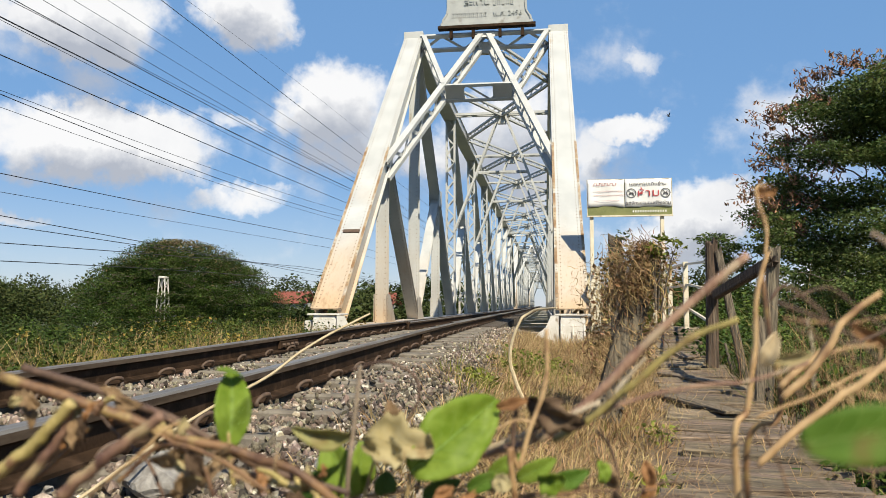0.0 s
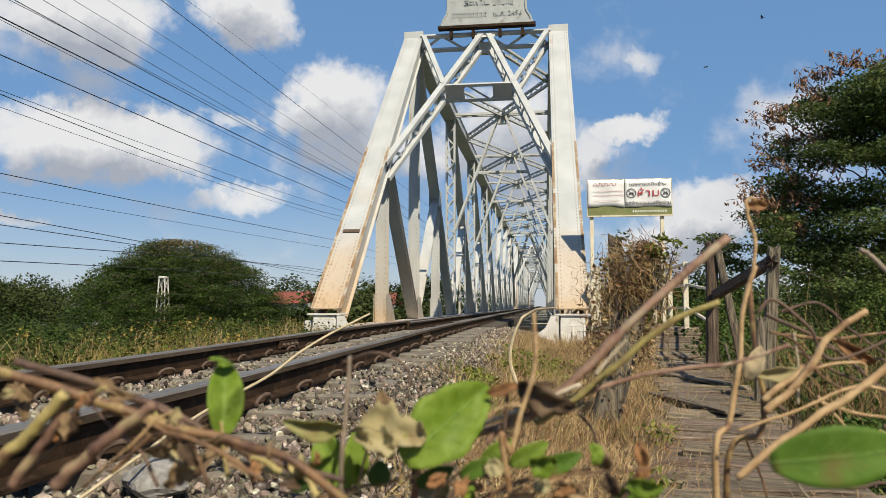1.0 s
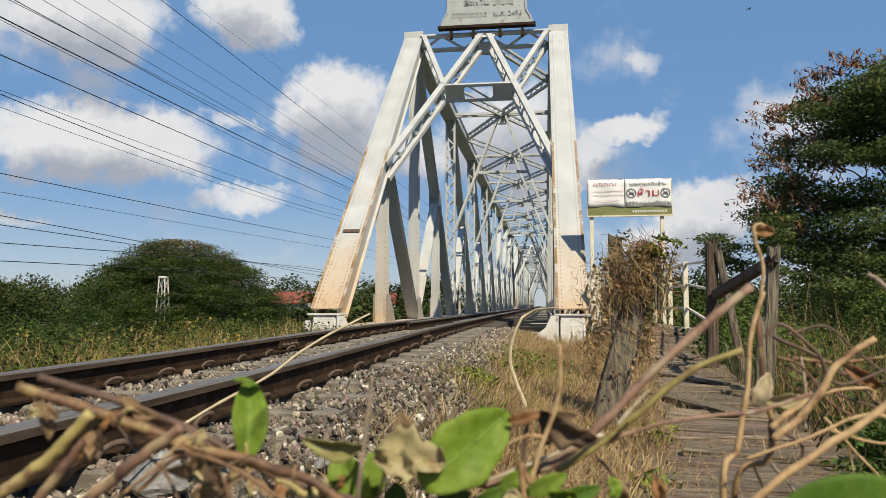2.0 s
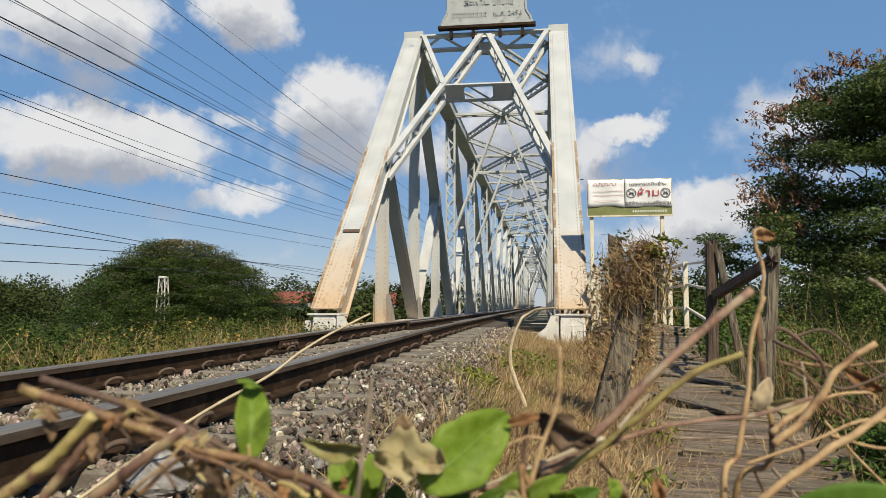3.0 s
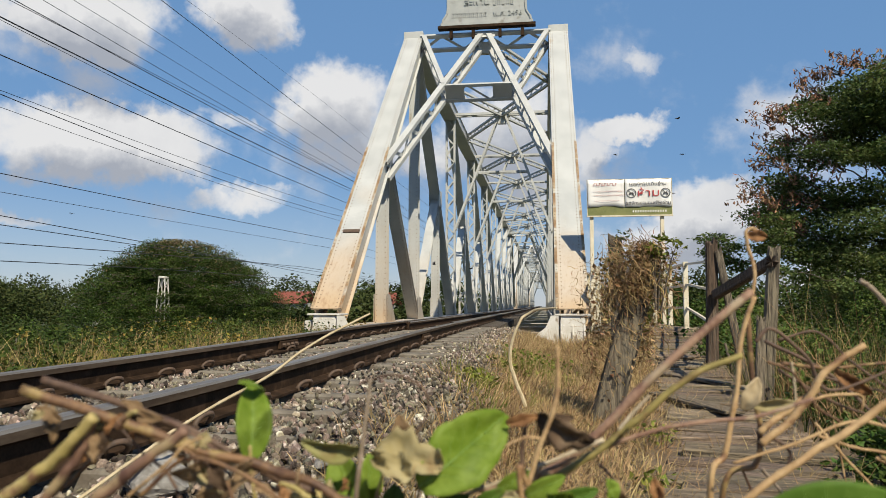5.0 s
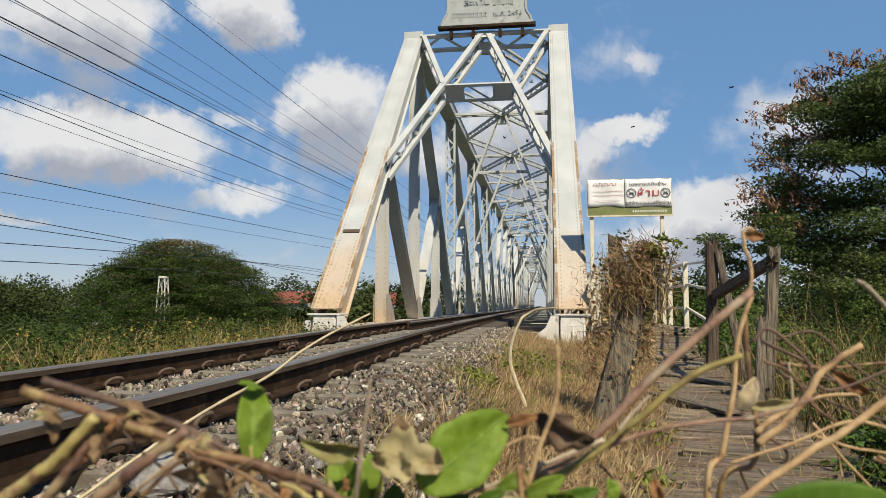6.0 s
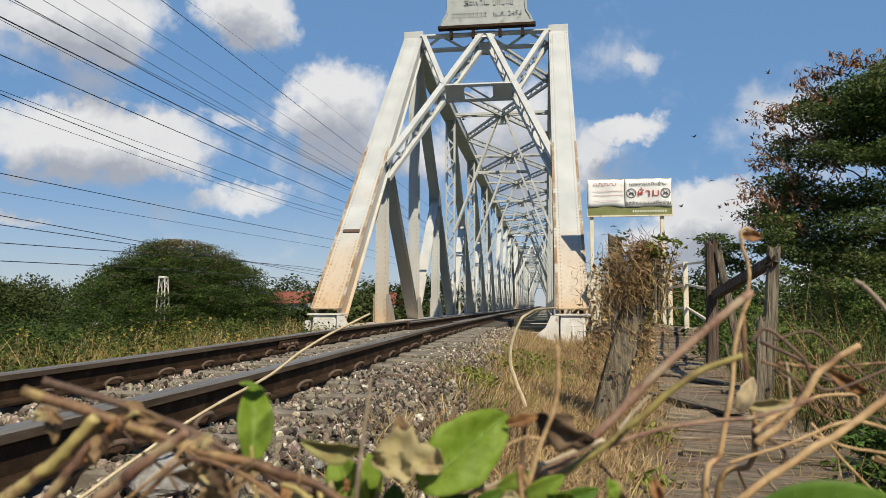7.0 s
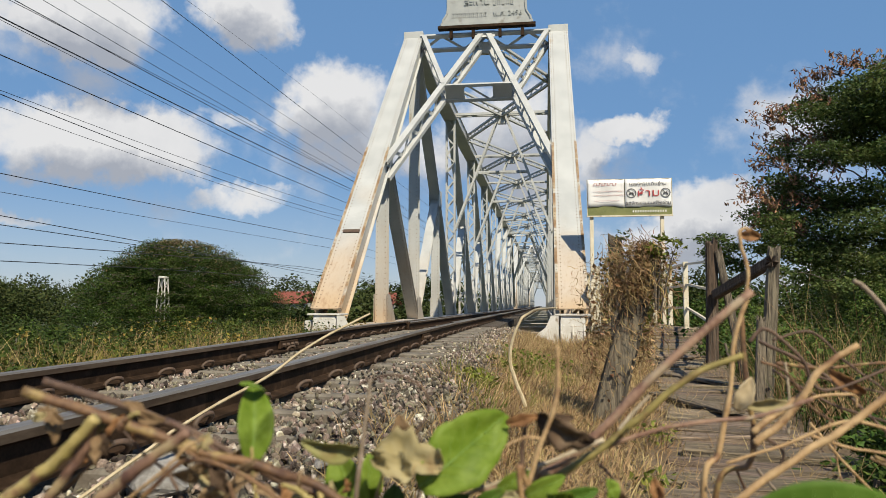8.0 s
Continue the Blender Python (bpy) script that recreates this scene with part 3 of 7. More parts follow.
def truss_span(first):
    span = thing("railway_bridge", "white riveted steel truss railway bridge, rusty towards its feet", "bridge", "bridge spans")
    for x in (XL, XR):
        inner = 1 if x < BX else -1
        end_post(span, x, Y0 - 0.1, ZC + 0.25, YT, ZT)
        end_post(span, x, Y_END + 0.1, ZC + 0.25, YT_END, ZT)
        chord(span, "upper_chord", x, ZT, YT - 0.15, YT_END + 0.15, 0.62, 0.48)
        chord(span, "lower_chord", x, ZC - 0.2, Y0 - 0.25, Y_END + 0.25, 0.5, 0.42)
        zm = (ZC + ZT) / 2
        for k in range(MAIN + 2):                      # main panels, with a hanger and half diagonals in each
            ya = Y0 + 2 * SUB * k
            ym, yb = ya + SUB, ya + 2 * SUB
            near = k < 2
            if k == 0:
                solid_member(span, "hanger", (x, ym, ZC), (x, ym, zm - 0.1), 0.31, 0.26, (0, -1, 0), True)
                solid_member(span, "half_diagonal", (x, ym, zm), (x, yb, ZC), 0.36, 0.22, (0, 0, 1), True)
            elif k == MAIN + 1:
                solid_member(span, "hanger", (x, ym, ZC), (x, ym, zm - 0.1), 0.31, 0.26, (0, -1, 0))
                solid_member(span, "half_diagonal", (x, ym, zm), (x, ya, ZC), 0.36, 0.22, (0, 0, 1))
            else:
                fall = k <= (MAIN + 1) // 2            # diagonals fall towards midspan
                top, foot = (ya, yb) if fall else (yb, ya)
                solid_member(span, "diagonal", (x, top, ZT - 0.2), (x, ym, zm), 0.36, 0.30, (0, 0, 1))
                solid_member(span, "diagonal", (x, ym, zm), (x, foot, ZC), 0.36, 0.26, (0, 0, 1))
                if near:
                    solid_member(span, "hanger", (x, ym, ZC), (x, ym, zm), 0.31, 0.24, (0, -1, 0), True)
                else:
                    laced_member(span, "hanger", (x, ym, ZC), (x, ym, zm), (1, 0, 0), 0.34, 0.2)
                solid_member(span, "half_diagonal", (x, ym, zm), (x, ya if fall else yb, ZC), 0.33, 0.2, (0, 0, 1))
            if k <= MAIN:
                if k == 0:
                    solid_member(span, "post", (x, yb, ZC), (x, yb, ZT - 0.2), 0.33, 0.28, (0, -1, 0), True)
                else:
                    laced_member(span, "post", (x, yb, ZC), (x, yb, ZT - 0.2), (1, 0, 0), 0.44, 0.26)
        for k in range(1, 2 * (MAIN + 2)):             # triangular gussets at the feet
            y = Y0 + SUB * k
            bm = bmesh.new()
            for sx in (-0.185, 0.17):
                plate(bm, [(x + sx, y - 0.2, ZC), (x + sx, y + 1.0, ZC), (x + sx, y + 0.2, ZC + 0.78), (x + sx, y - 0.2, ZC + 0.78)], (1, 0, 0), 0.015)
            for sx, o in ((-0.185, -1), (0.185, 1)):
                rivets(bm, (x + sx, y + 0.86, ZC + 0.06), (x + sx, y + 0.2, ZC + 0.70), (o, 0, 0), 0.1, 0.014)
                rivets(bm, (x + sx, y - 0.1, ZC + 0.06), (x + sx, y - 0.1, ZC + 0.72), (o, 0, 0), 0.1, 0.014)
            part("gusset", bm, [PAINT, RIVET], span)
        for k in range(1, MAIN + 1):                   # plates where the half diagonals meet
            y = Y0 + SUB * (2 * k + 1)
            bm = bmesh.new()
            for sx in (-0.2, 0.185):
                plate(bm, [(x + sx, y - 0.42, zm - 0.3), (x + sx, y + 0.42, zm - 0.3), (x + sx, y + 0.42, zm + 0.35), (x + sx, y - 0.42, zm + 0.35)], (1, 0, 0), 0.015)
            part("gusset", bm, PAINT, span)
        for y, sg in ((YT, 1), (YT_END, -1)):          # cap where the end post meets the upper chord
            bm = bmesh.new()
            box(bm, (x - 0.33, min(y - 0.26 * sg, y + 0.5 * sg), ZT - 0.1), (x + 0.33, max(y - 0.26 * sg, y + 0.5 * sg), ZT + 0.31), 0.01)
            part("cap_plate", bm, PAINT, span)
    # portals in the plane of the end posts, cross frames at the posts
    for ya, yb in ((Y0, YT), (Y_END, YT_END)):
        d = Vector((0, yb - ya, ZT - ZC)).normalized()
        full = Vector((0, yb - ya, ZT - ZC)).length
        out = Vector((1, 0, 0)).cross(d)
        cross_frame(span, "portal_frame", ya, ZC, d, BW - 0.5, full - 0.12, full * 0.725, full * 0.42, 0.5, out)
    for k in range(1, MAIN):
        y = YT + 2 * SUB * k
        cross_frame(span, "sway_frame", y, 0, (0, 0, 1), BW - 0.3, ZT - 0.02, 6.75, 3.9, 0.3, (0, 1, 0))
    # lateral bracing in the plane of the upper chords
    for k in range(MAIN):
        ya = YT + 2 * SUB * k
        for sg in (-1, 1):
            e = (BX + sg * (BW / 2 - 0.25), ya + SUB, ZT)
            for c in ((BX, ya, ZT), (BX, ya + 2 * SUB, ZT)):
                bm = bmesh.new()
                laced(bm, c, e, 0.26, (0, 0, 1), flange=0.08, thick=0.12, pitch=0.5)
                part("lateral_brace", bm, PAINT, span)
        for yy in (ya,) if k < MAIN - 1 else (ya, ya + 2 * SUB):
            bm = bmesh.new()
            plate(bm, [(BX - 0.42, yy - 0.1, ZT - 0.15), (BX + 0.42, yy - 0.1, ZT - 0.15), (BX + 0.25, yy + 0.5, ZT - 0.15), (BX - 0.25, yy + 0.5, ZT - 0.15)], (0, 0, 1), 0.02)
            box(bm, (BX - 0.2, yy - 0.12, ZT - 0.5), (BX + 0.2, yy + 0.12, ZT - 0.16))
            part("gusset", bm, PAINT, span)
    # floor
    for k in range(2 * (MAIN + 2) + 1):
        y = Y0 + SUB * k
        bm = bmesh.new()
        for sg in (-1, 1):
            box(bm, (XL + 0.25, y - 0.14, -0.16 + sg * 0.3 - 0.36), (XR - 0.25, y + 0.14, -0.16 + sg * 0.3 - 0.335))
        box(bm, (XL + 0.25, y - 0.012, -0.8), (XR - 0.25, y + 0.012, -0.22))
        part("floor_beam", bm, PAINT, span)
    for sg in (-1, 1):
        bm = bmesh.new()
        x = BX + sg * 0.6
        box(bm, (x - 0.012, Y0 + 0.3, -0.6), (x + 0.012, Y_END - 0.3, -0.15))
        for z in (-0.612, -0.15):
            box(bm, (x - 0.1, Y0 + 0.3, z - 0.01), (x + 0.1, Y_END - 0.3, z + 0.01))
        part("stringer", bm, PAINT, span)
    return span


span = truss_span(True)
d_post = Vector((0, YT - Y0 + 0.1, ZT - ZC - 0.25)).normalized()
out_post = Vector((0, -d_post.z, d_post.y))
c_post = Vector((XL + 0.02, Y0 - 0.1, ZC + 0.25)) + d_post * 2.55 + out_post * 0.25
bm = bmesh.new()
bar(bm, c_post - Vector((0.19, 0, 0)), c_post + Vector((0.19, 0, 0)), 0.10, 0.035, up=out_post)
part("clip_plate", bm, [CLIP], span, "small rusty plate on the end post")
for k in (1, 2):
    copy_thing(span, Matrix.Translation((0, k * (Y_END - Y0 + 1.2), 0)))


# ---- more materials ----
OLD_WOOD = material("grey_weathered_wood", (0.07, 0.055, 0.04), (0.255, 0.21, 0.15), scale=9, rough=0.9, bump=0.9, grain=45, stretch=(5, 5, 0.35), third=(0.05, 0.042, 0.035), third_at=(0.55, 0.68), third_scale=7, obj_random=0.2, depth=0.012)
BROWN_WOOD = material("dark_brown_wood", (0.045, 0.030, 0.020), (0.15, 0.10, 0.068), scale=9, rough=0.9, bump=0.9, grain=45, stretch=(5, 5, 0.35), third=(0.24, 0.19, 0.14), third_at=(0.58, 0.70), third_scale=7, depth=0.012)
PLANK = material("brown_weathered_plank", (0.10, 0.072, 0.048), (0.37, 0.285, 0.195), scale=7, rough=0.92, bump=1.0, grain=34, stretch=(0.45, 7, 7), spread=(0.32, 0.68), third=(0.05, 0.038, 0.028), third_at=(0.54, 0.66), third_scale=5, obj_random=0.3, depth=0.014)
STRAW = material("dry_grass", (0.38, 0.255, 0.115), (0.66, 0.49, 0.255), scale=3, rough=0.8, bump=0, island=0.4, transl=0.25)
YELLOW_GRASS = material("yellow_green_grass", (0.26, 0.24, 0.055), (0.42, 0.35, 0.10), scale=2, rough=0.75, bump=0, island=0.4, transl=0.3)
GREEN_GRASS = material("green_grass", (0.15, 0.20, 0.03), (0.32, 0.34, 0.07), scale=2, rough=0.7, bump=0, island=0.4, transl=0.3)
LEAF_DARK = material("dark_tree_leaf", (0.034, 0.066, 0.013), (0.09, 0.14, 0.028), scale=0.7, rough=0.55, bump=0, island=0.5, transl=0.22)
LEAF_MID = material("bush_leaf", (0.058, 0.105, 0.02), (0.145, 0.205, 0.042), scale=0.8, rough=0.55, bump=0, island=0.5, transl=0.25)
LEAF_TREE = material("tree_leaf", (0.078, 0.125, 0.036), (0.19, 0.245, 0.08), scale=0.7, rough=0.5, bump=0, island=0.5, transl=0.38)
LEAF_LIGHT = material("light_green_leaf", (0.10, 0.17, 0.03), (0.22, 0.30, 0.06), scale=0.9, rough=0.55, bump=0, island=0.5, transl=0.3)
LEAF_FAR = material("far_leaf", (0.036, 0.058, 0.016), (0.09, 0.112, 0.034), scale=0.1, rough=0.7, bump=0, island=0.45, transl=0.2)
POD = material("dry_brown_pod", (0.22, 0.10, 0.05), (0.40, 0.22, 0.12), scale=4, rough=0.8, bump=0, island=0.4)
# dry tan that also carries the sunlight on a crown's top
SUNLIT_DRY_TIP = material("sunlit_dry_foliage", (0.17, 0.14, 0.06), (0.30, 0.24, 0.13), scale=2, rough=0.8, bump=0, island=0.5, transl=0.2)
BARK = material("grey_brown_bark", (0.085, 0.065, 0.05), (0.17, 0.14, 0.11), scale=4, rough=0.9, bump=0.7, grain=30, stretch=(3, 3, 0.5), depth=0.02)
WIRE = material("dark_cable", (0.02, 0.02, 0.022), (0.035, 0.035, 0.038), scale=3, rough=0.6, bump=0)
CREAM = material("cream_painted_steel", (0.78, 0.68, 0.49), (0.90, 0.83, 0.67), scale=6, rough=0.6, third=(0.28, 0.17, 0.09), third_at=(0.62, 0.74), third_scale=7)
BOARD = material("white_sign_vinyl", (0.88, 0.87, 0.86), (0.98, 0.97, 0.96), scale=3, rough=0.45, bump=0.3, grain=9, depth=0.01)
SIGN_RED = material("red_print", (0.50, 0.05, 0.055), (0.58, 0.08, 0.08), scale=5, rough=0.5, bump=0)
SIGN_BLACK = material("faded_black_print", (0.06, 0.06, 0.065), (0.11, 0.11, 0.12), scale=5, rough=0.5, bump=0)
SIGN_PALE = material("faded_red_print", (0.62, 0.33, 0.34), (0.68, 0.42, 0.43), scale=5, rough=0.5, bump=0)
SIGN_GREEN = material("olive_green_board", (0.17, 0.19, 0.055), (0.25, 0.265, 0.09), scale=4, rough=0.6, third=(0.34, 0.33, 0.2), third_at=(0.6, 0.75), third_scale=5)
PLATE_GREY = material("grey_painted_cast_plate", (0.43, 0.455, 0.455), (0.52, 0.54, 0.535), scale=4, rough=0.6, third=(0.30, 0.29, 0.25), third_at=(0.6, 0.75), third_scale=3)
ROOF_RED = material("red_roof_tile", (0.24, 0.06, 0.04), (0.32, 0.10, 0.07), scale=2, rough=0.8, stretch=(1, 1, 4))
BANK_GRASS = material("bank_grass", (0.042, 0.066, 0.013), (0.10, 0.12, 0.032), scale=2, rough=0.7, bump=0, island=0.5, transl=0.2)
WALL_PALE = material("pale_plaster", (0.55, 0.53, 0.48), (0.65, 0.63, 0.58), scale=1, rough=0.9)


def writing(text, size, mat, m, parent, name="lettering", depth=0.004, wide=None):
    """Raised or printed words as a mesh, fitted to a width."""
    cu = bpy.data.curves.new(name, "FONT")
    cu.body, cu.size, cu.extrude, cu.align_x, cu.align_y = text, size, depth, "CENTER", "CENTER"
    tmp = new(name, cu)
    bpy.context.view_layer.update()
    me = bpy.data.meshes.new_from_object(tmp.evaluated_get(bpy.context.evaluated_depsgraph_get()))
    bpy.data.objects.remove(tmp)
    me.materials.clear()
    me.materials.append(mat)
    ob = new(name, me)
    ob.parent = parent
    k = 1.0
    if wide and len(me.vertices):
        xs = [v.co.x for v in me.vertices]
        k = wide / (max(xs) - min(xs))
    me.transform(m @ Matrix.Diagonal((k, 1, 1, 1)))
    return ob


FACE = Matrix.Rotation(radians(90), 4, "X")          # letters that face the camera's side, upright


# ---- bearings ----
def bearing(x):
    t = thing("bridge_bearing", "white riveted steel bearing shoe under the end post", "bearing", "bridge bearings", (x, Y0 - 0.1, -0.36))
    bm = bmesh.new()
    box(bm, (-0.42, -0.45, 0.0), (0.42, 0.45, 0.05), 0.008)
    box(bm, (-0.36, -0.38, 0.05), (0.36, 0.38, 0.10), 0.008)
    part("base_plate", bm, WHITE, t)
    for sx in (-0.22, 0.0, 0.22):
        bm = bmesh.new()
        plate(bm, [(sx - 0.014, -0.36, 0.10), (sx - 0.014, 0.36, 0.10), (sx - 0.014, 0.22, 0.66), (sx - 0.014, -0.22, 0.66)], (1, 0, 0), 0.028)
        part("rib", bm, WHITE, t)
    bm = bmesh.new()
    box(bm, (-0.22, -0.26, 0.16), (0.22, -0.235, 0.665))
    for k in (-0.18, -0.04, 0.04, 0.18):
        rivets(bm, (k, -0.26, 0.30), (k, -0.26, 0.65), (0, -1, 0), 0.09, 0.016)
    part("front_plate", bm, WHITE, t)
    bm = bmesh.new()
    box(bm, (-0.34, -0.3, 0.665), (0.34, 0.3, 0.70), 0.006)
    part("cap_plate", bm, WHITE, t)
    side = 1 if x < BX else -1
    bm = bmesh.new()                                  # sloping wing bracket towards the track
    plate(bm, [(side * 0.27, -0.30, 0.08), (side * 0.84, -0.30, 0.08), (side * 0.84, -0.30, 0.18), (side * 0.52, -0.30, 0.44), (side * 0.42, -0.30, 0.66), (side * 0.27, -0.30, 0.66)], (0, 1, 0), 0.03)
    plate(bm, [(side * 0.38, -0.36, 0.07), (side * 0.90, -0.36, 0.07), (side * 0.90, 0.2, 0.07), (side * 0.38, 0.2, 0.07)], (0, 0, 1), 0.025)
    rivets(bm, (side * 0.42, -0.30, 0.14), (side * 0.84, -0.30, 0.14), (0, -1, 0), 0.09, 0.018)
    part("bracket", bm, WHITE, t)
    if x < BX:                                        # stepped casting on the outer side
        bm = bmesh.new()
        for k, top in ((0.62, 0.16), (0.52, 0.34), (0.42, 0.56)):
            box(bm, (-k, -0.22, 0.05), (-k + 0.12, 0.22, top), 0.015)
        part("side_casting", bm, WHITE, t)


bearing(XL)
bearing(XR)


# ---- name plate over the portal ----
def name_plate():
    t = thing("name_plate", "grey cast name plate with raised letters above the portal", "name plate", at=(BX + 0.07, YT - 0.42, ZT + 0.36))
    prof = [(1.56, 0.0), (1.56, 0.10), (1.52, 0.13), (1.50, 0.24), (1.43, 0.34), (1.37, 0.44), (1.35, 0.60), (1.35, 1.15), (1.42, 1.20), (1.42, 1.34)]
    bm = bmesh.new()
    plate(bm, [(x, 0, z) for x, z in prof] + [(-x, 0, z) for x, z in prof[::-1]], (0, 1, 0), 0.12)
    body = part("plate", bm, PLATE_GREY, t)
    bm = bmesh.new()
    for sx in (-1, 1):
        for (xa, za), (xb, zb) in zip(prof, prof[1:]):
            bar(bm, (sx * (xa - 0.04), -0.012, za), (sx * (xb - 0.04), -0.012, zb), 0.035, 0.05, up=(1, 0, 0))
    box(bm, (-1.53, -0.05, 0.0), (1.53, -0.002, 0.09))
    box(bm, (-1.33, -0.05, 1.14), (1.33, -0.002, 1.19))
    part("moulding", bm, PLATE_GREY, body)
    writing("สะพาน", 0.33, PLATE_GREY, Matrix.Translation((-0.32, -0.012, 0.79)) @ FACE, body, depth=0.022, wide=0.85)
    for i in range(5):                                # worn letters
        bm = bmesh.new()
        x = 0.24 + i * 0.145
        box(bm, (x, -0.03, 0.68), (x + 0.02, -0.001, 0.87))
        box(bm, (x + 0.07, -0.03, 0.68), (x + 0.09, -0.001, 0.87))
        box(bm, (x, -0.03, 0.855 if i % 2 else 0.66), (x + 0.09, -0.001, 0.88 if i % 2 else 0.685))
        part("worn_letter", bm, PLATE_GREY, body)
    writing("พ.ศ. 2496", 0.24, PLATE_GREY, Matrix.Translation((0.72, -0.012, 0.36)) @ FACE, body, depth=0.02, wide=0.95)
    for i in range(9):
        bm = bmesh.new()
        x = -1.16 + i * 0.135
        box(bm, (x, -0.025, 0.28), (x + 0.02, -0.001, 0.43))
        box(bm, (x + 0.06, -0.025, 0.28), (x + 0.08, -0.001, 0.43))
        box(bm, (x, -0.025, 0.41), (x + 0.08, -0.001, 0.43))
        part("worn_letter", bm, PLATE_GREY, body)
    bm = bmesh.new()
    for x in (-1.2, -0.45, 0.45, 1.2):
        box(bm, (x - 0.05, -0.02, -0.42), (x + 0.05, 0.14, 0.0))
    box(bm, (-1.64, -0.08, -0.09), (1.64, 0.2, -0.003))
    part("mount", bm, RUST, t, "dark rusty mounting beam")


name_plate()


# ---- sign across the walkway ----
def sign():
    t = thing("warning_sign", "faded white sign board on two thin steel posts", "sign", at=(0, 15.3, -0.047))
    t.scale = (1.093, 1.093, 1.093)
    x0, x1 = 0.80, 2.33
    for i, x in enumerate((0.875, 2.155)):
        bm = bmesh.new()
        box(bm, (x - 0.035, -0.0, -0.6), (x + 0.035, 0.05, 2.2), 0.006)
        part("post", bm, CREAM, t)
    bm = bmesh.new()
    box(bm, (x0, -0.03, 2.17), (x1, 0.0, 2.84), 0.004)
    board = part("board", bm, SIGN_GREEN, t, "olive green board")
    bm = bmesh.new()
    for a, b in (((x0 - 0.015, -0.045, 2.145), (x1 + 0.015, 0.015, 2.17)), ((x0 - 0.008, -0.035, 2.84), (x1 + 0.008, 0.005, 2.848)),
                 ((x0 - 0.008, -0.035, 2.17), (x0, 0.005, 2.84)), ((x1, -0.035, 2.17), (x1 + 0.008, 0.005, 2.84))):
        box(bm, a, b)
    part("frame", bm, CREAM, board)
    for a, b, nm in ((x0 + 0.004, 1.475, "banner"), (1.485, x1 - 0.005, "banner")):   # sheets of vinyl, a little slack
        n = 16
        vs, fs = [], []
        for j in range(7):
            for i in range(n + 1):
                u, v = i / n, j / 6
                sag = 0.028 * math.sin(math.pi * u) * (1 - v) * (1 if a < 1.4 else 0.3)
                vs.append((a + (b - a) * u, -0.040 - 0.008 * math.sin(u * 9 + v * 3), 2.32 + (0.522 * v) + sag - 0.01 * (u * 3 % 1)))
        for j in range(6):
            for i in range(n):
                q = j * (n + 1) + i
                fs.append((q, q + 1, q + n + 2, q + n + 1))
        o = from_arrays(nm, vs, fs, BOARD, board, True)
        so = o.modifiers.new("thick", "SOLIDIFY")
        so.thickness = 0.003
    y = -0.054
    writing("เฉพาะคนเดินข้าม", 0.095, SIGN_BLACK, Matrix.Translation((1.90, y, 2.745)) @ FACE, board, depth=0.001, wide=0.66)
    writing("ห้าม", 0.19, SIGN_RED, Matrix.Translation((1.91, y, 2.575)) @ FACE, board, depth=0.002, wide=0.38)
    writing("รถจักรยานยนต์วิ่งผ่าน", 0.09, SIGN_BLACK, Matrix.Translation((1.905, y, 2.39)) @ FACE, board, depth=0.001, wide=0.80)
    for cx in (1.60, 2.215):
        bm = bmesh.new()
        for i in range(20):
            a0, a1 = i * math.pi / 10, (i + 1) * math.pi / 10
            bar(bm, (cx + 0.082 * math.cos(a0), y, 2.575 + 0.082 * math.sin(a0)), (cx + 0.082 * math.cos(a1), y, 2.575 + 0.082 * math.sin(a1)), 0.015, 0.004, up=(0, 1, 0))
        bar(bm, (cx - 0.056, y - 0.003, 2.63), (cx + 0.056, y - 0.003, 2.52), 0.012, 0.003, up=(0, 1, 0))
        part("prohibition_ring", bm, SIGN_BLACK, board)
        bm = bmesh.new()                              # the little motorcycle
        for dx in (-0.03, 0.03):
            bmesh.ops.create_cone(bm, cap_ends=True, segments=10, radius1=0.019, radius2=0.019, depth=0.003,
                                  matrix=Matrix.Translation((cx + dx, y, 2.556)) @ Matrix.Rotation(radians(90), 4, "X"))
        bar(bm, (cx - 0.03, y, 2.575), (cx + 0.026, y, 2.582), 0.02, 0.003, up=(0, 1, 0))
        bar(bm, (cx + 0.02, y, 2.565), (cx + 0.012, y, 2.605), 0.01, 0.003, up=(0, 1, 0))
        part("motorcycle_symbol", bm, SIGN_BLACK, board)
    for z, w, mat, h in ((2.75, 0.44, SIGN_PALE, 0.05), (2.62, 0.56, SIGN_PALE, 0.02), (2.545, 0.58, SIGN_PALE, 0.018), (2.44, 0.46, SIGN_PALE, 0.016)):
        bm = bmesh.new()
        n = int(w / (h * 0.9))
        for i in range(n):
            xa = 0.92 + w * i / n
            bar(bm, (xa, y, z - h / 2), (xa + h * 0.15, y, z + h / 2), h * 0.28, 0.002, up=(0, 1, 0))
            bar(bm, (xa, y, z + h * 0.4 * (-1) ** i), (xa + h * 0.7, y, z + h * 0.4 * (-1) ** i), h * 0.22, 0.002, up=(0, 1, 0))
        part("print_bar", bm, mat, board)
    bm = bmesh.new()
    for i in range(14):
        bar(bm, (1.63 + i * 0.045, -0.034, 2.22), (1.635 + i * 0.045, -0.034, 2.26), 0.022, 0.003, up=(0, 1, 0))
    part("print_bar", bm, BOARD, board)


sign()


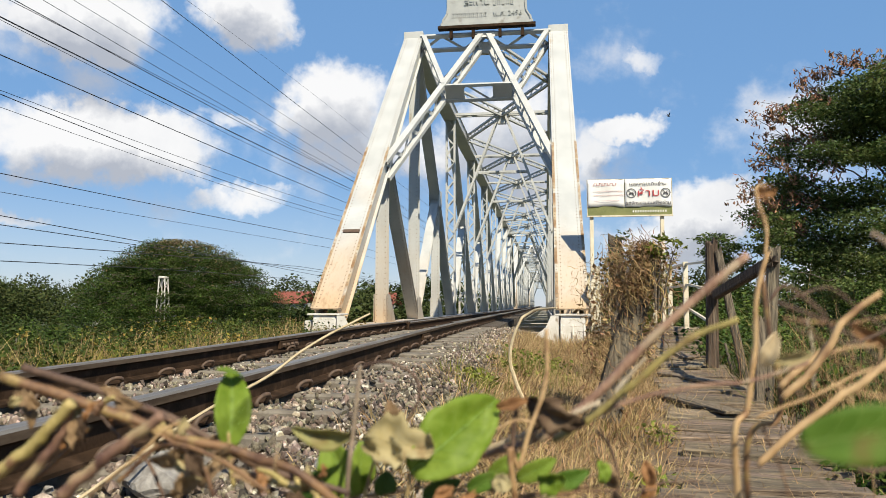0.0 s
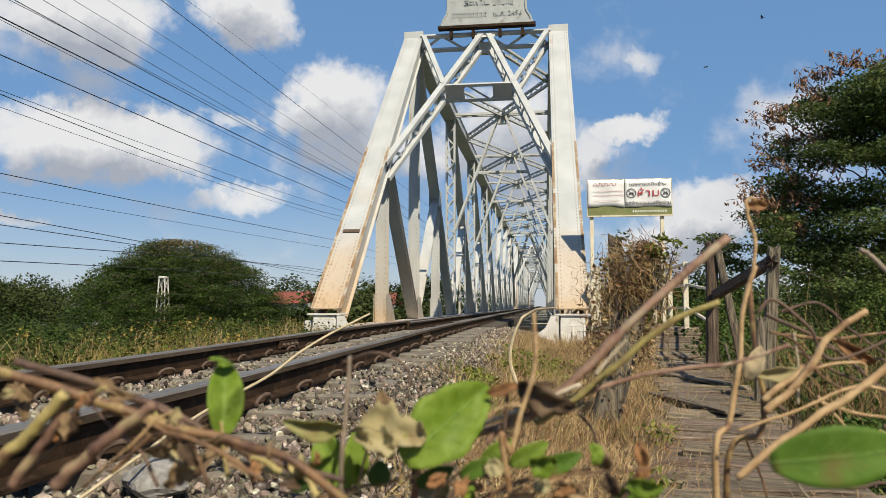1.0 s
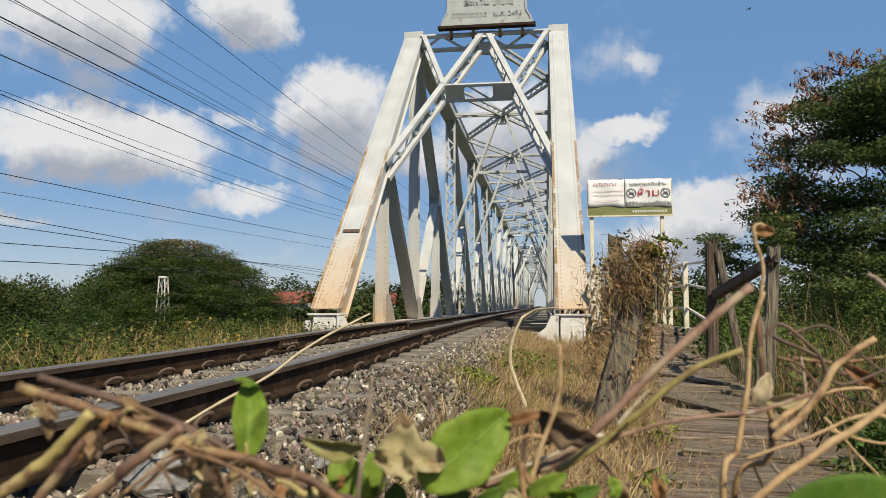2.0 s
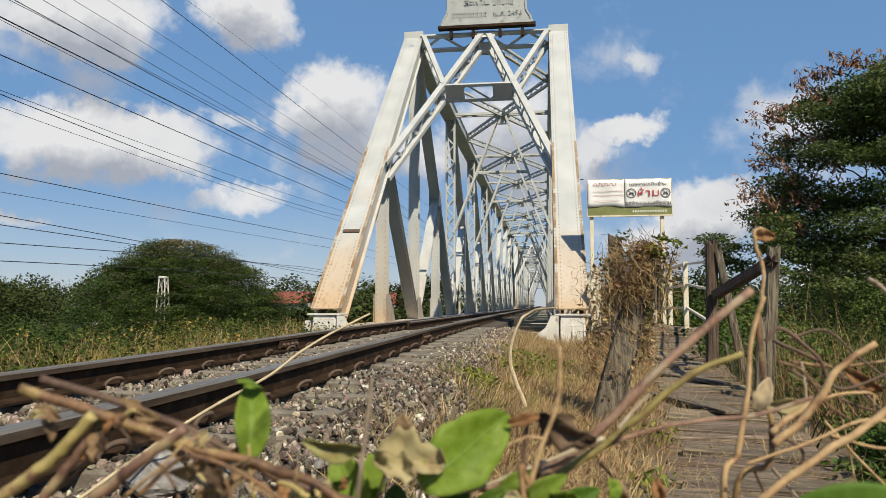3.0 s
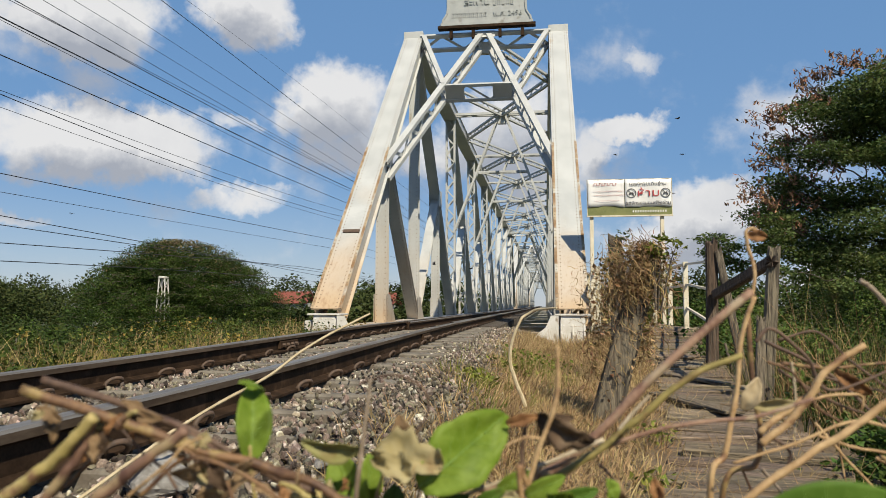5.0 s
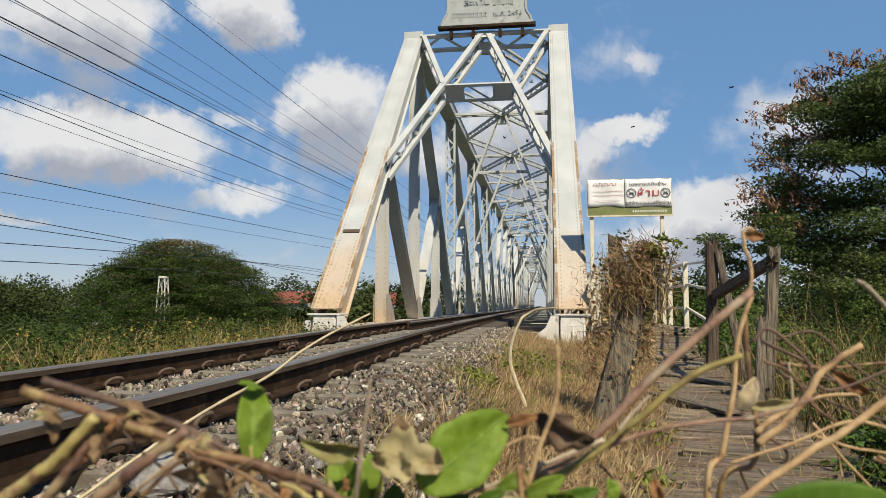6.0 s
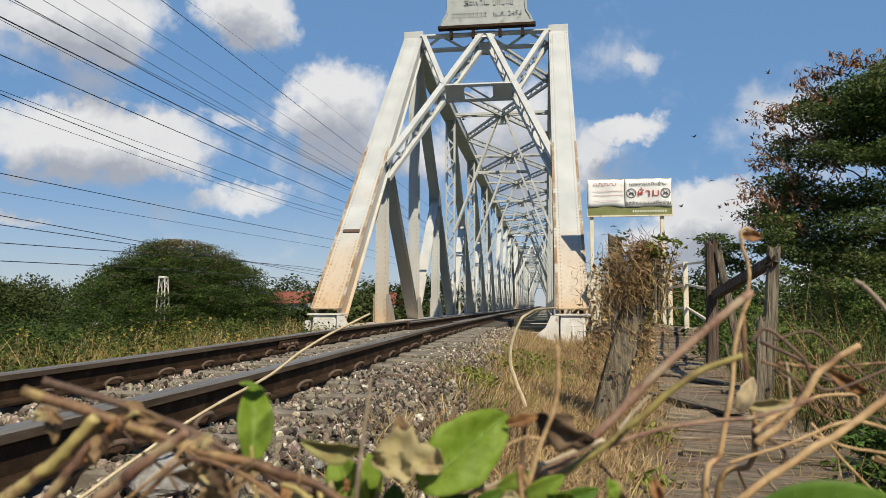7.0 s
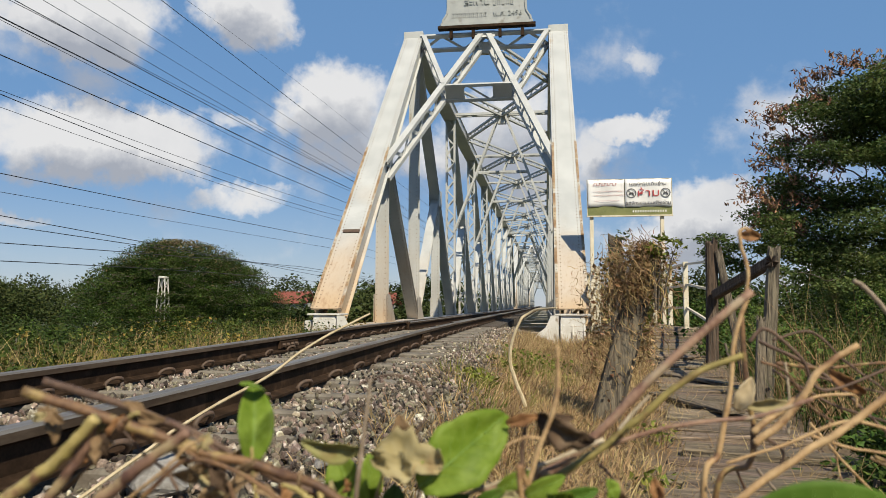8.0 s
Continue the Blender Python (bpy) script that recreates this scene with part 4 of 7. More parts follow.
# ---- walkway of the bridge, with its railing ----
def bridge_walkway():
    deck = tagged(thing("walkway_deck", "", ""), "narrow plank walkway outside the truss", "walkway", kind="structure")
    bm = bmesh.new()
    box(bm, (0.98, 13.3, -0.02), (1.04, 100.0, 0.08))
    box(bm, (2.32, 13.3, -0.02), (2.38, 100.0, 0.08))
    part("edge_beam", bm, CREAM, deck)
    base = None
    for i in range(90):
        y = 13.35 + i * 0.24
        if base is None:
            bm = bmesh.new()
            box(bm, (-0.69, -0.11, 0), (0.69, 0.11, 0.04), 0.004)
            base = part("plank", bm, PLANK, deck)
            base.location = (1.68, y, 0.085)
        else:
            shared("plank", base, Matrix.Translation((1.68, y, 0.085 + 0.004 * math.sin(i * 4.1))), deck)
    for k in range(17):
        y = Y0 + SUB * k
        bm = bmesh.new()
        bar(bm, (XR + 0.2, y, -0.08), (2.4, y, -0.08), 0.08, 0.1)
        bar(bm, (XR + 0.2, y, -0.7), (2.3, y, -0.13), 0.06, 0.06)
        part("bracket", bm, PAINT, deck)


bridge_walkway()


def railing(x, ys, lean=0.0):
    t = thing("walkway_railing", "cream painted steel railing along the bridge walkway", "railing", "walkway railings", (x, 0, 0.12))
    for i, y in enumerate(ys):
        bm = bmesh.new()
        box(bm, (-0.04, y - 0.03, -0.15), (0.04, y + 0.03, 1.12), 0.005)
        part("post", bm, CREAM, t)
    for z in (1.08, 0.72, 0.34):
        bm = bmesh.new()
        bar(bm, (0, ys[0], z), (0, ys[-1], z), 0.045, 0.04)
        part("rail", bm, CREAM, t)


railing(2.36, [13.0, 14.6, 16.6, 19, 22, 25, 28, 32, 36, 40, 45, 50, 55, 60, 66, 72, 80, 90])
railing(1.0, [14.3, 15.6, 17.5, 20, 23, 26, 30, 35, 40, 46, 52, 60, 70, 80, 90])


def ramp_rail():
    t = thing("ramp_rail", "thin steel rails running down beside the wooden ramp", "railing", at=(2.36, 13.0, 0.12))
    for z in (1.08, 0.74, 0.34):
        bm = bmesh.new()
        bar(bm, (0.02, 0, z), (-0.42, -4.0, z - 0.18), 0.035, 0.03)
        part("rail", bm, CREAM, t)
    bm = bmesh.new()
    box(bm, (-0.45, -4.03, -0.3), (-0.39, -3.97, 0.95))
    part("post", bm, OLD_WOOD, t)


ramp_rail()


# ---- wooden footpath ----
def footpath():
    rng = random.Random(5)
    path = tagged(thing("footpath", "", ""), "worn brown timber footpath beside the track, some boards loose", "footpath", kind="structure")
    meshes = []
    for v in range(6):
        bm = bmesh.new()
        box(bm, (-0.36, -0.066, -0.05), (0.36, 0.066, 0.0), 0.007)
        bmesh.ops.subdivide_edges(bm, edges=[e for e in bm.edges if e.calc_length() > 0.5], cuts=3)
        for p in bm.verts:
            p.co.y += 0.024 * noise.noise((p.co.x * 4, p.co.y * 8, v * 7.7))
            p.co.z += 0.026 * noise.noise((p.co.x * 2.5, v * 3.3, p.co.y * 9))
            p.co.x += 0.03 * noise.noise((v * 5.1, p.co.y * 20, p.co.x))
        ob = part("plank", bm, PLANK, path)
        meshes.append(ob)
    y, i = 1.2, 0
    while y < 13.4:
        m = Matrix.Translation((path_mid(y) + rng.uniform(-0.07, 0.07), y, path_z(y) + rng.uniform(-0.024, 0.016))) \
            @ Matrix.Rotation(radians(-7.4) + rng.gauss(0, 0.045), 4, "Z") @ Matrix.Rotation(rng.gauss(0, 0.02), 4, "Y") @ Matrix.Rotation(rng.gauss(0, 0.03) + (0.1 if y > 10.6 else 0), 4, "X")
        if i < 6:
            meshes[i].matrix_basis = m
        else:
            shared("plank", meshes[rng.randrange(6)], m, path)
        y += rng.choice((0.115, 0.13, 0.14, 0.15, 0.165))
        i += 1
    for yy, dx, a in ((5.6, -0.16, 108), (7.3, -0.05, 112), (8.9, 0.08, 75), (10.4, 0.0, 88)):   # repair boards laid lengthwise
        bm = bmesh.new()
        box(bm, (-0.55, -0.075, -0.004), (0.55, 0.075, 0.02), 0.005)
        p = part("repair_board", bm, PLANK, path)
        p.matrix_basis = Matrix.Translation((path_mid(yy) + dx, yy, path_z(yy) + 0.016)) @ Matrix.Rotation(radians(a), 4, "Z")
    for sx in (-0.34, 0.34):
        bm = bmesh.new()
        bar(bm, (path_mid(0.8) + sx * 0.9, 0.8, path_z(0.8) - 0.12), (path_mid(13.2) + sx * 0.9, 13.2, path_z(10) - 0.12), 0.1, 0.12)
        part("bearer", bm, PLANK, path)


footpath()


# ---- old timber posts ----
def timber_post(name, label, base, top, w, d, seed, group="", mat=None):
    """A split, weathered post: tapered, with long cracks and a broken head."""
    base, top = Vector(base), Vector(top)
    ax = (top - base)
    n, rings = 44, 22
    vs, fs = [], []
    dd, s, u = axes_of(base, top, (0, 1, 0))
    for j in range(rings):
        v = j / (rings - 1)
        for i in range(n):
            a = 2 * math.pi * i / n
            cx = math.copysign(abs(math.cos(a)) ** 0.45, math.cos(a)) * w / 2
            cy = math.copysign(abs(math.sin(a)) ** 0.45, math.sin(a)) * d / 2
            groove = 1 - 0.34 * max(0, noise.noise((i * 1.37, v * 1.3, seed)) - 0.08) - 0.05 * noise.noise((i * 2.3, v * 4, seed + 4))
            k = groove * (1.04 - 0.12 * v)
            p = base + ax * v + s * cx * k + u * cy * k
            if j == rings - 1:
                p += dd * (0.12 * noise.noise((i * 0.55, seed, 2)) - 0.04)
            vs.append(tuple(p))
    for j in range(rings - 1):
        for i in range(n):
            fs.append((j * n + i, j * n + (i + 1) % n, (j + 1) * n + (i + 1) % n, (j + 1) * n + i))
    vs.append(tuple(top - dd * 0.03))
    fs += [((rings - 1) * n + i, (rings - 1) * n + (i + 1) % n, rings * n) for i in range(n)]
    ob = from_arrays(name, vs, fs, mat or OLD_WOOD)
    bpy.context.view_layer.update()
    return tagged(ob, label, "post", group)


timber_post("leaning_post", "thick grey split timber post leaning beside the footpath", (0.318, 4.9, -0.42), (0.690, 5.0, 0.89), 0.180, 0.155, 1.0)
timber_post("timber_post", "grey weathered timber post overgrown with leaves", (0.74, 7.6, -0.4), (0.705, 7.65, 1.21), 0.15, 0.12, 7.0)
timber_post("railing_post", "old dark brown wooden railing post beside the footpath", (1.80, 8.5, -0.6), (1.83, 8.5, 1.23), 0.130, 0.12, 2.0, "old railing posts", BROWN_WOOD)
timber_post("railing_post", "old grey wooden railing post beside the footpath", (1.71, 6.3, -0.7), (1.86, 6.35, 0.99), 0.100, 0.085, 3.0, "old railing posts")
timber_post("brace", "grey timber brace leaning on a railing post", (2.10, 8.3, -0.3), (1.88, 8.45, 1.13), 0.085, 0.06, 4.0)
timber_post("top_rail", "dark fallen timber rail between two posts", (1.84, 8.4, 0.62), (1.82, 6.25, 0.86), 0.085, 0.10, 5.0, "", BROWN_WOOD)
timber_post("short_post", "dark short broken post beside the footpath", (1.60, 6.0, -0.5), (1.66, 6.05, 0.42), 0.07, 0.06, 6.0)


# ---- power lines ----
def wire(x, a, b, c, r):
    cu = bpy.data.curves.new("power_line", "CURVE")
    cu.dimensions, cu.bevel_depth, cu.bevel_resolution = "3D", r, 0
    sp = cu.splines.new("POLY")
    ys = [-40, -10, 6, 12, 18, 24, 30, 37, 45, 54, 65, 240]
    sp.points.add(len(ys) - 1)
    for p, y in zip(sp.points, ys):
        p.co = (x, y, a + b * min(y, 70) + c * min(y, 70) ** 2, 1)
    cu.materials.append(WIRE)
    tmp = new("power_line", cu)
    bpy.context.view_layer.update()
    me = bpy.data.meshes.new_from_object(tmp.evaluated_get(bpy.context.evaluated_depsgraph_get()))
    bpy.data.objects.remove(tmp)
    tagged(new("power_line", me), "thin dark power line strung along the railway", "cable", "power lines")


for row in ((-14, 7.7315, 0.0121, 0.00023, 0.022), (-14, 8.416, 0.0088, 0.00029, 0.014), (-14, 6.762, 0.0119, 0.00017, 0.016), (-14, 6.521, -0.0493, 0.00105, 0.013),
            (-10, 8.329, 0.0139, -0.00001, 0.012), (-18, 4.347, 0.023, 0.0001, 0.015), (-20, 4.1, -0.0085, -0.0001, 0.016), (-20, 3.484, 0.0001, 0, 0.016),
            (-22, 2.076, 0.0397, -0.00015, 0.018), (-22, 1.349, 0.0446, -0.00034, 0.018), (-15, 6.498, -0.0114, 0.00059, 0.009), (-15, 9.74, 0.0318, -0.00016, 0.009),
            (-15, 10.48, 0.0277, -0.00001, 0.009), (-14, 7.912, -0.0068, 0.00046, 0.009), (-15, 9.709, -0.0067, 0.00041, 0.011), (-16, 6.533, -0.018, 0.00052, 0.009),
            (-12, 9.04, 0.0967, -0.00073, 0.006), (-18, 3.72, 0.0242, 0.00005, 0.009), (-14, 7.663, 0.0606, -0.00044, 0.010)):
    wire(*row)


# ---- ballast ----
def bed_z(x, y):
    """Top of the ballast: level between the sleepers, falling off past their ends."""
    d = abs(x - track_x(y))
    return 0.028 + 0.020 * smoothstep(1.0, 1.15, d) - 0.30 * smoothstep(1.2, 2.05, d) - 0.015 * smoothstep(0.30, 0.55, d) * smoothstep(0.85, 0.6, d)


def stone_shape(rng, sub=1, rough=0.0):
    bm = bmesh.new()
    bmesh.ops.create_icosphere(bm, subdivisions=sub, radius=1.0)
    cuts = [Vector((rng.gauss(0, 1), rng.gauss(0, 1), rng.gauss(0, 1))).normalized() for _ in range(10)]
    sc = Vector((rng.uniform(0.8, 1.3), rng.uniform(0.7, 1.0), rng.uniform(0.5, 0.8)))
    vs = []
    for v in bm.verts:
        p = v.co.copy()
        for c in cuts:
            over = p.dot(c) - 0.52
            if over > 0:
                p -= c * over
        p *= 1 + rough * noise.noise(p * 2.3 + Vector((3, 1, 7)))
        vs.append((p.x * sc.x, p.y * sc.y, p.z * sc.z))
    fs = [[v.index for v in f.verts] for f in bm.faces]
    bm.free()
    return np.array(vs), np.array(fs)


def ballast():
    rng = random.Random(11)
    nr = np.random.RandomState(11)
    kinds = [stone_shape(rng) for _ in range(10)]
    V, Fc, base = [], [], 0
    near = []
    count = 0
    while count < 44000:
        u = nr.rand()
        y = (1.0 + 14.2 * u ** 1.35) if nr.rand() < 0.93 else nr.uniform(-4, 1)
        x = nr.uniform(-3.9, 0.35)
        d = abs(x - track_x(y))
        if 0.47 < d < 0.60:
            continue
        on = abs(((y - 0.29 + 0.29) % 0.58) - 0.29) < 0.115 and d < 0.98
        if on and nr.rand() < (0.30 if d < 0.5 else 0.03):
            continue
        if x > -0.75 and nr.rand() < smoothstep(-0.75, 0.3, x + 0.12 * math.sin(y * 2.1)):
            continue
        r = nr.uniform(0.011, 0.026) * (1.0 if nr.rand() < 0.9 else 1.5)
        if y > 7:
            r *= 1.25
        z = bed_z(x, y) + nr.uniform(-0.012, 0.014) + (0.032 if on else 0.0)
        m = (Matrix.Translation((x, y, z)) @ Euler(nr.uniform(-3, 3, 3)).to_matrix().to_4x4() @ Matrix.Scale(r, 4))
        k = nr.randint(10)
        count += 1
        if 1.2 < y < 2.9 and -1.25 < x < -0.05 and len(near) < 280:
            near.append((m, k))
            continue
        A = np.array(m)
        V.append(kinds[k][0] @ A[:3, :3].T + A[:3, 3])
        Fc.append(kinds[k][1] + base)
        base += len(kinds[k][0])
    bed = from_arrays("ballast", np.concatenate(V).tolist(), np.concatenate(Fc).tolist(), STONE)
    tagged(bed, "grey and brown crushed stone ballast round the track", "ballast", kind="stuff")
    protos = {}
    for m, k in near:
        if k not in protos:
            protos[k] = from_arrays("stone", kinds[k][0].tolist(), kinds[k][1].tolist(), STONE_PIECE, bed)
            protos[k].matrix_basis = m
        else:
            shared("stone", protos[k], m, bed)
    # the layer under the loose stones
    ys = [-8 + i * 0.5 for i in range(17)] + [0.2 + i * 0.2 for i in range(78)]
    xs = [-4.0 + i * 0.1 for i in range(46)]
    vs = [(x, y, bed_z(x, y) - 0.018 + 0.012 * noise.noise((x * 17, y * 17, 3))) for y in ys for x in xs]
    n = len(xs)
    fs = [(j * n + i, j * n + i + 1, (j + 1) * n + i + 1, (j + 1) * n + i) for j in range(len(ys) - 1) for i in range(n - 1)]
    tagged(from_arrays("ballast_bed", vs, fs, GRIT), "packed grey ballast bed under the sleepers", "ballast", kind="structure")
    # one large pale block and a few big stones by the near rail
    for x, y, r, lab in ((-0.95, 1.75, 0.115, "large pale grey stone block on the ballast"), (-1.27, 1.78, 0.036, "white stone on the ballast"), (-0.62, 2.05, 0.045, "grey stone on the ballast")):
        v, f = stone_shape(rng, 3, 0.28)
        st = from_arrays("large_stone", (v * r).tolist(), f.tolist(), BIG_STONE)
        st.location = (x, y, bed_z(x, y) + r * 0.35)
        tagged(st, lab, "stone", "large stones")


STONE_PIECE = material("loose_ballast_stone", (0.10, 0.075, 0.052), (0.34, 0.285, 0.21), scale=3, rough=0.9, bump=0.6, grain=22, obj_random=0.8, depth=0.1)
BIG_STONE = material("pale_rock", (0.27, 0.25, 0.225), (0.42, 0.40, 0.37), scale=18, rough=0.85, bump=0.8, grain=70, third=(0.22, 0.21, 0.2), third_at=(0.52, 0.66), third_scale=22, depth=0.006)
ballast()


# ---- grasses ----
CREEPER = material("dry_brown_creeper", (0.21, 0.12, 0.055), (0.52, 0.36, 0.18), scale=3, rough=0.85, bump=0, island=0.5, transl=0.1)


def blades(name, spots, mat, label, length, lean, width, seed, per=9, spread=0.05, curl=0.5):
    """Tufts of curved tapering blades. spots: (x, y, z, scale)."""
    nr = np.random.RandomState(seed)
    N = len(spots) * per
    c = np.repeat(np.array(spots), per, axis=0)
    a = nr.uniform(0, 2 * np.pi, N)
    out = np.stack([np.cos(a), np.sin(a), np.zeros(N)], 1)
    L = length * c[:, 3] * nr.uniform(0.45, 1.15, N)
    root = c[:, :3] + out * (spread * nr.rand(N))[:, None]
    tilt = lean * nr.uniform(0.1, 1.4, N)
    b = nr.uniform(0, 2 * np.pi, N)
    side = np.stack([np.cos(b), np.sin(b), np.zeros(N)], 1)
    V = np.zeros((N, 7, 3))
    for j, v in enumerate((0.0, 0.4, 0.75, 1.0)):
        bend = np.sin(tilt * (0.6 + curl * v))
        rise = np.cos(tilt * (0.6 + curl * v))
        p = root + (out * bend[:, None] + np.array([0, 0, 1.0]) * rise[:, None]) * (L * v)[:, None]
        w = side * (width * (1 - v * 0.75) / 2)
        if j < 3:
            V[:, 2 * j], V[:, 2 * j + 1] = p - w, p + w
        else:
            V[:, 6] = p
    base = (np.arange(N) * 7)[:, None]
    quads = np.concatenate([base + np.array([[0, 1, 3, 2]]), base + np.array([[2, 3, 5, 4]])])
    tris = base + np.array([[4, 5, 6]])
    ob = from_arrays(name, V.reshape(-1, 3).tolist(), quads.tolist() + tris.tolist(), mat)
    return tagged(ob, label, "grass", kind="stuff")


def scatter(n, seed, xr, yr, keep=None, zf=ground_z, sc=(0.6, 1.2)):
    nr = np.random.RandomState(seed)
    out = []
    while len(out) < n:
        x, y = nr.uniform(*xr), nr.uniform(*yr)
        if keep and nr.rand() > keep(x, y):
            continue
        out.append((x, y, zf(x, y) - 0.01, nr.uniform(*sc)))
    return out


def top_z(x, y):
    return max(ground_z(x, y), bed_z(x, y) - 0.02) if x < 0.4 else ground_z(x, y)


def verge(x, y):
    edge = path_mid(y) - 0.40
    return smoothstep(-0.75, -0.15, x + 0.10 * math.sin(y * 3)) * (1 - smoothstep(edge - 0.05, edge + 0.05, x)) * smoothstep(1.4, 2.2, y)


blades("dry_grass", scatter(4200, 1, (-0.8, 1.9), (1.5, 14.3), verge, top_z), STRAW, "dry straw-coloured grass and stems on the verge", 0.15, 1.7, 0.0065, 2, per=20, spread=0.13, curl=1.0)
blades("dead_grass", scatter(1500, 3, (-0.7, 1.9), (1.5, 13.5), verge, top_z), CREEPER, "matted brown dead grass on the verge", 0.17, 2.0, 0.0055, 4, per=12, spread=0.12, curl=1.6)
blades("straw_litter", scatter(520, 18, (0.3, 2.4), (2.0, 12.5), lambda x, y: 0.25 + 0.75 * smoothstep(0.05, 0.36, abs(x - path_mid(y))) if abs(x - path_mid(y)) < 0.38 else 0.0, lambda x, y: path_z(y) + 0.03), STRAW, "dry straw scattered over the footpath boards", 0.12, 2.6, 0.0035, 19, per=4, spread=0.1, curl=0.1)
blades("tall_dry_grass", scatter(150, 4, (-0.3, 1.8), (5.4, 14.0), verge, top_z), STRAW, "tall dry stalks leaning over the verge", 0.36, 0.8, 0.004, 5, per=6, spread=0.10)
blades("green_weeds", scatter(80, 6, (-0.75, 0.35), (3.2, 9.5), lambda x, y: math.exp(-((x + 0.15) / 0.28) ** 2 - ((y - 7.0) / 0.7) ** 2) + 0.7 * math.exp(-((x + 0.4) / 0.15) ** 2 - ((y - 4.9) / 0.35) ** 2) + 0.02, top_z),
       GREEN_GRASS, "small green weeds in the dry grass", 0.15, 0.8, 0.009, 7, per=12, spread=0.08)
blades("verge_grass", scatter(800, 8, (-6.0, -3.5), (2.0, 16.0), lambda x, y: smoothstep(-3.4, -3.9, x) * (0.25 + 0.75 * (noise.noise((x * 0.8, y * 0.5, 2)) > -0.05))), YELLOW_GRASS, "yellow-green tall grass beyond the track", 0.21, 0.7, 0.011, 9, per=9, spread=0.14)
blades("straw_stalks", scatter(300, 10, (-5.6, -3.7), (3.0, 16.0)), STRAW, "dry straw stalks among the grass", 0.40, 0.6, 0.007, 11, per=6, spread=0.16)
blades("bank_grass", scatter(1500, 12, (1.2, 9.0), (2.0, 18.0), lambda x, y: smoothstep(path_mid(y) + 0.30, path_mid(y) + 0.6, x) * smoothstep(4.6, 5.4, y)), BANK_GRASS, "green grass on the bank below the footpath", 0.45, 0.7, 0.012, 13, per=9, spread=0.2)
blades("dry_scrub", scatter(190, 16, (1.9, 3.9), (4.2, 8.0)), CREEPER, "brown dry scrub stalks below the old railing", 1.15, 0.5, 0.006, 17, per=7, spread=0.15)
blades("abutment_weeds", scatter(260, 14, (0.2, 2.2), (12.2, 14.4), None, top_z), STRAW, "dry weeds in front of the abutment", 0.3, 0.7, 0.007, 15, per=9, spread=0.1)


# ---- leaves ----
def leaf_mesh(name, centres, size, mat, seed, parent=None, droop=0.3, long=1.7, jitter=0.35):
    nr = np.random.RandomState(seed)
    N = len(centres)
    c = np.asarray(centres)
    d = nr.normal(size=(N, 3))
    d[:, 2] = d[:, 2] * 0.5 - droop
    d /= np.linalg.norm(d, axis=1)[:, None]
    up = nr.normal(size=(N, 3)) * 0.6 + np.array([0, 0, 1.0])
    s = np.cross(d, up)
    s /= np.linalg.norm(s, axis=1)[:, None]
    nrm = np.cross(s, d)
    L = (size * nr.uniform(1 - jitter, 1 + jitter, N))[:, None]
    V = np.zeros((N, 4, 3))
    V[:, 0] = c - d * L * 0.5
    V[:, 1] = c + s * L * 0.5 / long - nrm * L * 0.08
    V[:, 2] = c + d * L * 0.5
    V[:, 3] = c - s * L * 0.5 / long - nrm * L * 0.08
    base = (np.arange(N) * 4)[:, None]
    F = np.concatenate([base + np.array([[0, 1, 2]]), base + np.array([[0, 2, 3]])])
    return from_arrays(name, V.reshape(-1, 3).tolist(), F.tolist(), mat, parent)


def in_boughs(boughs, n, seed, shell=0.55, clump=0.0, top=0.0):
    """Points in flattened bough shapes, more of them near the outside, gathered in sprays."""
    nr = np.random.RandomState(seed)
    vol = np.array([b[3] * b[4] * b[5] for b in boughs]) ** 0.75
    pick = nr.choice(len(boughs), n, p=vol / vol.sum())
    B = np.array(boughs)[pick]
    if clump:
        k = max(8, int(n / 26))
        kd = nr.normal(size=(k, 3))
        kd /= np.linalg.norm(kd, axis=1)[:, None]
        kr = shell + (1 - shell) * nr.rand(k)
        kp = kd * kr[:, None]
        which = nr.randint(0, k, n)
        p = kp[which] + nr.normal(size=(n, 3)) * clump * np.array([1, 1, 0.55])
    else:
        kd = nr.normal(size=(n, 3))
        kd /= np.linalg.norm(kd, axis=1)[:, None]
        p = kd * (shell + (1 - shell) * nr.rand(n))[:, None]
    return B[:, :3] + p * B[:, 3:6]


def smooth_path(pts, n):
    """Catmull-Rom through the points."""
    p = [Vector(q) for q in pts]
    p = [p[0] * 2 - p[1]] + p + [p[-1] * 2 - p[-2]]
    out = []
    for i in range(1, len(p) - 2):
        for k in range(n):
            t = k / n
            a, b, c, d = p[i - 1], p[i], p[i + 1], p[i + 2]
            out.append(0.5 * ((2 * b) + (c - a) * t + (2 * a - 5 * b + 4 * c - d) * t * t + (3 * b - a - 3 * c + d) * t ** 3))
    return out + [p[-2]]


def limb(bm, pts, r0, r1, n=7):
    rings = []
    for i, p in enumerate(pts):
        a = Vector(pts[max(0, i - 1)])
        b = Vector(pts[min(len(pts) - 1, i + 1)])
        d, s, u = axes_of(a, b, (0, 1, 0))
        r = r0 + (r1 - r0) * i / (len(pts) - 1)
        rings.append([bm.verts.new(Vector(p) + (s * math.cos(k * 2 * math.pi / n) + u * math.sin(k * 2 * math.pi / n)) * r) for k in range(n)])
    for a, b in zip(rings, rings[1:]):
        for k in range(n):
            bm.faces.new((a[k], a[(k + 1) % n], b[(k + 1) % n], b[k]))
    bm.faces.new(rings[-1])


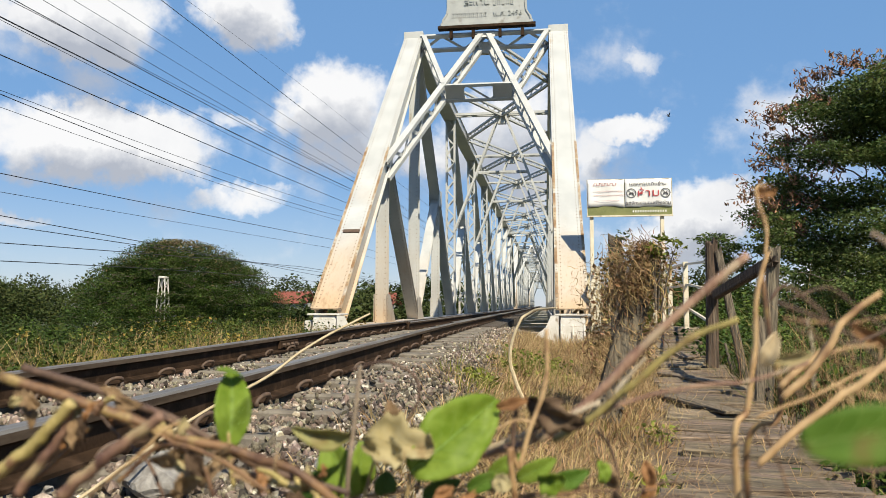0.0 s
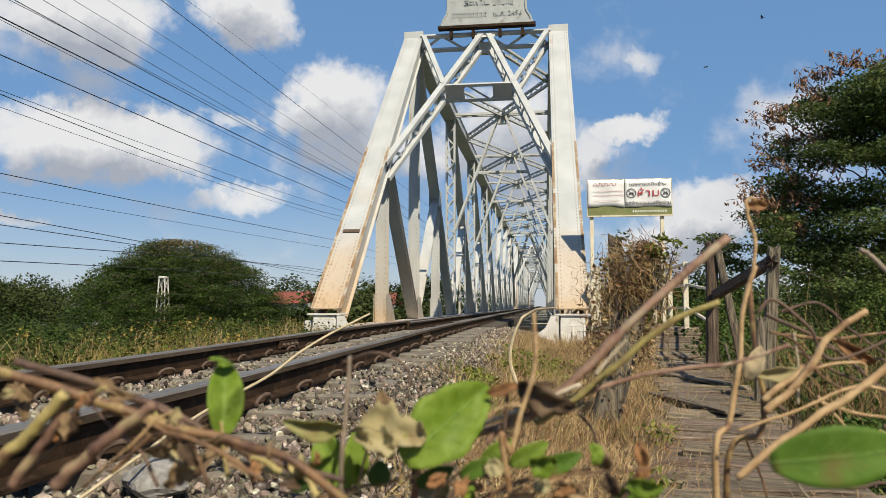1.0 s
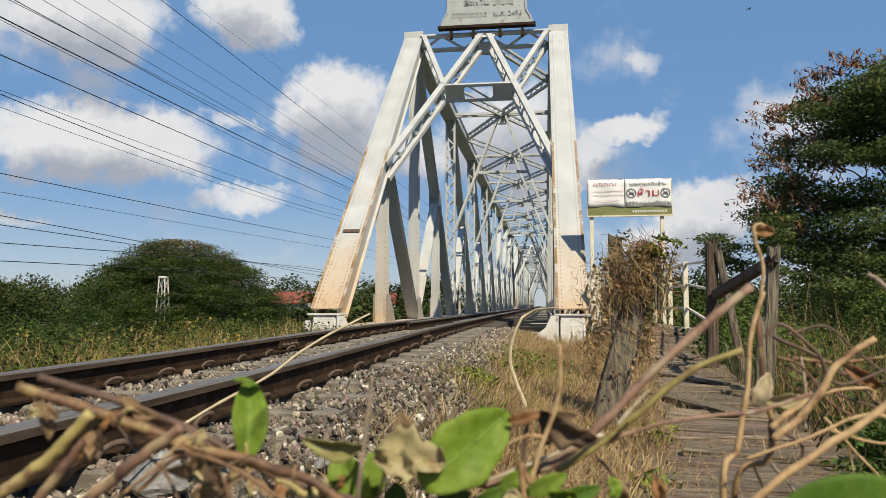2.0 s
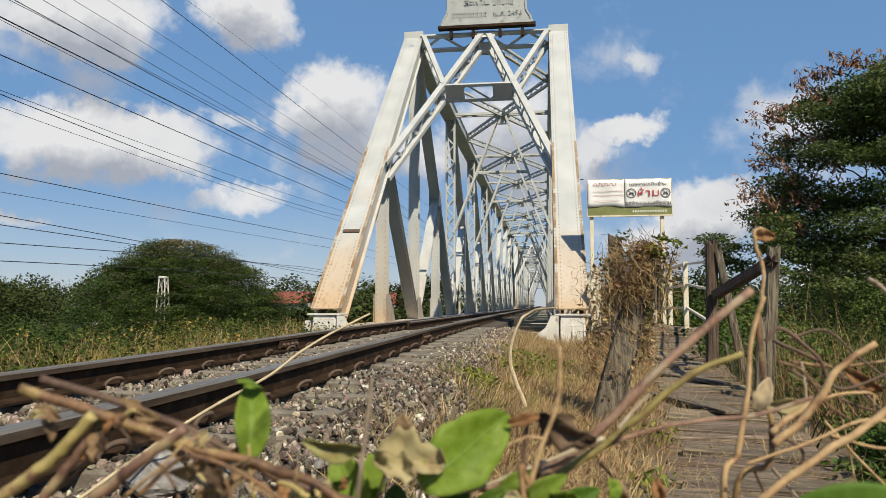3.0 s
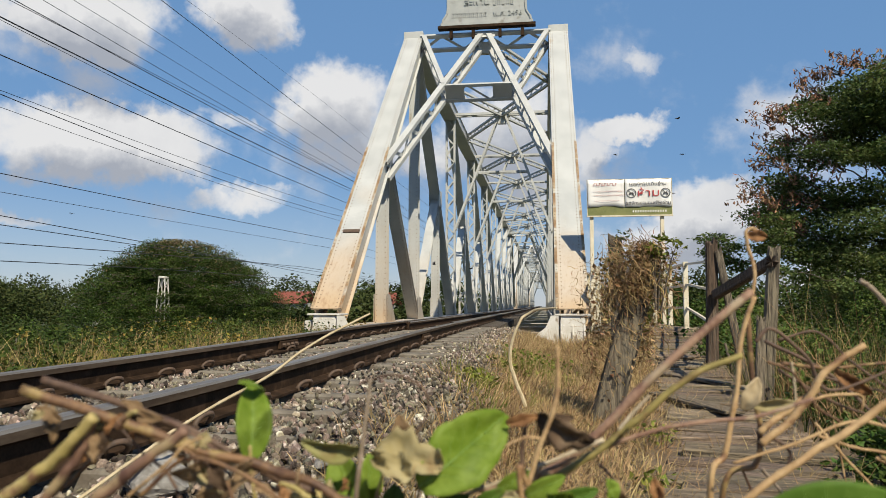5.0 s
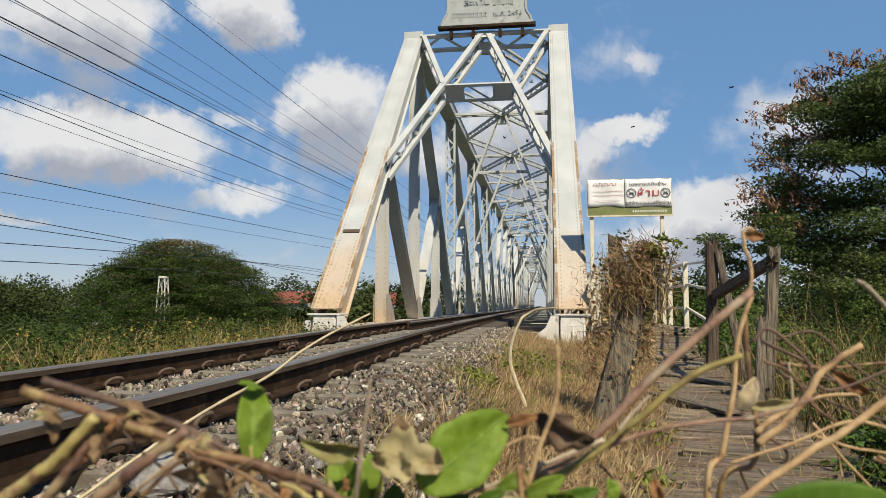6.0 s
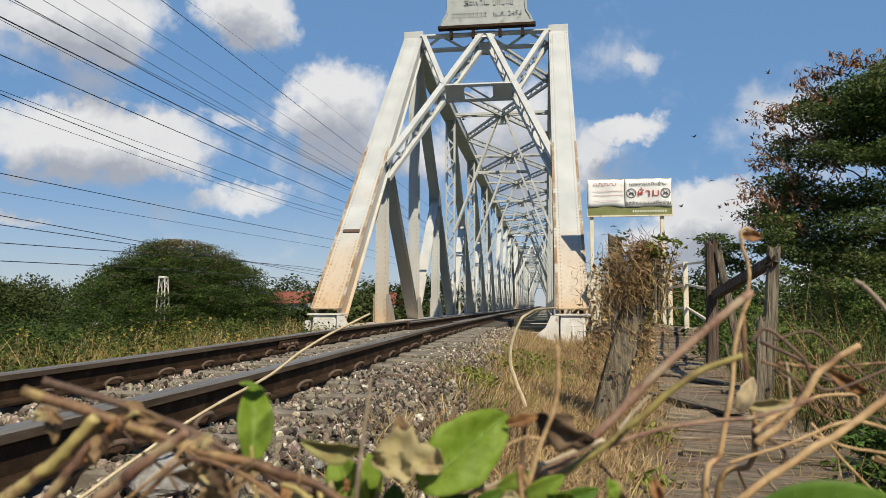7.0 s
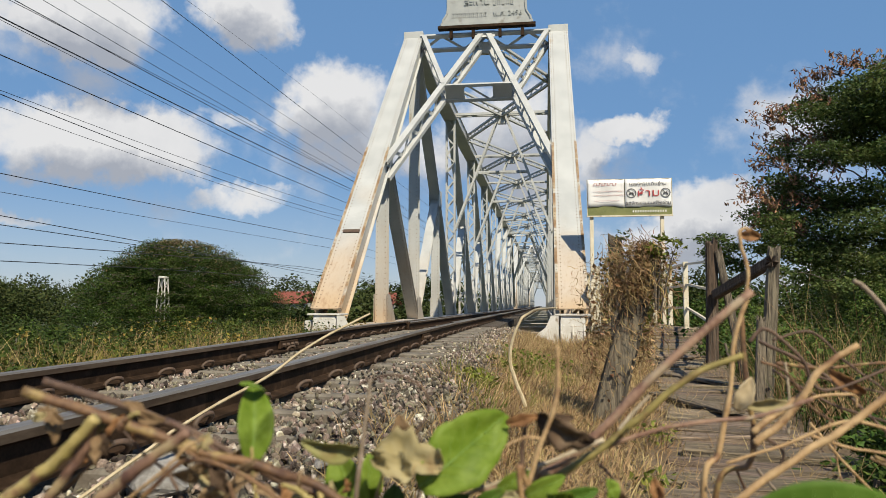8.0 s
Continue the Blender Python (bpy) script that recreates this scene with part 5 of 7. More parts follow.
def tree(name, label, base, fork, boughs, n, size, mat, seed, r=0.35, clump=0.22, droop=0.3, twigs=True):
    rng = random.Random(seed)
    t = thing(name, label, "tree", at=base)
    o = Vector(base)
    bm = bmesh.new()
    f = Vector(fork) - o
    limb(bm, [(0, 0, -0.3), f * 0.35 + Vector((0.1, 0.05, 0)), f * 0.7 + Vector((-0.08, 0, 0)), f], r, r * 0.7, 10)
    part("trunk", bm, BARK, t, smooth=True)
    bm = bmesh.new()
    joints = [(f, r * 0.42)]                          # each bough springs from the nearest one further in
    for b in sorted(boughs, key=lambda q: (Vector(q[:3]) - o - f).length):
        e = Vector(b[:3]) - o
        src, thick = min(joints[-160:] + joints[:1], key=lambda j: (j[0] - e).length + 0.35 * (j[0] - f).length)
        mid = (src + e) / 2 + Vector((rng.uniform(-0.2, 0.2), rng.uniform(-0.2, 0.2), 0.06 * (e - src).length))
        limb(bm, smooth_path([src, mid, e], 3), thick * 0.75, max(r * 0.03, thick * 0.45), 6)
        joints.append((e, max(r * 0.05, thick * 0.62)))
        for _ in range(5 if twigs else 2):
            q = e + Vector((rng.uniform(-1, 1) * b[3], rng.uniform(-1, 1) * b[4], rng.uniform(-0.6, 1) * b[5])) * 0.85
            limb(bm, [mid * 0.4 + e * 0.6, (e + q) / 2 + Vector((0, 0, 0.05)), q], r * 0.05, r * 0.015, 4)
    part("branchwork", bm, BARK, t, smooth=True)
    pts = in_boughs(boughs, n, seed, clump=clump) - np.array(base)
    leaf_mesh("crown", pts, size, mat, seed, t, droop)
    return t


# broad dome-shaped tree beyond the track
def dome_tree():
    rng = random.Random(21)
    c = Vector((-29.6, 57.0, -5.0))
    boughs = []
    for i in range(420):                              # an umbrella of flat, overlapping sprays
        a = rng.uniform(0, 2 * math.pi)
        el = math.asin(rng.uniform(0.0, 1.0))
        k = 1.0 - 0.16 * rng.random() ** 1.6
        x, y, z = math.cos(a) * math.cos(el) * 8.9 * k, math.sin(a) * math.cos(el) * 7.0 * k, math.sin(el) ** 0.95 * 10.4 * k
        r = rng.uniform(0.7, 1.5)
        boughs.append((c.x + x, c.y + y, c.z + 0.3 + z, r, r, r * 0.30))
    for i in range(40):
        r = rng.uniform(0.9, 1.5)
        x, y = rng.uniform(-5, 5), rng.uniform(-4, 3)
        boughs.append((c.x + x, c.y + y, c.z + 10.2 * math.sqrt(max(0.05, 1 - (x / 8.9) ** 2 - (y / 7.0) ** 2)) - 0.5 * rng.random(), r, r, r * 0.3))
    for i in range(70):
        r = rng.uniform(1.0, 1.5)
        boughs.append((c.x + rng.uniform(-5, 5), c.y + rng.uniform(-3, 3), c.z + rng.uniform(4.5, 8.6), r, r, r * 0.35))
    for i in range(60):                               # inner boughs that close the crown
        boughs.append((c.x + rng.uniform(-6.5, 6.5), c.y + rng.uniform(-5.5, 1), c.z + rng.uniform(2.0, 7.4), rng.uniform(1.0, 1.6), 1.2, rng.uniform(0.4, 0.6)))
    for i in range(34):
        boughs.append((c.x + rng.uniform(-8.8, 9.4), c.y - rng.uniform(2, 6), c.z + rng.uniform(0.3, 3.6), rng.uniform(1.0, 1.6), 1.2, rng.uniform(0.6, 0.9)))
    t = tree("rain_tree", "broad dark green dome-shaped tree in the field", tuple(c), (c.x, c.y, c.z + 3.2), boughs, 235000, 0.14, LEAF_DARK, 22, r=0.6, clump=0.30)
    dry = [(rng.gauss(0.3, 1.9), rng.gauss(-1.5, 1.6)) for _ in range(1500)]   # dry tips, pale so that they paint sunlight on the top of the crown
    dry += [(rng.gauss(4.6, 0.9), rng.gauss(-2.0, 1.2)) for _ in range(350)]
    pts = [(x, y, 0.45 + 10.35 * max(0.0, 1 - (x / 8.8) ** 2 - (y / 7.4) ** 2) ** 0.44 + rng.uniform(-0.25, 0.15)) for x, y in dry]
    tagged(leaf_mesh("withered_tip", pts, 0.15, SUNLIT_DRY_TIP, 23, t), "pale dry foliage that paints the sunlit top of the crown", kind="stuff")


dome_tree()


def right_tree():
    """Large spreading tree on the bank: sprays of small leaves, brown seed pods at the twig ends."""
    rng = random.Random(31)
    boughs = []
    rows = [(9.6, 6.85, 0.9), (8.8, 6.75, 0.85), (10.8, 7.0, 1.2), (8.1, 6.4, 0.75), (9.2, 6.1, 1.0), (10.2, 6.2, 1.1), (11.6, 6.4, 1.2), (7.4, 5.85, 0.65), (8.3, 5.65, 0.9),
            (9.4, 5.45, 1.0), (10.6, 5.3, 1.1), (12.0, 5.3, 1.3), (7.2, 5.0, 0.6), (8.0, 4.75, 0.7), (9.0, 4.9, 0.7), (10.4, 4.5, 0.9), (6.9, 4.05, 0.75), (7.7, 3.85, 0.9), (8.7, 3.6, 0.9)]
    rows += [(9.9, 3.4, 1.0), (11.3, 3.8, 1.3), (6.5, 3.15, 0.75), (7.4, 2.95, 0.9), (8.4, 2.7, 1.0), (9.6, 2.5, 1.1), (11.0, 2.5, 1.3), (6.1, 2.4, 0.5), (7.0, 2.15, 0.8), (8.1, 1.95, 0.9),
             (9.3, 1.75, 1.0), (10.6, 1.7, 1.2), (4.9, 2.45, 0.48), (5.3, 2.2, 0.55), (5.8, 1.7, 0.5), (7.5, 1.35, 0.7), (8.8, 1.15, 0.8), (10.0, 0.9, 0.9)]
    for x, z, r in rows:
        r *= 1.12 if 3.4 < z < 5.8 or x < 8.5 else 0.9 if z < 2.8 else 1.0
        boughs.append((x, 22.0 + rng.uniform(-1.4, 1.4), z, r * 0.9, r * 1.1, r * 0.34))
        boughs.append((x + rng.uniform(-0.2, 0.5), 22.0 + rng.uniform(-2.2, 2.2), z - 0.32, r * 0.7, r, r * 0.26))
    t = tree("spreading_tree", "large dark green spreading tree with brown seed pods", (12.4, 22.5, -4.5), (12.0, 22.5, 2.4), boughs, 105000, 0.105, LEAF_TREE, 32, r=0.30, clump=0.30)
    pods = []
    twig_bm = bmesh.new()
    for x, z, n in ((7.9, 7.15, 150), (8.5, 7.3, 150), (9.2, 7.25, 130), (9.9, 7.2, 110), (7.3, 6.55, 130), (6.9, 6.1, 110), (6.2, 5.85, 150), (6.5, 5.3, 80), (7.6, 6.0, 90), (6.2, 4.55, 120), (6.6, 4.2, 100),
                    (5.75, 3.7, 120), (6.2, 3.35, 90), (7.4, 5.3, 70), (7.9, 4.4, 60), (6.0, 3.0, 60), (7.1, 3.4, 60), (6.8, 2.7, 50)):
        root = Vector((x + 1.3 - 12.4, -0.4, z - 0.55 + 4.5))
        tip = Vector((x - 12.4, -0.9, z + 4.5))
        limb(twig_bm, [root, (root + tip) / 2 + Vector((0, 0, 0.12)), tip], 0.03, 0.012, 5)
        for _ in range(9):
            e = tip + Vector((rng.gauss(-0.1, 0.34), rng.gauss(0, 0.3), rng.gauss(0.05, 0.2)))
            m = (root * 0.35 + tip * 0.65)
            limb(twig_bm, [m, (m + e) / 2 + Vector((0, 0, 0.05)), e], 0.012, 0.005, 4)
            for _ in range(n // 9):
                k = rng.uniform(0.55, 1.05)
                p = m + (e - m) * k
                pods.append((p.x + rng.gauss(0, 0.05), p.y + rng.gauss(0, 0.05), p.z - 0.07 + rng.gauss(0, 0.05)))
    part("podded_twig", twig_bm, BARK, t)
    tagged(leaf_mesh("seed_pod", pods, 0.16, POD, 33, t, droop=1.2, long=3.0), "dry brown hanging seed pods", kind="stuff")


right_tree()


def bush(label, at, boughs, n, size, mat, seed, r=0.05, clump=0.25):
    b = [(at[0] + x, at[1] + y, at[2] + z, rx, ry, rz) for x, y, z, rx, ry, rz in boughs]
    t = thing("bush", label, "bush", "bushes on the bank", at)
    bm = bmesh.new()
    for x, y, z, rx, ry, rz in boughs:
        limb(bm, [(x * 0.2, y * 0.2, -0.2), (x * 0.7, y * 0.7, z * 0.5), (x, y, z)], r, r * 0.3, 5)
    part("stem", bm, BARK, t, smooth=True)
    leaf_mesh("foliage", in_boughs(b, n, seed, clump=clump) - np.array(at), size, mat, seed, t)
    return t


def hedge(seed, n, xr, yr, zr, r):
    rng = random.Random(seed)
    return [(rng.uniform(*xr), rng.uniform(*yr), rng.uniform(*zr), rng.uniform(0.7, 1.2) * r, rng.uniform(0.7, 1.2) * r, rng.uniform(0.5, 0.8) * r) for _ in range(n)]


bush("tangled green bush on the bank below the footpath", (4.6, 12.5, -2.1), hedge(1, 16, (-1.6, 2.2), (-2, 2), (0.4, 2.2), 0.8), 20000, 0.06, LEAF_MID, 41)
bush("green bush on the bank below the footpath", (7.2, 14.5, -3.0), hedge(2, 18, (-2.0, 3.0), (-2, 2), (0.5, 3.4), 1.0), 20000, 0.07, LEAF_MID, 42)
bush("dark leafy creeper beside the footpath", (1.62, 4.0, -0.98), hedge(3, 26, (-0.20, 0.7), (-0.5, 0.6), (0.40, 0.86), 0.18), 9000, 0.044, LEAF_MID, 43)
bush("brown and green scrub beside the footpath", (2.7, 6.8, -1.1), hedge(4, 14, (-0.6, 1.6), (-1.2, 1.2), (0.2, 1.25), 0.42), 4500, 0.06, LEAF_MID, 44)
bush("green scrub below the old railing", (2.5, 9.3, -1.0), hedge(5, 12, (-0.4, 1.5), (-1, 1.4), (0.2, 1.1), 0.45), 4500, 0.065, LEAF_DARK, 45)
bush("bush behind the sign posts", (3.3, 17.5, -3.2), hedge(6, 14, (-2, 2.5), (-1, 2), (1.2, 3.6), 0.9), 7000, 0.10, LEAF_MID, 46)
bush("light green scrub on the bank below the footpath", (4.1, 10.6, -1.6), hedge(14, 18, (-1.0, 1.4), (-1.2, 1.2), (0.3, 1.55), 0.42), 20000, 0.045, LEAF_LIGHT, 54)
bush("dark trees behind the bank", (11.0, 31.0, -5.0), hedge(15, 48, (-8, 9), (-2, 3), (0.6, 6.6), 1.35), 52000, 0.15, LEAF_DARK, 55)
bush("leafy creeper on the old post", (0.73, 7.55, 0.7), hedge(7, 7, (-0.17, 0.2), (-0.15, 0.05), (0.1, 0.5), 0.10), 170, 0.045, LEAF_DARK, 47, r=0.008)
bush("bright green creeper on top of the leaning post", (0.70, 4.86, 0.67), hedge(8, 6, (-0.04, 0.12), (-0.12, 0.0), (0.14, 0.26), 0.06), 260, 0.034, GREEN_GRASS, 48, r=0.006)
bush("scrub at the foot of the embankment", (-9.5, 17.0, -3.0), hedge(9, 30, (-5, 4), (-6, 5), (0.2, 2.1), 1.0), 36000, 0.08, LEAF_DARK, 49)
bush("scrub at the foot of the embankment", (-15.0, 24.0, -5.0), hedge(10, 30, (-9, 8), (-6, 6), (0.4, 3.9), 1.3), 34000, 0.09, LEAF_DARK, 50)
bush("dark green thicket beside the track", (-11.0, 14.0, -3.2), hedge(12, 44, (-7.5, 1.0), (-3, 4), (0.4, 3.2), 0.8), 52000, 0.062, LEAF_DARK, 52)
bush("dark green thicket in the field", (-26.0, 33.0, -5.0), hedge(13, 46, (-13, 6), (-4, 5), (0.4, 4.6), 1.3), 60000, 0.11, LEAF_DARK, 53)
bush("dense scrub under the bridge approach", (-8.0, 30.0, -5.0), hedge(11, 24, (-6, 4), (-5, 6), (0.4, 4.2), 1.2), 24000, 0.11, LEAF_MID, 51)


# dry creeper over the leaning post


def dry_creeper():
    rng = random.Random(61)
    vs, fs, slots = [], [], []

    def strand(pts, r):
        b = len(vs)
        for i, p in enumerate(pts):
            for k in range(3):
                a = k * 2.094 + 0.5
                vs.append((p[0] + r * math.cos(a), p[1] - r * math.sin(a), p[2] + r * 0.5 * math.sin(a * 2)))
        for i in range(len(pts) - 1):
            for k in range(3):
                fs.append((b + i * 3 + k, b + i * 3 + (k + 1) % 3, b + (i + 1) * 3 + (k + 1) % 3, b + (i + 1) * 3 + k))

    def spot():
        """A place on the post's skin: thick on the head, a skirt down one side, a little on the other."""
        k = rng.random()
        if k < 0.42:
            v, dx, y = rng.uniform(0.70, 1.0), rng.gauss(-0.055, 0.055), 4.87 + rng.gauss(0, 0.05)
        elif k < 0.80:
            v, y = 0.12 + 0.83 * rng.random() ** 0.55, 4.95 + rng.gauss(0, 0.06)
            dx = -0.135 - abs(rng.gauss(0, 0.06)) * (0.4 + 1.3 * v)
        elif k < 0.95:
            v, dx, y = rng.uniform(0.30, 0.95), 0.115 + abs(rng.gauss(0, 0.035)), 4.95 + rng.gauss(0, 0.06)
        else:
            v, dx, y = rng.uniform(0.0, 0.7), rng.uniform(-0.1, 0.1), 4.855
        return Vector((0.37 + 0.315 * v + dx, y, -0.23 + 1.14 * v))

    for i in range(1500):
        p = spot()
        d = Vector((rng.gauss(0, 1), rng.gauss(0, 0.5), rng.gauss(-0.3, 0.9))).normalized()
        step = rng.uniform(0.012, 0.034)
        pts = [tuple(p)]
        for k in range(7):
            d = (d + Vector((rng.gauss(0, 0.5), rng.gauss(0, 0.3), rng.gauss(-0.1, 0.5)))).normalized()
            p = p + d * step
            pts.append(tuple(p))
        strand(pts, rng.uniform(0.0009, 0.0024))
        slots += [1 if i % 5 < 2 else 0] * (len(fs) - len(slots))
    ob = from_arrays("dry_creeper", vs, fs, [CREEPER, STRAW], slots=slots)
    leaf_mesh("withered_leaf", [tuple(spot() + Vector((rng.gauss(0, 0.02), rng.gauss(-0.02, 0.02), 0))) for _ in range(900)], 0.036, CREEPER, 62, ob)
    fresh = [(0.56 + 0.22 * v + 0.06 + rng.gauss(0, 0.025), 4.92 + rng.gauss(0, 0.04), 0.35 + 0.5 * v + rng.gauss(0, 0.03)) for v in [rng.random() for _ in range(130)]]
    leaf_mesh("green_leaf", fresh, 0.032, YELLOW_GRASS, 63, ob)
    return tagged(ob, "tangle of dry brown creeper hanging on the leaning post", "creeper", kind="stuff")


dry_creeper()


def weeds():
    """Low broad-leaved weeds on the shoulder beyond the track."""
    nr = np.random.RandomState(91)
    C = []
    for i in range(900):
        x, y = nr.uniform(-7.5, -3.9), nr.uniform(2.5, 17)
        h = nr.uniform(0.08, 0.34) * (1 + 0.5 * max(0, -5 - x))
        n = 26
        C.append(np.array([x, y, ground_z(x, y)]) + np.stack([nr.normal(0, 0.11, n), nr.normal(0, 0.11, n), nr.uniform(0.0, 1, n) * h], 1))
    ob = leaf_mesh("weeds", np.concatenate(C), 0.058, WEED, 92)
    tagged(ob, "low dark green and yellowing weeds beyond the track", "weeds", kind="stuff")


def verge_weeds():
    nr = np.random.RandomState(95)
    C = []
    for cx, cy, n, w, h in ((-0.12, 7.1, 230, 0.13, 0.20), (0.10, 7.3, 150, 0.10, 0.24), (-0.30, 6.3, 160, 0.10, 0.10), (-0.42, 4.9, 150, 0.08, 0.10), (0.62, 4.3, 60, 0.05, 0.10), (0.45, 3.2, 50, 0.05, 0.08)):
        x, y = nr.normal(cx, w, n), nr.normal(cy, w * 1.6, n)
        C.append(np.stack([x, y, np.array([top_z(a, b) for a, b in zip(x, y)]) + nr.uniform(0.01, 1, n) * h], 1))
    ob = leaf_mesh("verge_weeds", np.concatenate(C), 0.04, GREEN_GRASS, 96)
    tagged(ob, "yellow-green leafy weeds in the dry grass of the verge", "weeds", kind="stuff")


verge_weeds()
WEED = material("weed_leaf", (0.035, 0.066, 0.012), (0.11, 0.14, 0.028), scale=1.6, rough=0.6, bump=0, island=0.5, third=(0.40, 0.31, 0.07), third_at=(0.54, 0.62), third_scale=0.7, transl=0.25)
weeds()


# ---- far woods and houses ----
def far_woods():
    nr = np.random.RandomState(71)
    C = []
    for i in range(330):
        y = nr.uniform(110, 330)
        x = y * nr.uniform(-0.95, 0.6)
        if -15 < x < 14 and y < 330:
            continue
        h, w = nr.uniform(8.5, 12.5), nr.uniform(4.0, 7.0)
        n = int(900 * 130 / y) + 110
        d = nr.normal(size=(n, 3))
        d /= np.linalg.norm(d, axis=1)[:, None]
        C.append(np.array([x, y, -5 + h * 0.55]) + d * np.array([w, w, h * 0.5]) * nr.uniform(0.6, 1.0, (n, 1)))
    for i in range(60):                               # low scrub in the middle distance
        x, y = nr.uniform(-75, -13), nr.uniform(36, 100)
        h, w = nr.uniform(2, 4.2), nr.uniform(2, 4)
        d = nr.normal(size=(600, 3))
        d /= np.linalg.norm(d, axis=1)[:, None]
        C.append(np.array([x, y, -5 + h * 0.4]) + d * np.array([w, w, h * 0.6]) * nr.uniform(0.5, 1.0, (600, 1)))
    for i in range(56):                               # trees and hedges in front of the houses
        x, y = nr.uniform(-50, -16), nr.uniform(88, 114)
        h, w = nr.uniform(4.8, 5.9), nr.uniform(2, 3.5)
        d = nr.normal(size=(1000, 3))
        d /= np.linalg.norm(d, axis=1)[:, None]
        C.append(np.array([x, y, -5 + h * 0.45]) + d * np.array([w, w, h * 0.55]) * nr.uniform(0.5, 1.0, (1000, 1)))
    ob = leaf_mesh("far_woods", np.concatenate(C), 0.66, LEAF_FAR, 72)
    tagged(ob, "hazy green woods along the horizon", "woods", kind="stuff")


far_woods()


def house(at, w, d, h, label, roof_mat=ROOF_RED):
    t = thing("house", label, "house", "far houses", at)
    bm = bmesh.new()
    box(bm, (-w / 2, -d / 2, 0), (w / 2, d / 2, h))
    wall = part("wall", bm, WALL_PALE, t)
    bm = bmesh.new()
    plate(bm, [(-w / 2 - 0.5, -d / 2 - 0.6, h - 0.1), (w / 2 + 0.5, -d / 2 - 0.6, h - 0.1), (w / 2 + 0.2, 0, h + 1.9), (-w / 2 - 0.2, 0, h + 1.9)], (0, -0.3, 1), 0.12)
    plate(bm, [(-w / 2 - 0.5, d / 2 + 0.6, h - 0.1), (-w / 2 - 0.2, 0, h + 1.9), (w / 2 + 0.2, 0, h + 1.9), (w / 2 + 0.5, d / 2 + 0.6, h - 0.1)], (0, 0.3, 1), 0.12)
    part("roof", bm, roof_mat, t)
    for x in (-w * 0.3, 0, w * 0.3):
        bm = bmesh.new()
        box(bm, (x - 0.5, -d / 2 - 0.03, h * 0.35), (x + 0.5, -d / 2 + 0.02, h * 0.8))
        part("window", bm, SIGN_BLACK, t)


house((-43.3, 124.0, -5.0), 6.0, 5, 5.9, "pale house with a red tiled roof among trees")
house((-25.2, 120.0, -5.0), 1.6, 5, 5.6, "small house with a red roof behind the bridge")
house((-71.5, 109.0, -5.0), 1.9, 3, 3.4, "low pale shed in the fields", WALL_PALE)


def lattice_mast(at, h, foot, head):
    """A slender pale mast: four legs drawn together, cross-braced, with a small platform on top."""
    t = thing("lattice_mast", "slender white lattice mast in front of the dome-shaped tree", "mast", at=at)

    def corner(k, v):
        w = (foot + (head - foot) * v) / 2
        return Vector((w * (-1, 1, 1, -1)[k], w * (-1, -1, 1, 1)[k], h * v))

    for k in range(4):
        bm = bmesh.new()
        bar(bm, corner(k, 0), corner(k, 1), 0.07, 0.07, up=(0, 1, 0))
        part("leg", bm, WHITE, t)
        for i in range(9):
            bm = bmesh.new()
            bar(bm, corner(k, i / 9), corner((k + 1) % 4, (i + 1) / 9), 0.03, 0.03, up=(0, 1, 0.1))
            part("brace", bm, WHITE, t)
    bm = bmesh.new()
    box(bm, (-head * 0.6, -head * 0.6, h), (head * 0.6, head * 0.6, h + 0.16), 0.03)
    part("platform", bm, WHITE, t)


lattice_mast((-28.1, 51.7, -5.0), 7.5, 1.1, 0.45)


# ---- plants close to the camera ----
def bark_skin(name, a, b, c=None):
    a, b = [v * 1.12 for v in a], [v * 1.12 for v in b]
    return material(name, a, b, scale=40, rough=0.65, bump=0.5, grain=260, stretch=(1, 1, 1), third=c, third_at=(0.54, 0.66), third_scale=55, depth=0.002)


STEM_BROWN = bark_skin("brown_stem", (0.085, 0.040, 0.022), (0.25, 0.135, 0.06), (0.38, 0.27, 0.10))
STEM_DARK = bark_skin("dark_stem", (0.075, 0.042, 0.028), (0.16, 0.095, 0.06))
STEM_YELLOW = bark_skin("yellow_green_stem", (0.34, 0.27, 0.085), (0.48, 0.38, 0.15), (0.24, 0.13, 0.07))
STEM_PURPLE = bark_skin("purple_brown_stem", (0.12, 0.06, 0.043), (0.27, 0.155, 0.10), (0.38, 0.28, 0.15))
STEM_PINK = bark_skin("reddish_brown_stem", (0.19, 0.09, 0.06), (0.38, 0.235, 0.155), (0.50, 0.38, 0.25))
STEM_OLIVE = bark_skin("olive_stem", (0.21, 0.17, 0.05), (0.36, 0.29, 0.09), (0.27, 0.15, 0.07))
STEM_TAN = bark_skin("tan_dry_stem", (0.42, 0.255, 0.115), (0.60, 0.41, 0.21), (0.27, 0.14, 0.065))
STEM_PALE = bark_skin("pale_stem", (0.45, 0.36, 0.24), (0.60, 0.50, 0.36))
STEM_TAUPE = bark_skin("taupe_stem", (0.21, 0.155, 0.11), (0.34, 0.265, 0.19))


def leaf_skin(name, a, b, c=None, transl=0.35, rough=0.5):
    a, b = [v * 1.12 for v in a], [v * 1.12 for v in b]
    return material(name, a, b, scale=22, rough=rough, bump=0.4, grain=150, third=c, third_at=(0.56, 0.70), third_scale=35, transl=transl, depth=0.0015)


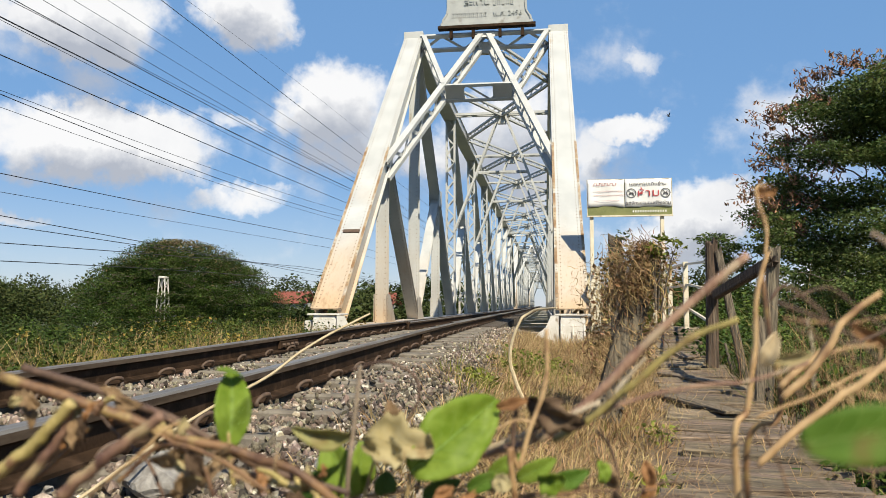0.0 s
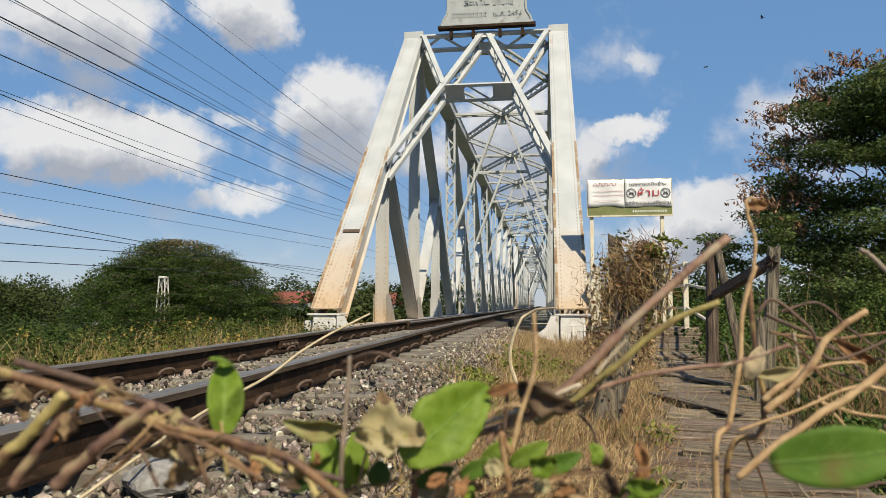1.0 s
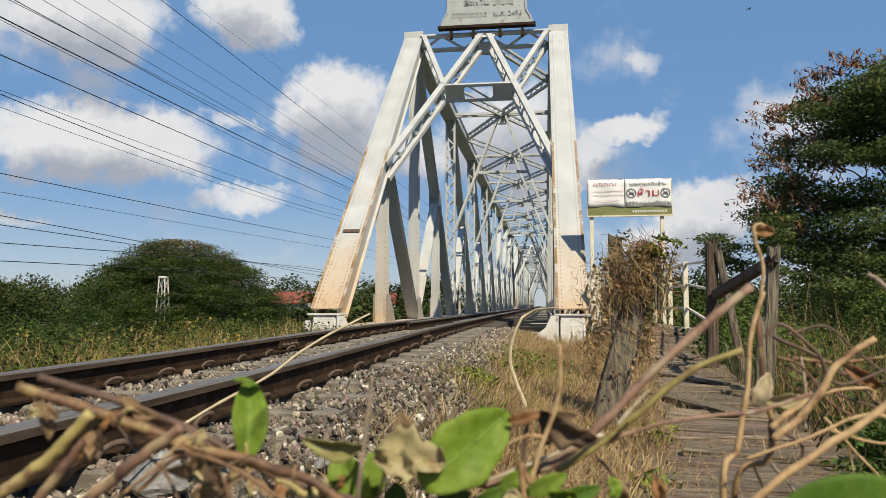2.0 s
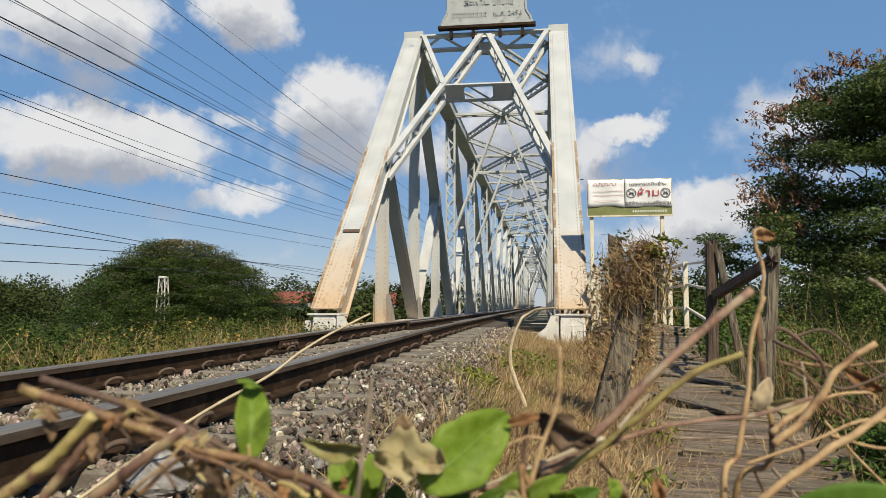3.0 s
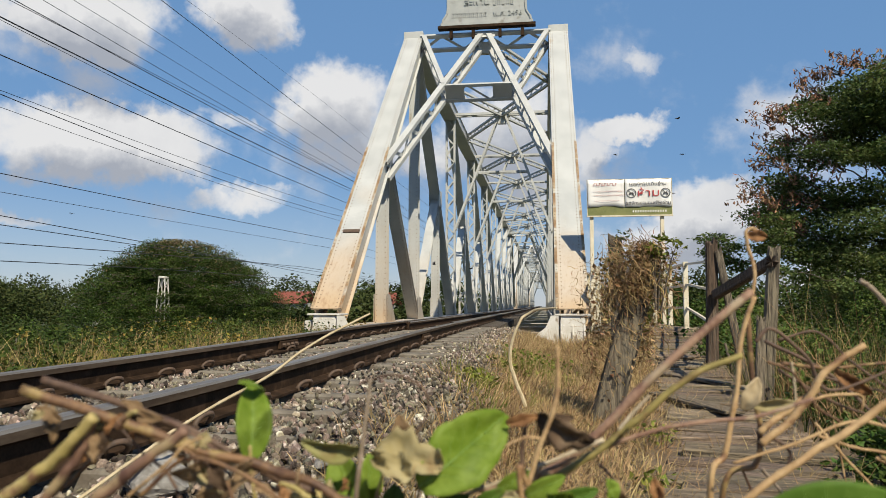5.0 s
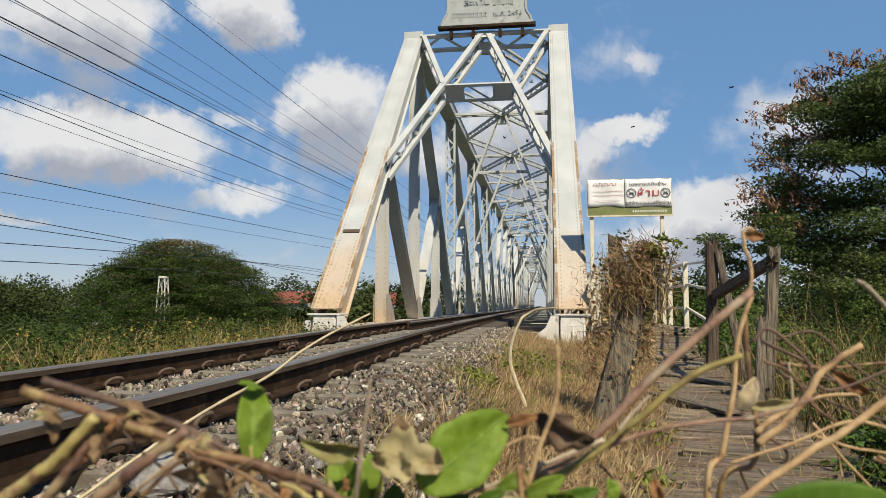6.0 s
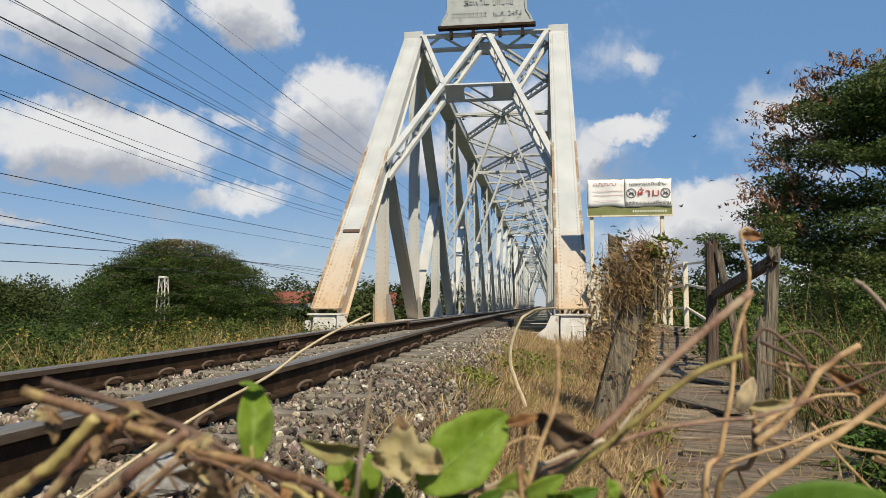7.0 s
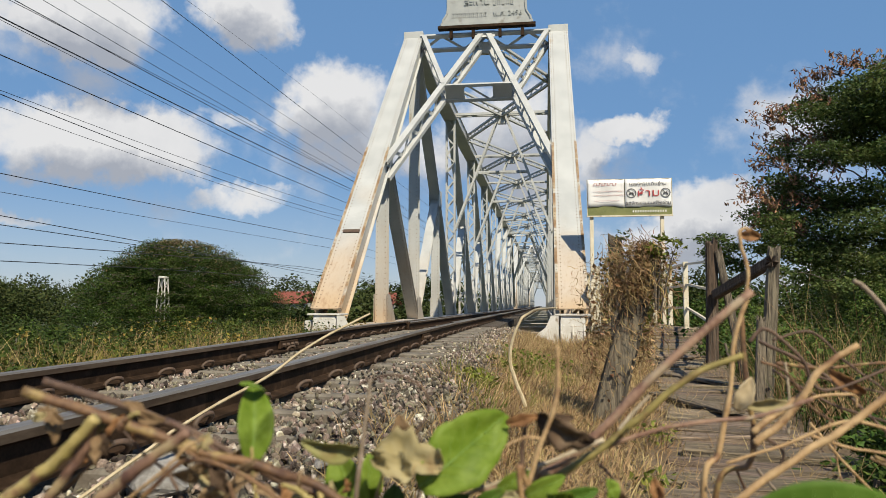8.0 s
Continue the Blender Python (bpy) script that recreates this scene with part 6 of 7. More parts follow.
LEAF_GREEN = leaf_skin("fresh_green_leaf", (0.165, 0.265, 0.022), (0.31, 0.43, 0.07), (0.12, 0.185, 0.018))
VEIN = leaf_skin("pale_vein", (0.26, 0.42, 0.09), (0.34, 0.50, 0.14), transl=0.3)
LEAF_MIDGREEN = leaf_skin("green_leaf", (0.10, 0.20, 0.025), (0.16, 0.28, 0.045), (0.24, 0.20, 0.06))
# darker copy of the leaf green with the lower leaves' shade coloured in
LEAF_SHADE = leaf_skin("shaded_green_leaf", (0.04, 0.085, 0.018), (0.07, 0.13, 0.03), transl=0.15)
LEAF_PALE = leaf_skin("pale_yellow_leaf", (0.36, 0.35, 0.12), (0.48, 0.44, 0.20), (0.36, 0.25, 0.11))
LEAF_TAN = leaf_skin("tan_dry_leaf", (0.38, 0.315, 0.15), (0.50, 0.43, 0.24), (0.30, 0.19, 0.085), 0.2, 0.7)
LEAF_DRY = leaf_skin("brown_dry_leaf", (0.24, 0.155, 0.085), (0.40, 0.28, 0.16), (0.15, 0.09, 0.05), 0.15, 0.75)
LEAF_PALEDRY = leaf_skin("bleached_dry_leaf", (0.55, 0.43, 0.26), (0.66, 0.55, 0.37), None, 0.25, 0.7)
LEAF_RUSSET = leaf_skin("russet_dry_leaf", (0.30, 0.145, 0.06), (0.42, 0.23, 0.11), (0.17, 0.08, 0.04), 0.2, 0.7)
LEAF_DARKDRY = leaf_skin("dark_shrivelled_leaf", (0.055, 0.036, 0.024), (0.13, 0.085, 0.055), (0.24, 0.17, 0.11), 0.05, 0.8)


def tube(pts, r0, r1, sides=10, wobble=0.0, knots=0, seed=0.0):
    vs, fs = [], []
    n = len(pts)
    knot_at = [(k + 0.7) / (knots + 0.6) for k in range(knots)]
    for i, p in enumerate(pts):
        d, s, u = axes_of(pts[max(0, i - 1)], pts[min(n - 1, i + 1)], (0.1, 1, 0.05))
        v = i / (n - 1)
        r = r0 + (r1 - r0) * v
        for k in knot_at:
            r *= 1 + 0.3 * math.exp(-((v - k) / 0.014) ** 2)
        q = p + (s * noise.noise((v * 9, seed, 1)) + u * noise.noise((v * 9, seed, 5))) * r * wobble
        for k in range(sides):
            a = 2 * math.pi * k / sides
            rr = r * (1 + 0.16 * noise.noise((math.cos(a) * 1.5, math.sin(a) * 1.5 + seed, v * 14)) + 0.10 * noise.noise((math.cos(a) * 3, math.sin(a) * 3, v * 46 + seed)))
            vs.append(tuple(q + (s * math.cos(a) + u * math.sin(a)) * rr))
    for i in range(n - 1):
        for k in range(sides):
            fs.append((i * sides + k, i * sides + (k + 1) % sides, (i + 1) * sides + (k + 1) % sides, (i + 1) * sides + k))
    fs.append(tuple(range(sides))[::-1])
    fs.append(tuple((n - 1) * sides + k for k in range(sides)))
    return vs, fs


def stem(name, parent, pts, r0, r1, mat, knots=0):
    seed = sum(pts[-1]) * 31 + r0 * 1000
    vs, fs = tube(smooth_path(pts, 14), r0, r1, wobble=0.4, knots=knots, seed=seed)
    return from_arrays(name, vs, fs, mat, parent, True)


def leaf(name, parent, base, tip, width, mat, fold, curl, roll, wave=0.0, label=""):
    """A blade with a pointed tip, folded along its midrib, curled and rolled about its length."""
    base, tip = Vector(base), Vector(tip)
    d = tip - base
    L = d.length
    d.normalize()
    view = (base + tip) / 2 + parent.location - Vector((0, 0, 0.5))
    nrm = -(view - d * view.dot(d)).normalized()
    nrm = Matrix.Rotation(radians(roll), 3, d) @ nrm
    s = d.cross(nrm)
    seed = base.x * 91 + tip.z * 57
    nu, nv = 15, 9
    vs, fs = [], []
    for i in range(nu):
        u = i / (nu - 1)
        half = width / 2 * (math.sin(math.pi * min(1, u * 0.96 + 0.03)) ** 0.62) * (1.12 - 0.35 * u)
        half *= 1 + wave * 0.9 * noise.noise((u * 6, seed, 0.3))
        for j in range(nv):
            v = (j / (nv - 1)) * 2 - 1
            h = -abs(v) * half * -fold + L * curl * (-(u - 0.45) ** 2 + 0.05)
            h += 0.025 * L * math.sin(u * 22 + abs(v) * 2.5) * abs(v) * 0.25
            h += wave * width * (0.5 * noise.noise((u * 3.1, v * 1.6, seed)) + 0.30 * abs(noise.noise((u * 7.0, v * 3.5, seed + 3))))
            p = base + d * (u * L) + s * (v * half * (1 - 0.3 * fold)) + nrm * h + d * (abs(v) * half * 0.10)
            vs.append(tuple(p))
    for i in range(nu - 1):
        for j in range(nv - 1):
            q = i * nv + j
            fs.append((q, q + 1, q + nv + 1, q + nv))
    ob = from_arrays(name, vs, fs, mat, parent, True)
    sol = ob.modifiers.new("thick", "SOLIDIFY")
    sol.thickness = 0.0005
    mid = [Vector(vs[i * nv + nv // 2]) + nrm * 0.0004 for i in range(nu)]
    mv, mf = tube(mid, width * 0.014, width * 0.006, 5)
    for i in range(2, nu - 3, 2) if mat in (LEAF_GREEN, LEAF_MIDGREEN) else ():   # side veins run forward from the midrib
        for sg in (-1, 1):
            row = [mid[i]] + [Vector(vs[min(nu - 1, i + k // 2 + 1) * nv + nv // 2 + sg * k]) + nrm * 0.0001 for k in range(1, nv // 2)]
            sv, sf = tube(row, width * 0.0035, width * 0.002, 4)
            off = len(mv)
            mv += sv
            mf += [tuple(q + off for q in f) for f in sf]
    from_arrays("vein", mv, mf, VEIN if mat in (LEAF_GREEN, LEAF_MIDGREEN) else mat, ob, True)
    return tagged(ob, label)


def stalk(pts, r):
    vs, fs = tube(smooth_path(pts, 8), r, r * 0.5, 6, 0.6, 0, pts[0][0])
    ob = from_arrays("straw_stalk", vs, fs, STRAW_STEM)
    return tagged(ob, "long pale dry grass stalk arching over the ballast", "stalk", "dry stalks")


STRAW_STEM = bark_skin("straw", (0.52, 0.41, 0.24), (0.66, 0.55, 0.36))


vine_left = thing("creeper", "brown creeper stems with one green leaf", "creeper", "creepers in front of the track", (-0.226, 0.450, 0.411))
stem("stem", vine_left, [(0.330, 0.120, -0.461), (0.235, 0.060, -0.190), (0.114, 0.000, -0.040), (0.056, 0.000, -0.013), (0.005, -0.010, 0.002), (-0.038, -0.020, 0.019), (-0.092, -0.030, 0.037)], 0.0026, 0.0035, STEM_BROWN, 3)
stem("stem", vine_left, [(0.116, 0.020, -0.039), (0.056, 0.020, -0.024), (-0.002, 0.020, 0.004), (-0.063, 0.020, 0.024), (-0.114, 0.020, 0.038)], 0.0021, 0.0030, STEM_DARK, 2)
stem("twig", vine_left, [(-0.112, -0.030, -0.034), (-0.072, -0.030, -0.007), (-0.043, -0.030, 0.022)], 0.0040, 0.0035, STEM_YELLOW, 2)
stem("twig", vine_left, [(-0.081, -0.025, -0.035), (-0.057, -0.025, -0.004), (-0.046, -0.025, 0.020)], 0.0033, 0.0028, STEM_PURPLE, 0)
stem("twig", vine_left, [(-0.035, -0.050, -0.028), (-0.005, -0.050, -0.004), (0.026, -0.050, 0.018)], 0.0040, 0.0030, STEM_PURPLE, 1)
stem("twig", vine_left, [(-0.017, 0.010, 0.003), (0.014, 0.010, -0.007), (0.045, 0.010, -0.024), (0.086, 0.010, -0.036)], 0.0019, 0.0016, STEM_YELLOW, 0)
stem("twig", vine_left, [(-0.018, -0.020, -0.027), (0.010, -0.020, -0.004), (0.043, -0.020, -0.010), (0.078, -0.020, -0.030)], 0.0016, 0.0012, STEM_BROWN, 0)
stem("petiole", vine_left, [(0.047, 0.000, -0.033), (0.044, 0.000, -0.013), (0.043, 0.000, 0.001)], 0.0014, 0.0009, STEM_YELLOW, 0)
stem("twig", vine_left, [(-0.009, 0.030, -0.010), (-0.002, 0.030, -0.028), (0.001, 0.030, -0.046)], 0.0021, 0.0019, STEM_DARK, 0)
leaf("leaf", vine_left, (0.044, 0.000, -0.009), (0.036, 0.020, 0.039), 0.0280, LEAF_GREEN, 0.50, 0.35, 12, 0.00, "")
leaf("leaf", vine_left, (0.044, 0.020, 0.034), (0.035, 0.000, 0.041), 0.0089, LEAF_GREEN, 0.20, 0.20, 70, 0.00, "")
leaf("leaf", vine_left, (-0.011, 0.000, -0.021), (0.038, 0.000, -0.004), 0.0158, LEAF_DRY, 0.30, 0.60, 40, 0.30, "crumpled dry brown leaf")
leaf("leaf", vine_left, (0.023, 0.000, -0.034), (0.052, 0.000, -0.007), 0.0124, LEAF_DRY, 0.30, 0.60, -40, 0.30, "crumpled dry brown leaf")
leaf("leaf", vine_left, (-0.035, 0.000, 0.019), (-0.016, 0.000, 0.016), 0.0103, LEAF_DRY, 0.30, 0.50, 20, 0.30, "crumpled dry brown leaf")
stem("twig", vine_left, [(0.001, 0.000, -0.040), (-0.011, 0.000, -0.018), (-0.030, 0.000, -0.004), (-0.044, 0.000, 0.010)], 0.0012, 0.0007, STEM_DARK, 0)
stem("twig", vine_left, [(0.041, -0.015, -0.035), (0.033, -0.015, -0.017), (0.008, -0.015, -0.000), (-0.026, -0.015, 0.009)], 0.0014, 0.0009, STEM_BROWN, 0)
stem("twig", vine_left, [(0.068, 0.010, -0.039), (0.034, 0.010, -0.020), (0.014, 0.010, -0.003), (-0.017, 0.010, 0.014)], 0.0012, 0.0007, STEM_PURPLE, 0)
stem("twig", vine_left, [(-0.096, -0.010, -0.041), (-0.070, -0.010, -0.021), (-0.044, -0.010, 0.004)], 0.0014, 0.0012, STEM_BROWN, 0)
stem("twig", vine_left, [(-0.030, -0.030, -0.033), (0.001, -0.030, -0.008), (0.015, -0.030, 0.006), (0.026, -0.030, 0.011)], 0.0012, 0.0007, STEM_TAN, 0)
leaf("leaf", vine_left, (0.005, 0.000, -0.040), (0.027, 0.000, -0.018), 0.0151, LEAF_DRY, 0.40, 0.60, 30, 0.70, "crumpled dry brown leaf")
leaf("leaf", vine_left, (0.027, 0.000, -0.027), (0.008, 0.000, -0.014), 0.0124, LEAF_TAN, 0.40, 0.60, -30, 0.70, "crumpled tan dry leaf")
leaf("leaf", vine_left, (-0.069, 0.000, -0.012), (-0.073, 0.000, -0.002), 0.0062, LEAF_RUSSET, 0.40, 0.60, 10, 0.50, "small curled dry leaf")
leaf("leaf", vine_left, (-0.025, 0.000, 0.017), (-0.045, 0.000, 0.029), 0.0082, LEAF_DRY, 0.40, 0.60, 10, 0.60, "crumpled dry brown leaf")
def stem_debris():
    """Shreds of dry leaf and broken stubs caught along the crossing stems."""
    rng = random.Random(83)
    mats = [LEAF_DRY, LEAF_RUSSET, LEAF_DRY, LEAF_DARKDRY, LEAF_TAN]
    for i in range(26):
        v = rng.random()
        p = Vector((-0.092 + 0.20 * v, -0.03 + 0.03 * v + rng.uniform(-0.012, 0.012), 0.037 - 0.072 * v + rng.uniform(-0.012, 0.004)))
        a = rng.uniform(0, 6.28)
        q = p + Vector((math.cos(a), rng.uniform(-0.4, 0.4), math.sin(a))) * rng.uniform(0.009, 0.020)
        if i % 4 == 3:
            stem("stub", vine_left, [tuple(p), tuple((p + q) / 2 + Vector((0, 0, 0.002))), tuple(q)], rng.uniform(0.0014, 0.0026), 0.0011, (STEM_BROWN, STEM_YELLOW)[i % 2])
        else:
            leaf("dry_shred", vine_left, tuple(p), tuple(q), rng.uniform(0.005, 0.011), mats[i % 5], 0.5, 0.7, rng.uniform(-60, 60), 0.8)


stem_debris()
vine_mid = thing("leafy_creeper", "leafy creeper with one broad bright green leaf", "creeper", "creepers in front of the track", (-0.078, 0.500, 0.395))
leaf("leaf", vine_mid, (-0.005, -0.010, -0.014), (0.051, 0.030, 0.029), 0.0480, LEAF_GREEN, 0.16, 0.22, 8, 0.22, "broad bright green leaf")
leaf("leaf", vine_mid, (-0.007, 0.030, -0.026), (0.044, 0.030, 0.003), 0.0267, LEAF_SHADE, 0.20, 0.30, 60, 0.00, "curled leaf coloured dark for its shaded underside")
leaf("leaf", vine_mid, (-0.051, 0.020, -0.039), (-0.071, 0.020, -0.000), 0.0363, LEAF_GREEN, 0.45, 0.30, -20, 0.00, "")
leaf("leaf", vine_mid, (-0.050, 0.030, -0.039), (-0.048, 0.030, -0.002), 0.0229, LEAF_GREEN, 0.40, 0.30, 20, 0.00, "")
leaf("leaf", vine_mid, (-0.047, 0.000, 0.006), (-0.082, -0.020, 0.013), 0.0198, LEAF_PALE, 0.60, 0.60, -30, 0.20, "pale yellowing folded leaf")
leaf("leaf", vine_mid, (-0.037, -0.010, 0.006), (0.010, -0.010, 0.002), 0.0351, LEAF_TAN, 0.35, 0.50, -15, 0.90, "crumpled tan dry leaf")
leaf("leaf", vine_mid, (-0.019, -0.012, 0.009), (-0.012, -0.012, -0.013), 0.0229, LEAF_TAN, 0.40, 0.50, 30, 0.40, "crumpled tan dry leaf")
leaf("leaf", vine_mid, (-0.020, 0.015, 0.006), (-0.024, 0.015, 0.029), 0.0168, LEAF_DRY, 0.50, 0.40, 0, 0.40, "crumpled dry brown leaf")
leaf("leaf", vine_mid, (0.050, 0.020, 0.024), (0.073, 0.020, 0.029), 0.0099, LEAF_RUSSET, 0.30, 0.40, 10, 0.30, "dry reddish brown leaf")
leaf("leaf", vine_mid, (0.071, 0.020, 0.028), (0.110, 0.020, 0.010), 0.0275, LEAF_DARKDRY, 0.60, 0.90, 20, 0.60, "shrivelled dark brown leaf")
leaf("leaf", vine_mid, (0.073, 0.030, 0.007), (0.095, 0.030, 0.029), 0.0191, LEAF_DARKDRY, 0.50, 0.80, -30, 0.60, "shrivelled dark brown leaf")
leaf("leaf", vine_mid, (0.044, 0.015, -0.021), (0.066, 0.015, -0.007), 0.0130, LEAF_GREEN, 0.30, 0.30, 15, 0.00, "")
leaf("leaf", vine_mid, (0.063, 0.015, -0.024), (0.090, 0.015, -0.010), 0.0153, LEAF_GREEN, 0.30, 0.30, 15, 0.00, "")
leaf("leaf", vine_mid, (0.082, 0.015, -0.029), (0.112, 0.015, -0.018), 0.0153, LEAF_MIDGREEN, 0.30, 0.30, 15, 0.00, "")
leaf("leaf", vine_mid, (0.029, 0.015, -0.031), (0.052, 0.015, -0.020), 0.0137, LEAF_MIDGREEN, 0.30, 0.30, 15, 0.00, "")
leaf("leaf", vine_mid, (-0.002, 0.015, -0.036), (0.025, 0.015, -0.025), 0.0153, LEAF_SHADE, 0.30, 0.30, 15, 0.00, "")
leaf("leaf", vine_mid, (-0.091, 0.015, -0.039), (-0.077, 0.015, -0.021), 0.0191, LEAF_SHADE, 0.30, 0.30, 15, 0.00, "")
leaf("leaf", vine_mid, (-0.030, 0.015, -0.037), (-0.026, 0.015, -0.019), 0.0191, LEAF_SHADE, 0.30, 0.30, 15, 0.00, "")
stem("stem", vine_mid, [(-0.151, 0.200, -0.445), (-0.091, 0.100, -0.259), (-0.051, -0.000, -0.033), (-0.047, 0.000, 0.006), (-0.043, 0.000, 0.037), (-0.041, -0.000, 0.055)], 0.0021, 0.0013, STEM_TAUPE, 0)
stem("tendril", vine_mid, [(-0.055, 0.030, 0.049), (-0.030, 0.030, 0.055), (-0.009, 0.030, 0.045), (-0.006, 0.030, 0.029), (-0.015, 0.030, 0.013)], 0.0010, 0.0008, STEM_DARK, 0)
stem("twig", vine_mid, [(0.112, 0.200, -0.675), (0.097, 0.100, -0.372), (0.062, 0.000, -0.029), (0.066, 0.000, -0.011), (0.076, 0.000, 0.019), (0.085, 0.000, 0.046), (0.086, 0.000, 0.078)], 0.0021, 0.0013, STEM_TAN, 0)
stem("twig", vine_mid, [(-0.012, 0.050, -0.043), (-0.007, 0.050, -0.023), (0.005, 0.050, 0.006)], 0.0013, 0.0010, STEM_DARK, 0)
stem("twig", vine_mid, [(0.058, 0.030, -0.035), (0.061, 0.030, 0.003), (0.064, 0.030, 0.025)], 0.0018, 0.0016, STEM_DARK, 0)
stem("twig", vine_mid, [(0.077, 0.000, 0.017), (0.064, 0.000, 0.018), (0.051, 0.000, 0.012)], 0.0010, 0.0008, STEM_TAN, 0)
stem("petiole", vine_mid, [(-0.039, 0.000, -0.033), (-0.034, 0.000, -0.016), (-0.027, -0.000, 0.007)], 0.0013, 0.0010, STEM_YELLOW, 0)
stem("petiole", vine_mid, [(-0.010, 0.000, -0.032), (-0.007, 0.000, -0.019), (-0.005, 0.000, -0.012)], 0.0013, 0.0010, STEM_YELLOW, 0)
vine_right = thing("woody_creeper", "bare woody creeper stems with a broken tip", "creeper", "creepers in front of the track", (0.033, 0.550, 0.403))
stem("stem", vine_right, [(-0.211, 0.300, -0.683), (-0.151, 0.150, -0.388), (-0.111, 0.000, -0.054), (-0.073, 0.000, -0.037), (-0.036, 0.000, -0.024), (0.000, 0.000, 0.002), (0.048, 0.000, 0.051), (0.112, 0.000, 0.107)], 0.0031, 0.0031, STEM_PINK, 4)
stem("stem", vine_right, [(-0.026, 0.015, -0.029), (0.005, 0.015, -0.009), (0.034, 0.015, 0.015), (0.074, 0.015, 0.047), (0.108, 0.015, 0.061)], 0.0029, 0.0022, STEM_OLIVE, 3)
stem("twig", vine_right, [(-0.003, 0.020, -0.014), (0.030, 0.020, 0.000), (0.067, 0.020, 0.010), (0.118, 0.020, 0.017), (0.157, 0.020, 0.030)], 0.0017, 0.0014, STEM_PINK, 0)
stem("twig", vine_right, [(-0.105, -0.010, -0.045), (-0.044, -0.010, -0.019), (0.007, -0.010, 0.003)], 0.0014, 0.0014, STEM_PALE, 0)
stem("knot", vine_right, [(-0.044, -0.005, -0.028), (-0.038, -0.005, -0.016), (-0.048, -0.005, -0.026), (-0.061, -0.005, -0.041)], 0.0022, 0.0017, STEM_PINK, 0)
stem("twig", vine_right, [(0.017, -0.010, 0.010), (0.031, -0.010, 0.026), (0.039, -0.010, 0.034)], 0.0012, 0.0010, STEM_PALE, 0)
stem("twig", vine_right, [(0.007, 0.050, -0.026), (0.018, 0.050, -0.039), (0.024, 0.050, -0.062)], 0.0012, 0.0010, STEM_DARK, 0)
vine_far_right = thing("dry_shrub", "tangle of dry tan and brown twigs", "shrub", "creepers in front of the track", (0.185, 0.700, 0.390))
stem("stem", vine_far_right, [(-0.026, 0.150, -0.670), (-0.026, 0.075, -0.392), (-0.046, 0.000, -0.073), (-0.032, 0.000, -0.021), (-0.022, 0.000, 0.024), (-0.015, 0.000, 0.080), (-0.002, 0.000, 0.118)], 0.0034, 0.0020, STEM_TAN, 2)
stem("tendril", vine_far_right, [(-0.005, 0.000, 0.110), (-0.002, 0.000, 0.141), (-0.007, 0.000, 0.164), (-0.008, 0.000, 0.176), (-0.003, 0.000, 0.180), (0.006, 0.000, 0.175)], 0.0017, 0.0014, STEM_TAN, 0)
leaf("leaf", vine_far_right, (-0.008, 0.000, 0.174), (0.011, 0.000, 0.172), 0.0128, LEAF_RUSSET, 0.50, 0.60, 0, 0.40, "small curled dry leaf")
stem("stem", vine_far_right, [(0.008, 0.220, -0.670), (-0.002, 0.120, -0.394), (-0.032, 0.020, -0.078), (-0.001, 0.020, -0.034), (0.004, 0.020, -0.003), (-0.001, 0.020, 0.033), (-0.003, 0.020, 0.100)], 0.0031, 0.0023, STEM_BROWN, 2)
stem("twig", vine_far_right, [(-0.006, -0.020, -0.009), (0.023, -0.020, 0.016), (0.051, -0.020, 0.056), (0.081, -0.020, 0.076)], 0.0034, 0.0028, STEM_TAN, 1)
stem("twig", vine_far_right, [(-0.005, -0.010, -0.001), (0.031, -0.010, 0.027), (0.045, -0.010, 0.037)], 0.0031, 0.0023, STEM_TAN, 0)
stem("twig", vine_far_right, [(-0.042, -0.060, -0.057), (0.007, -0.060, -0.018), (0.049, -0.060, 0.009), (0.092, -0.060, 0.043)], 0.0031, 0.0031, STEM_TAN, 2)
stem("twig", vine_far_right, [(-0.032, -0.030, -0.024), (0.019, -0.030, -0.006), (0.065, -0.030, 0.013), (0.104, -0.030, 0.006)], 0.0014, 0.0014, STEM_TAN, 0)
stem("twig", vine_far_right, [(0.013, 0.060, 0.075), (0.029, 0.060, 0.087), (0.060, 0.060, 0.060), (0.080, 0.060, 0.029), (0.145, 0.060, 0.053)], 0.0020, 0.0014, STEM_DARK, 0)
stem("twig", vine_far_right, [(0.046, 0.100, 0.075), (0.084, 0.100, 0.083), (0.115, 0.100, 0.054), (0.151, 0.100, 0.026)], 0.0014, 0.0011, STEM_DARK, 0)
stem("twig", vine_far_right, [(0.043, 0.050, 0.056), (0.045, 0.050, 0.025), (0.043, 0.050, -0.012)], 0.0011, 0.0011, STEM_PALE, 0)
stem("twig", vine_far_right, [(0.015, 0.030, 0.058), (0.037, 0.030, 0.048), (0.058, 0.030, 0.017), (0.077, 0.030, 0.004)], 0.0014, 0.0011, STEM_BROWN, 0)
stem("twig", vine_far_right, [(0.042, 0.040, 0.018), (0.072, 0.040, 0.026), (0.099, 0.040, 0.027), (0.101, 0.040, 0.016)], 0.0017, 0.0011, STEM_TAN, 0)
stem("twig", vine_far_right, [(0.071, 0.080, 0.043), (0.107, 0.080, 0.033), (0.153, 0.080, 0.023)], 0.0011, 0.0011, STEM_DARK, 0)
stem("twig", vine_far_right, [(0.047, 0.000, -0.004), (0.075, 0.000, -0.013), (0.116, 0.000, -0.019)], 0.0014, 0.0011, STEM_TAN, 0)
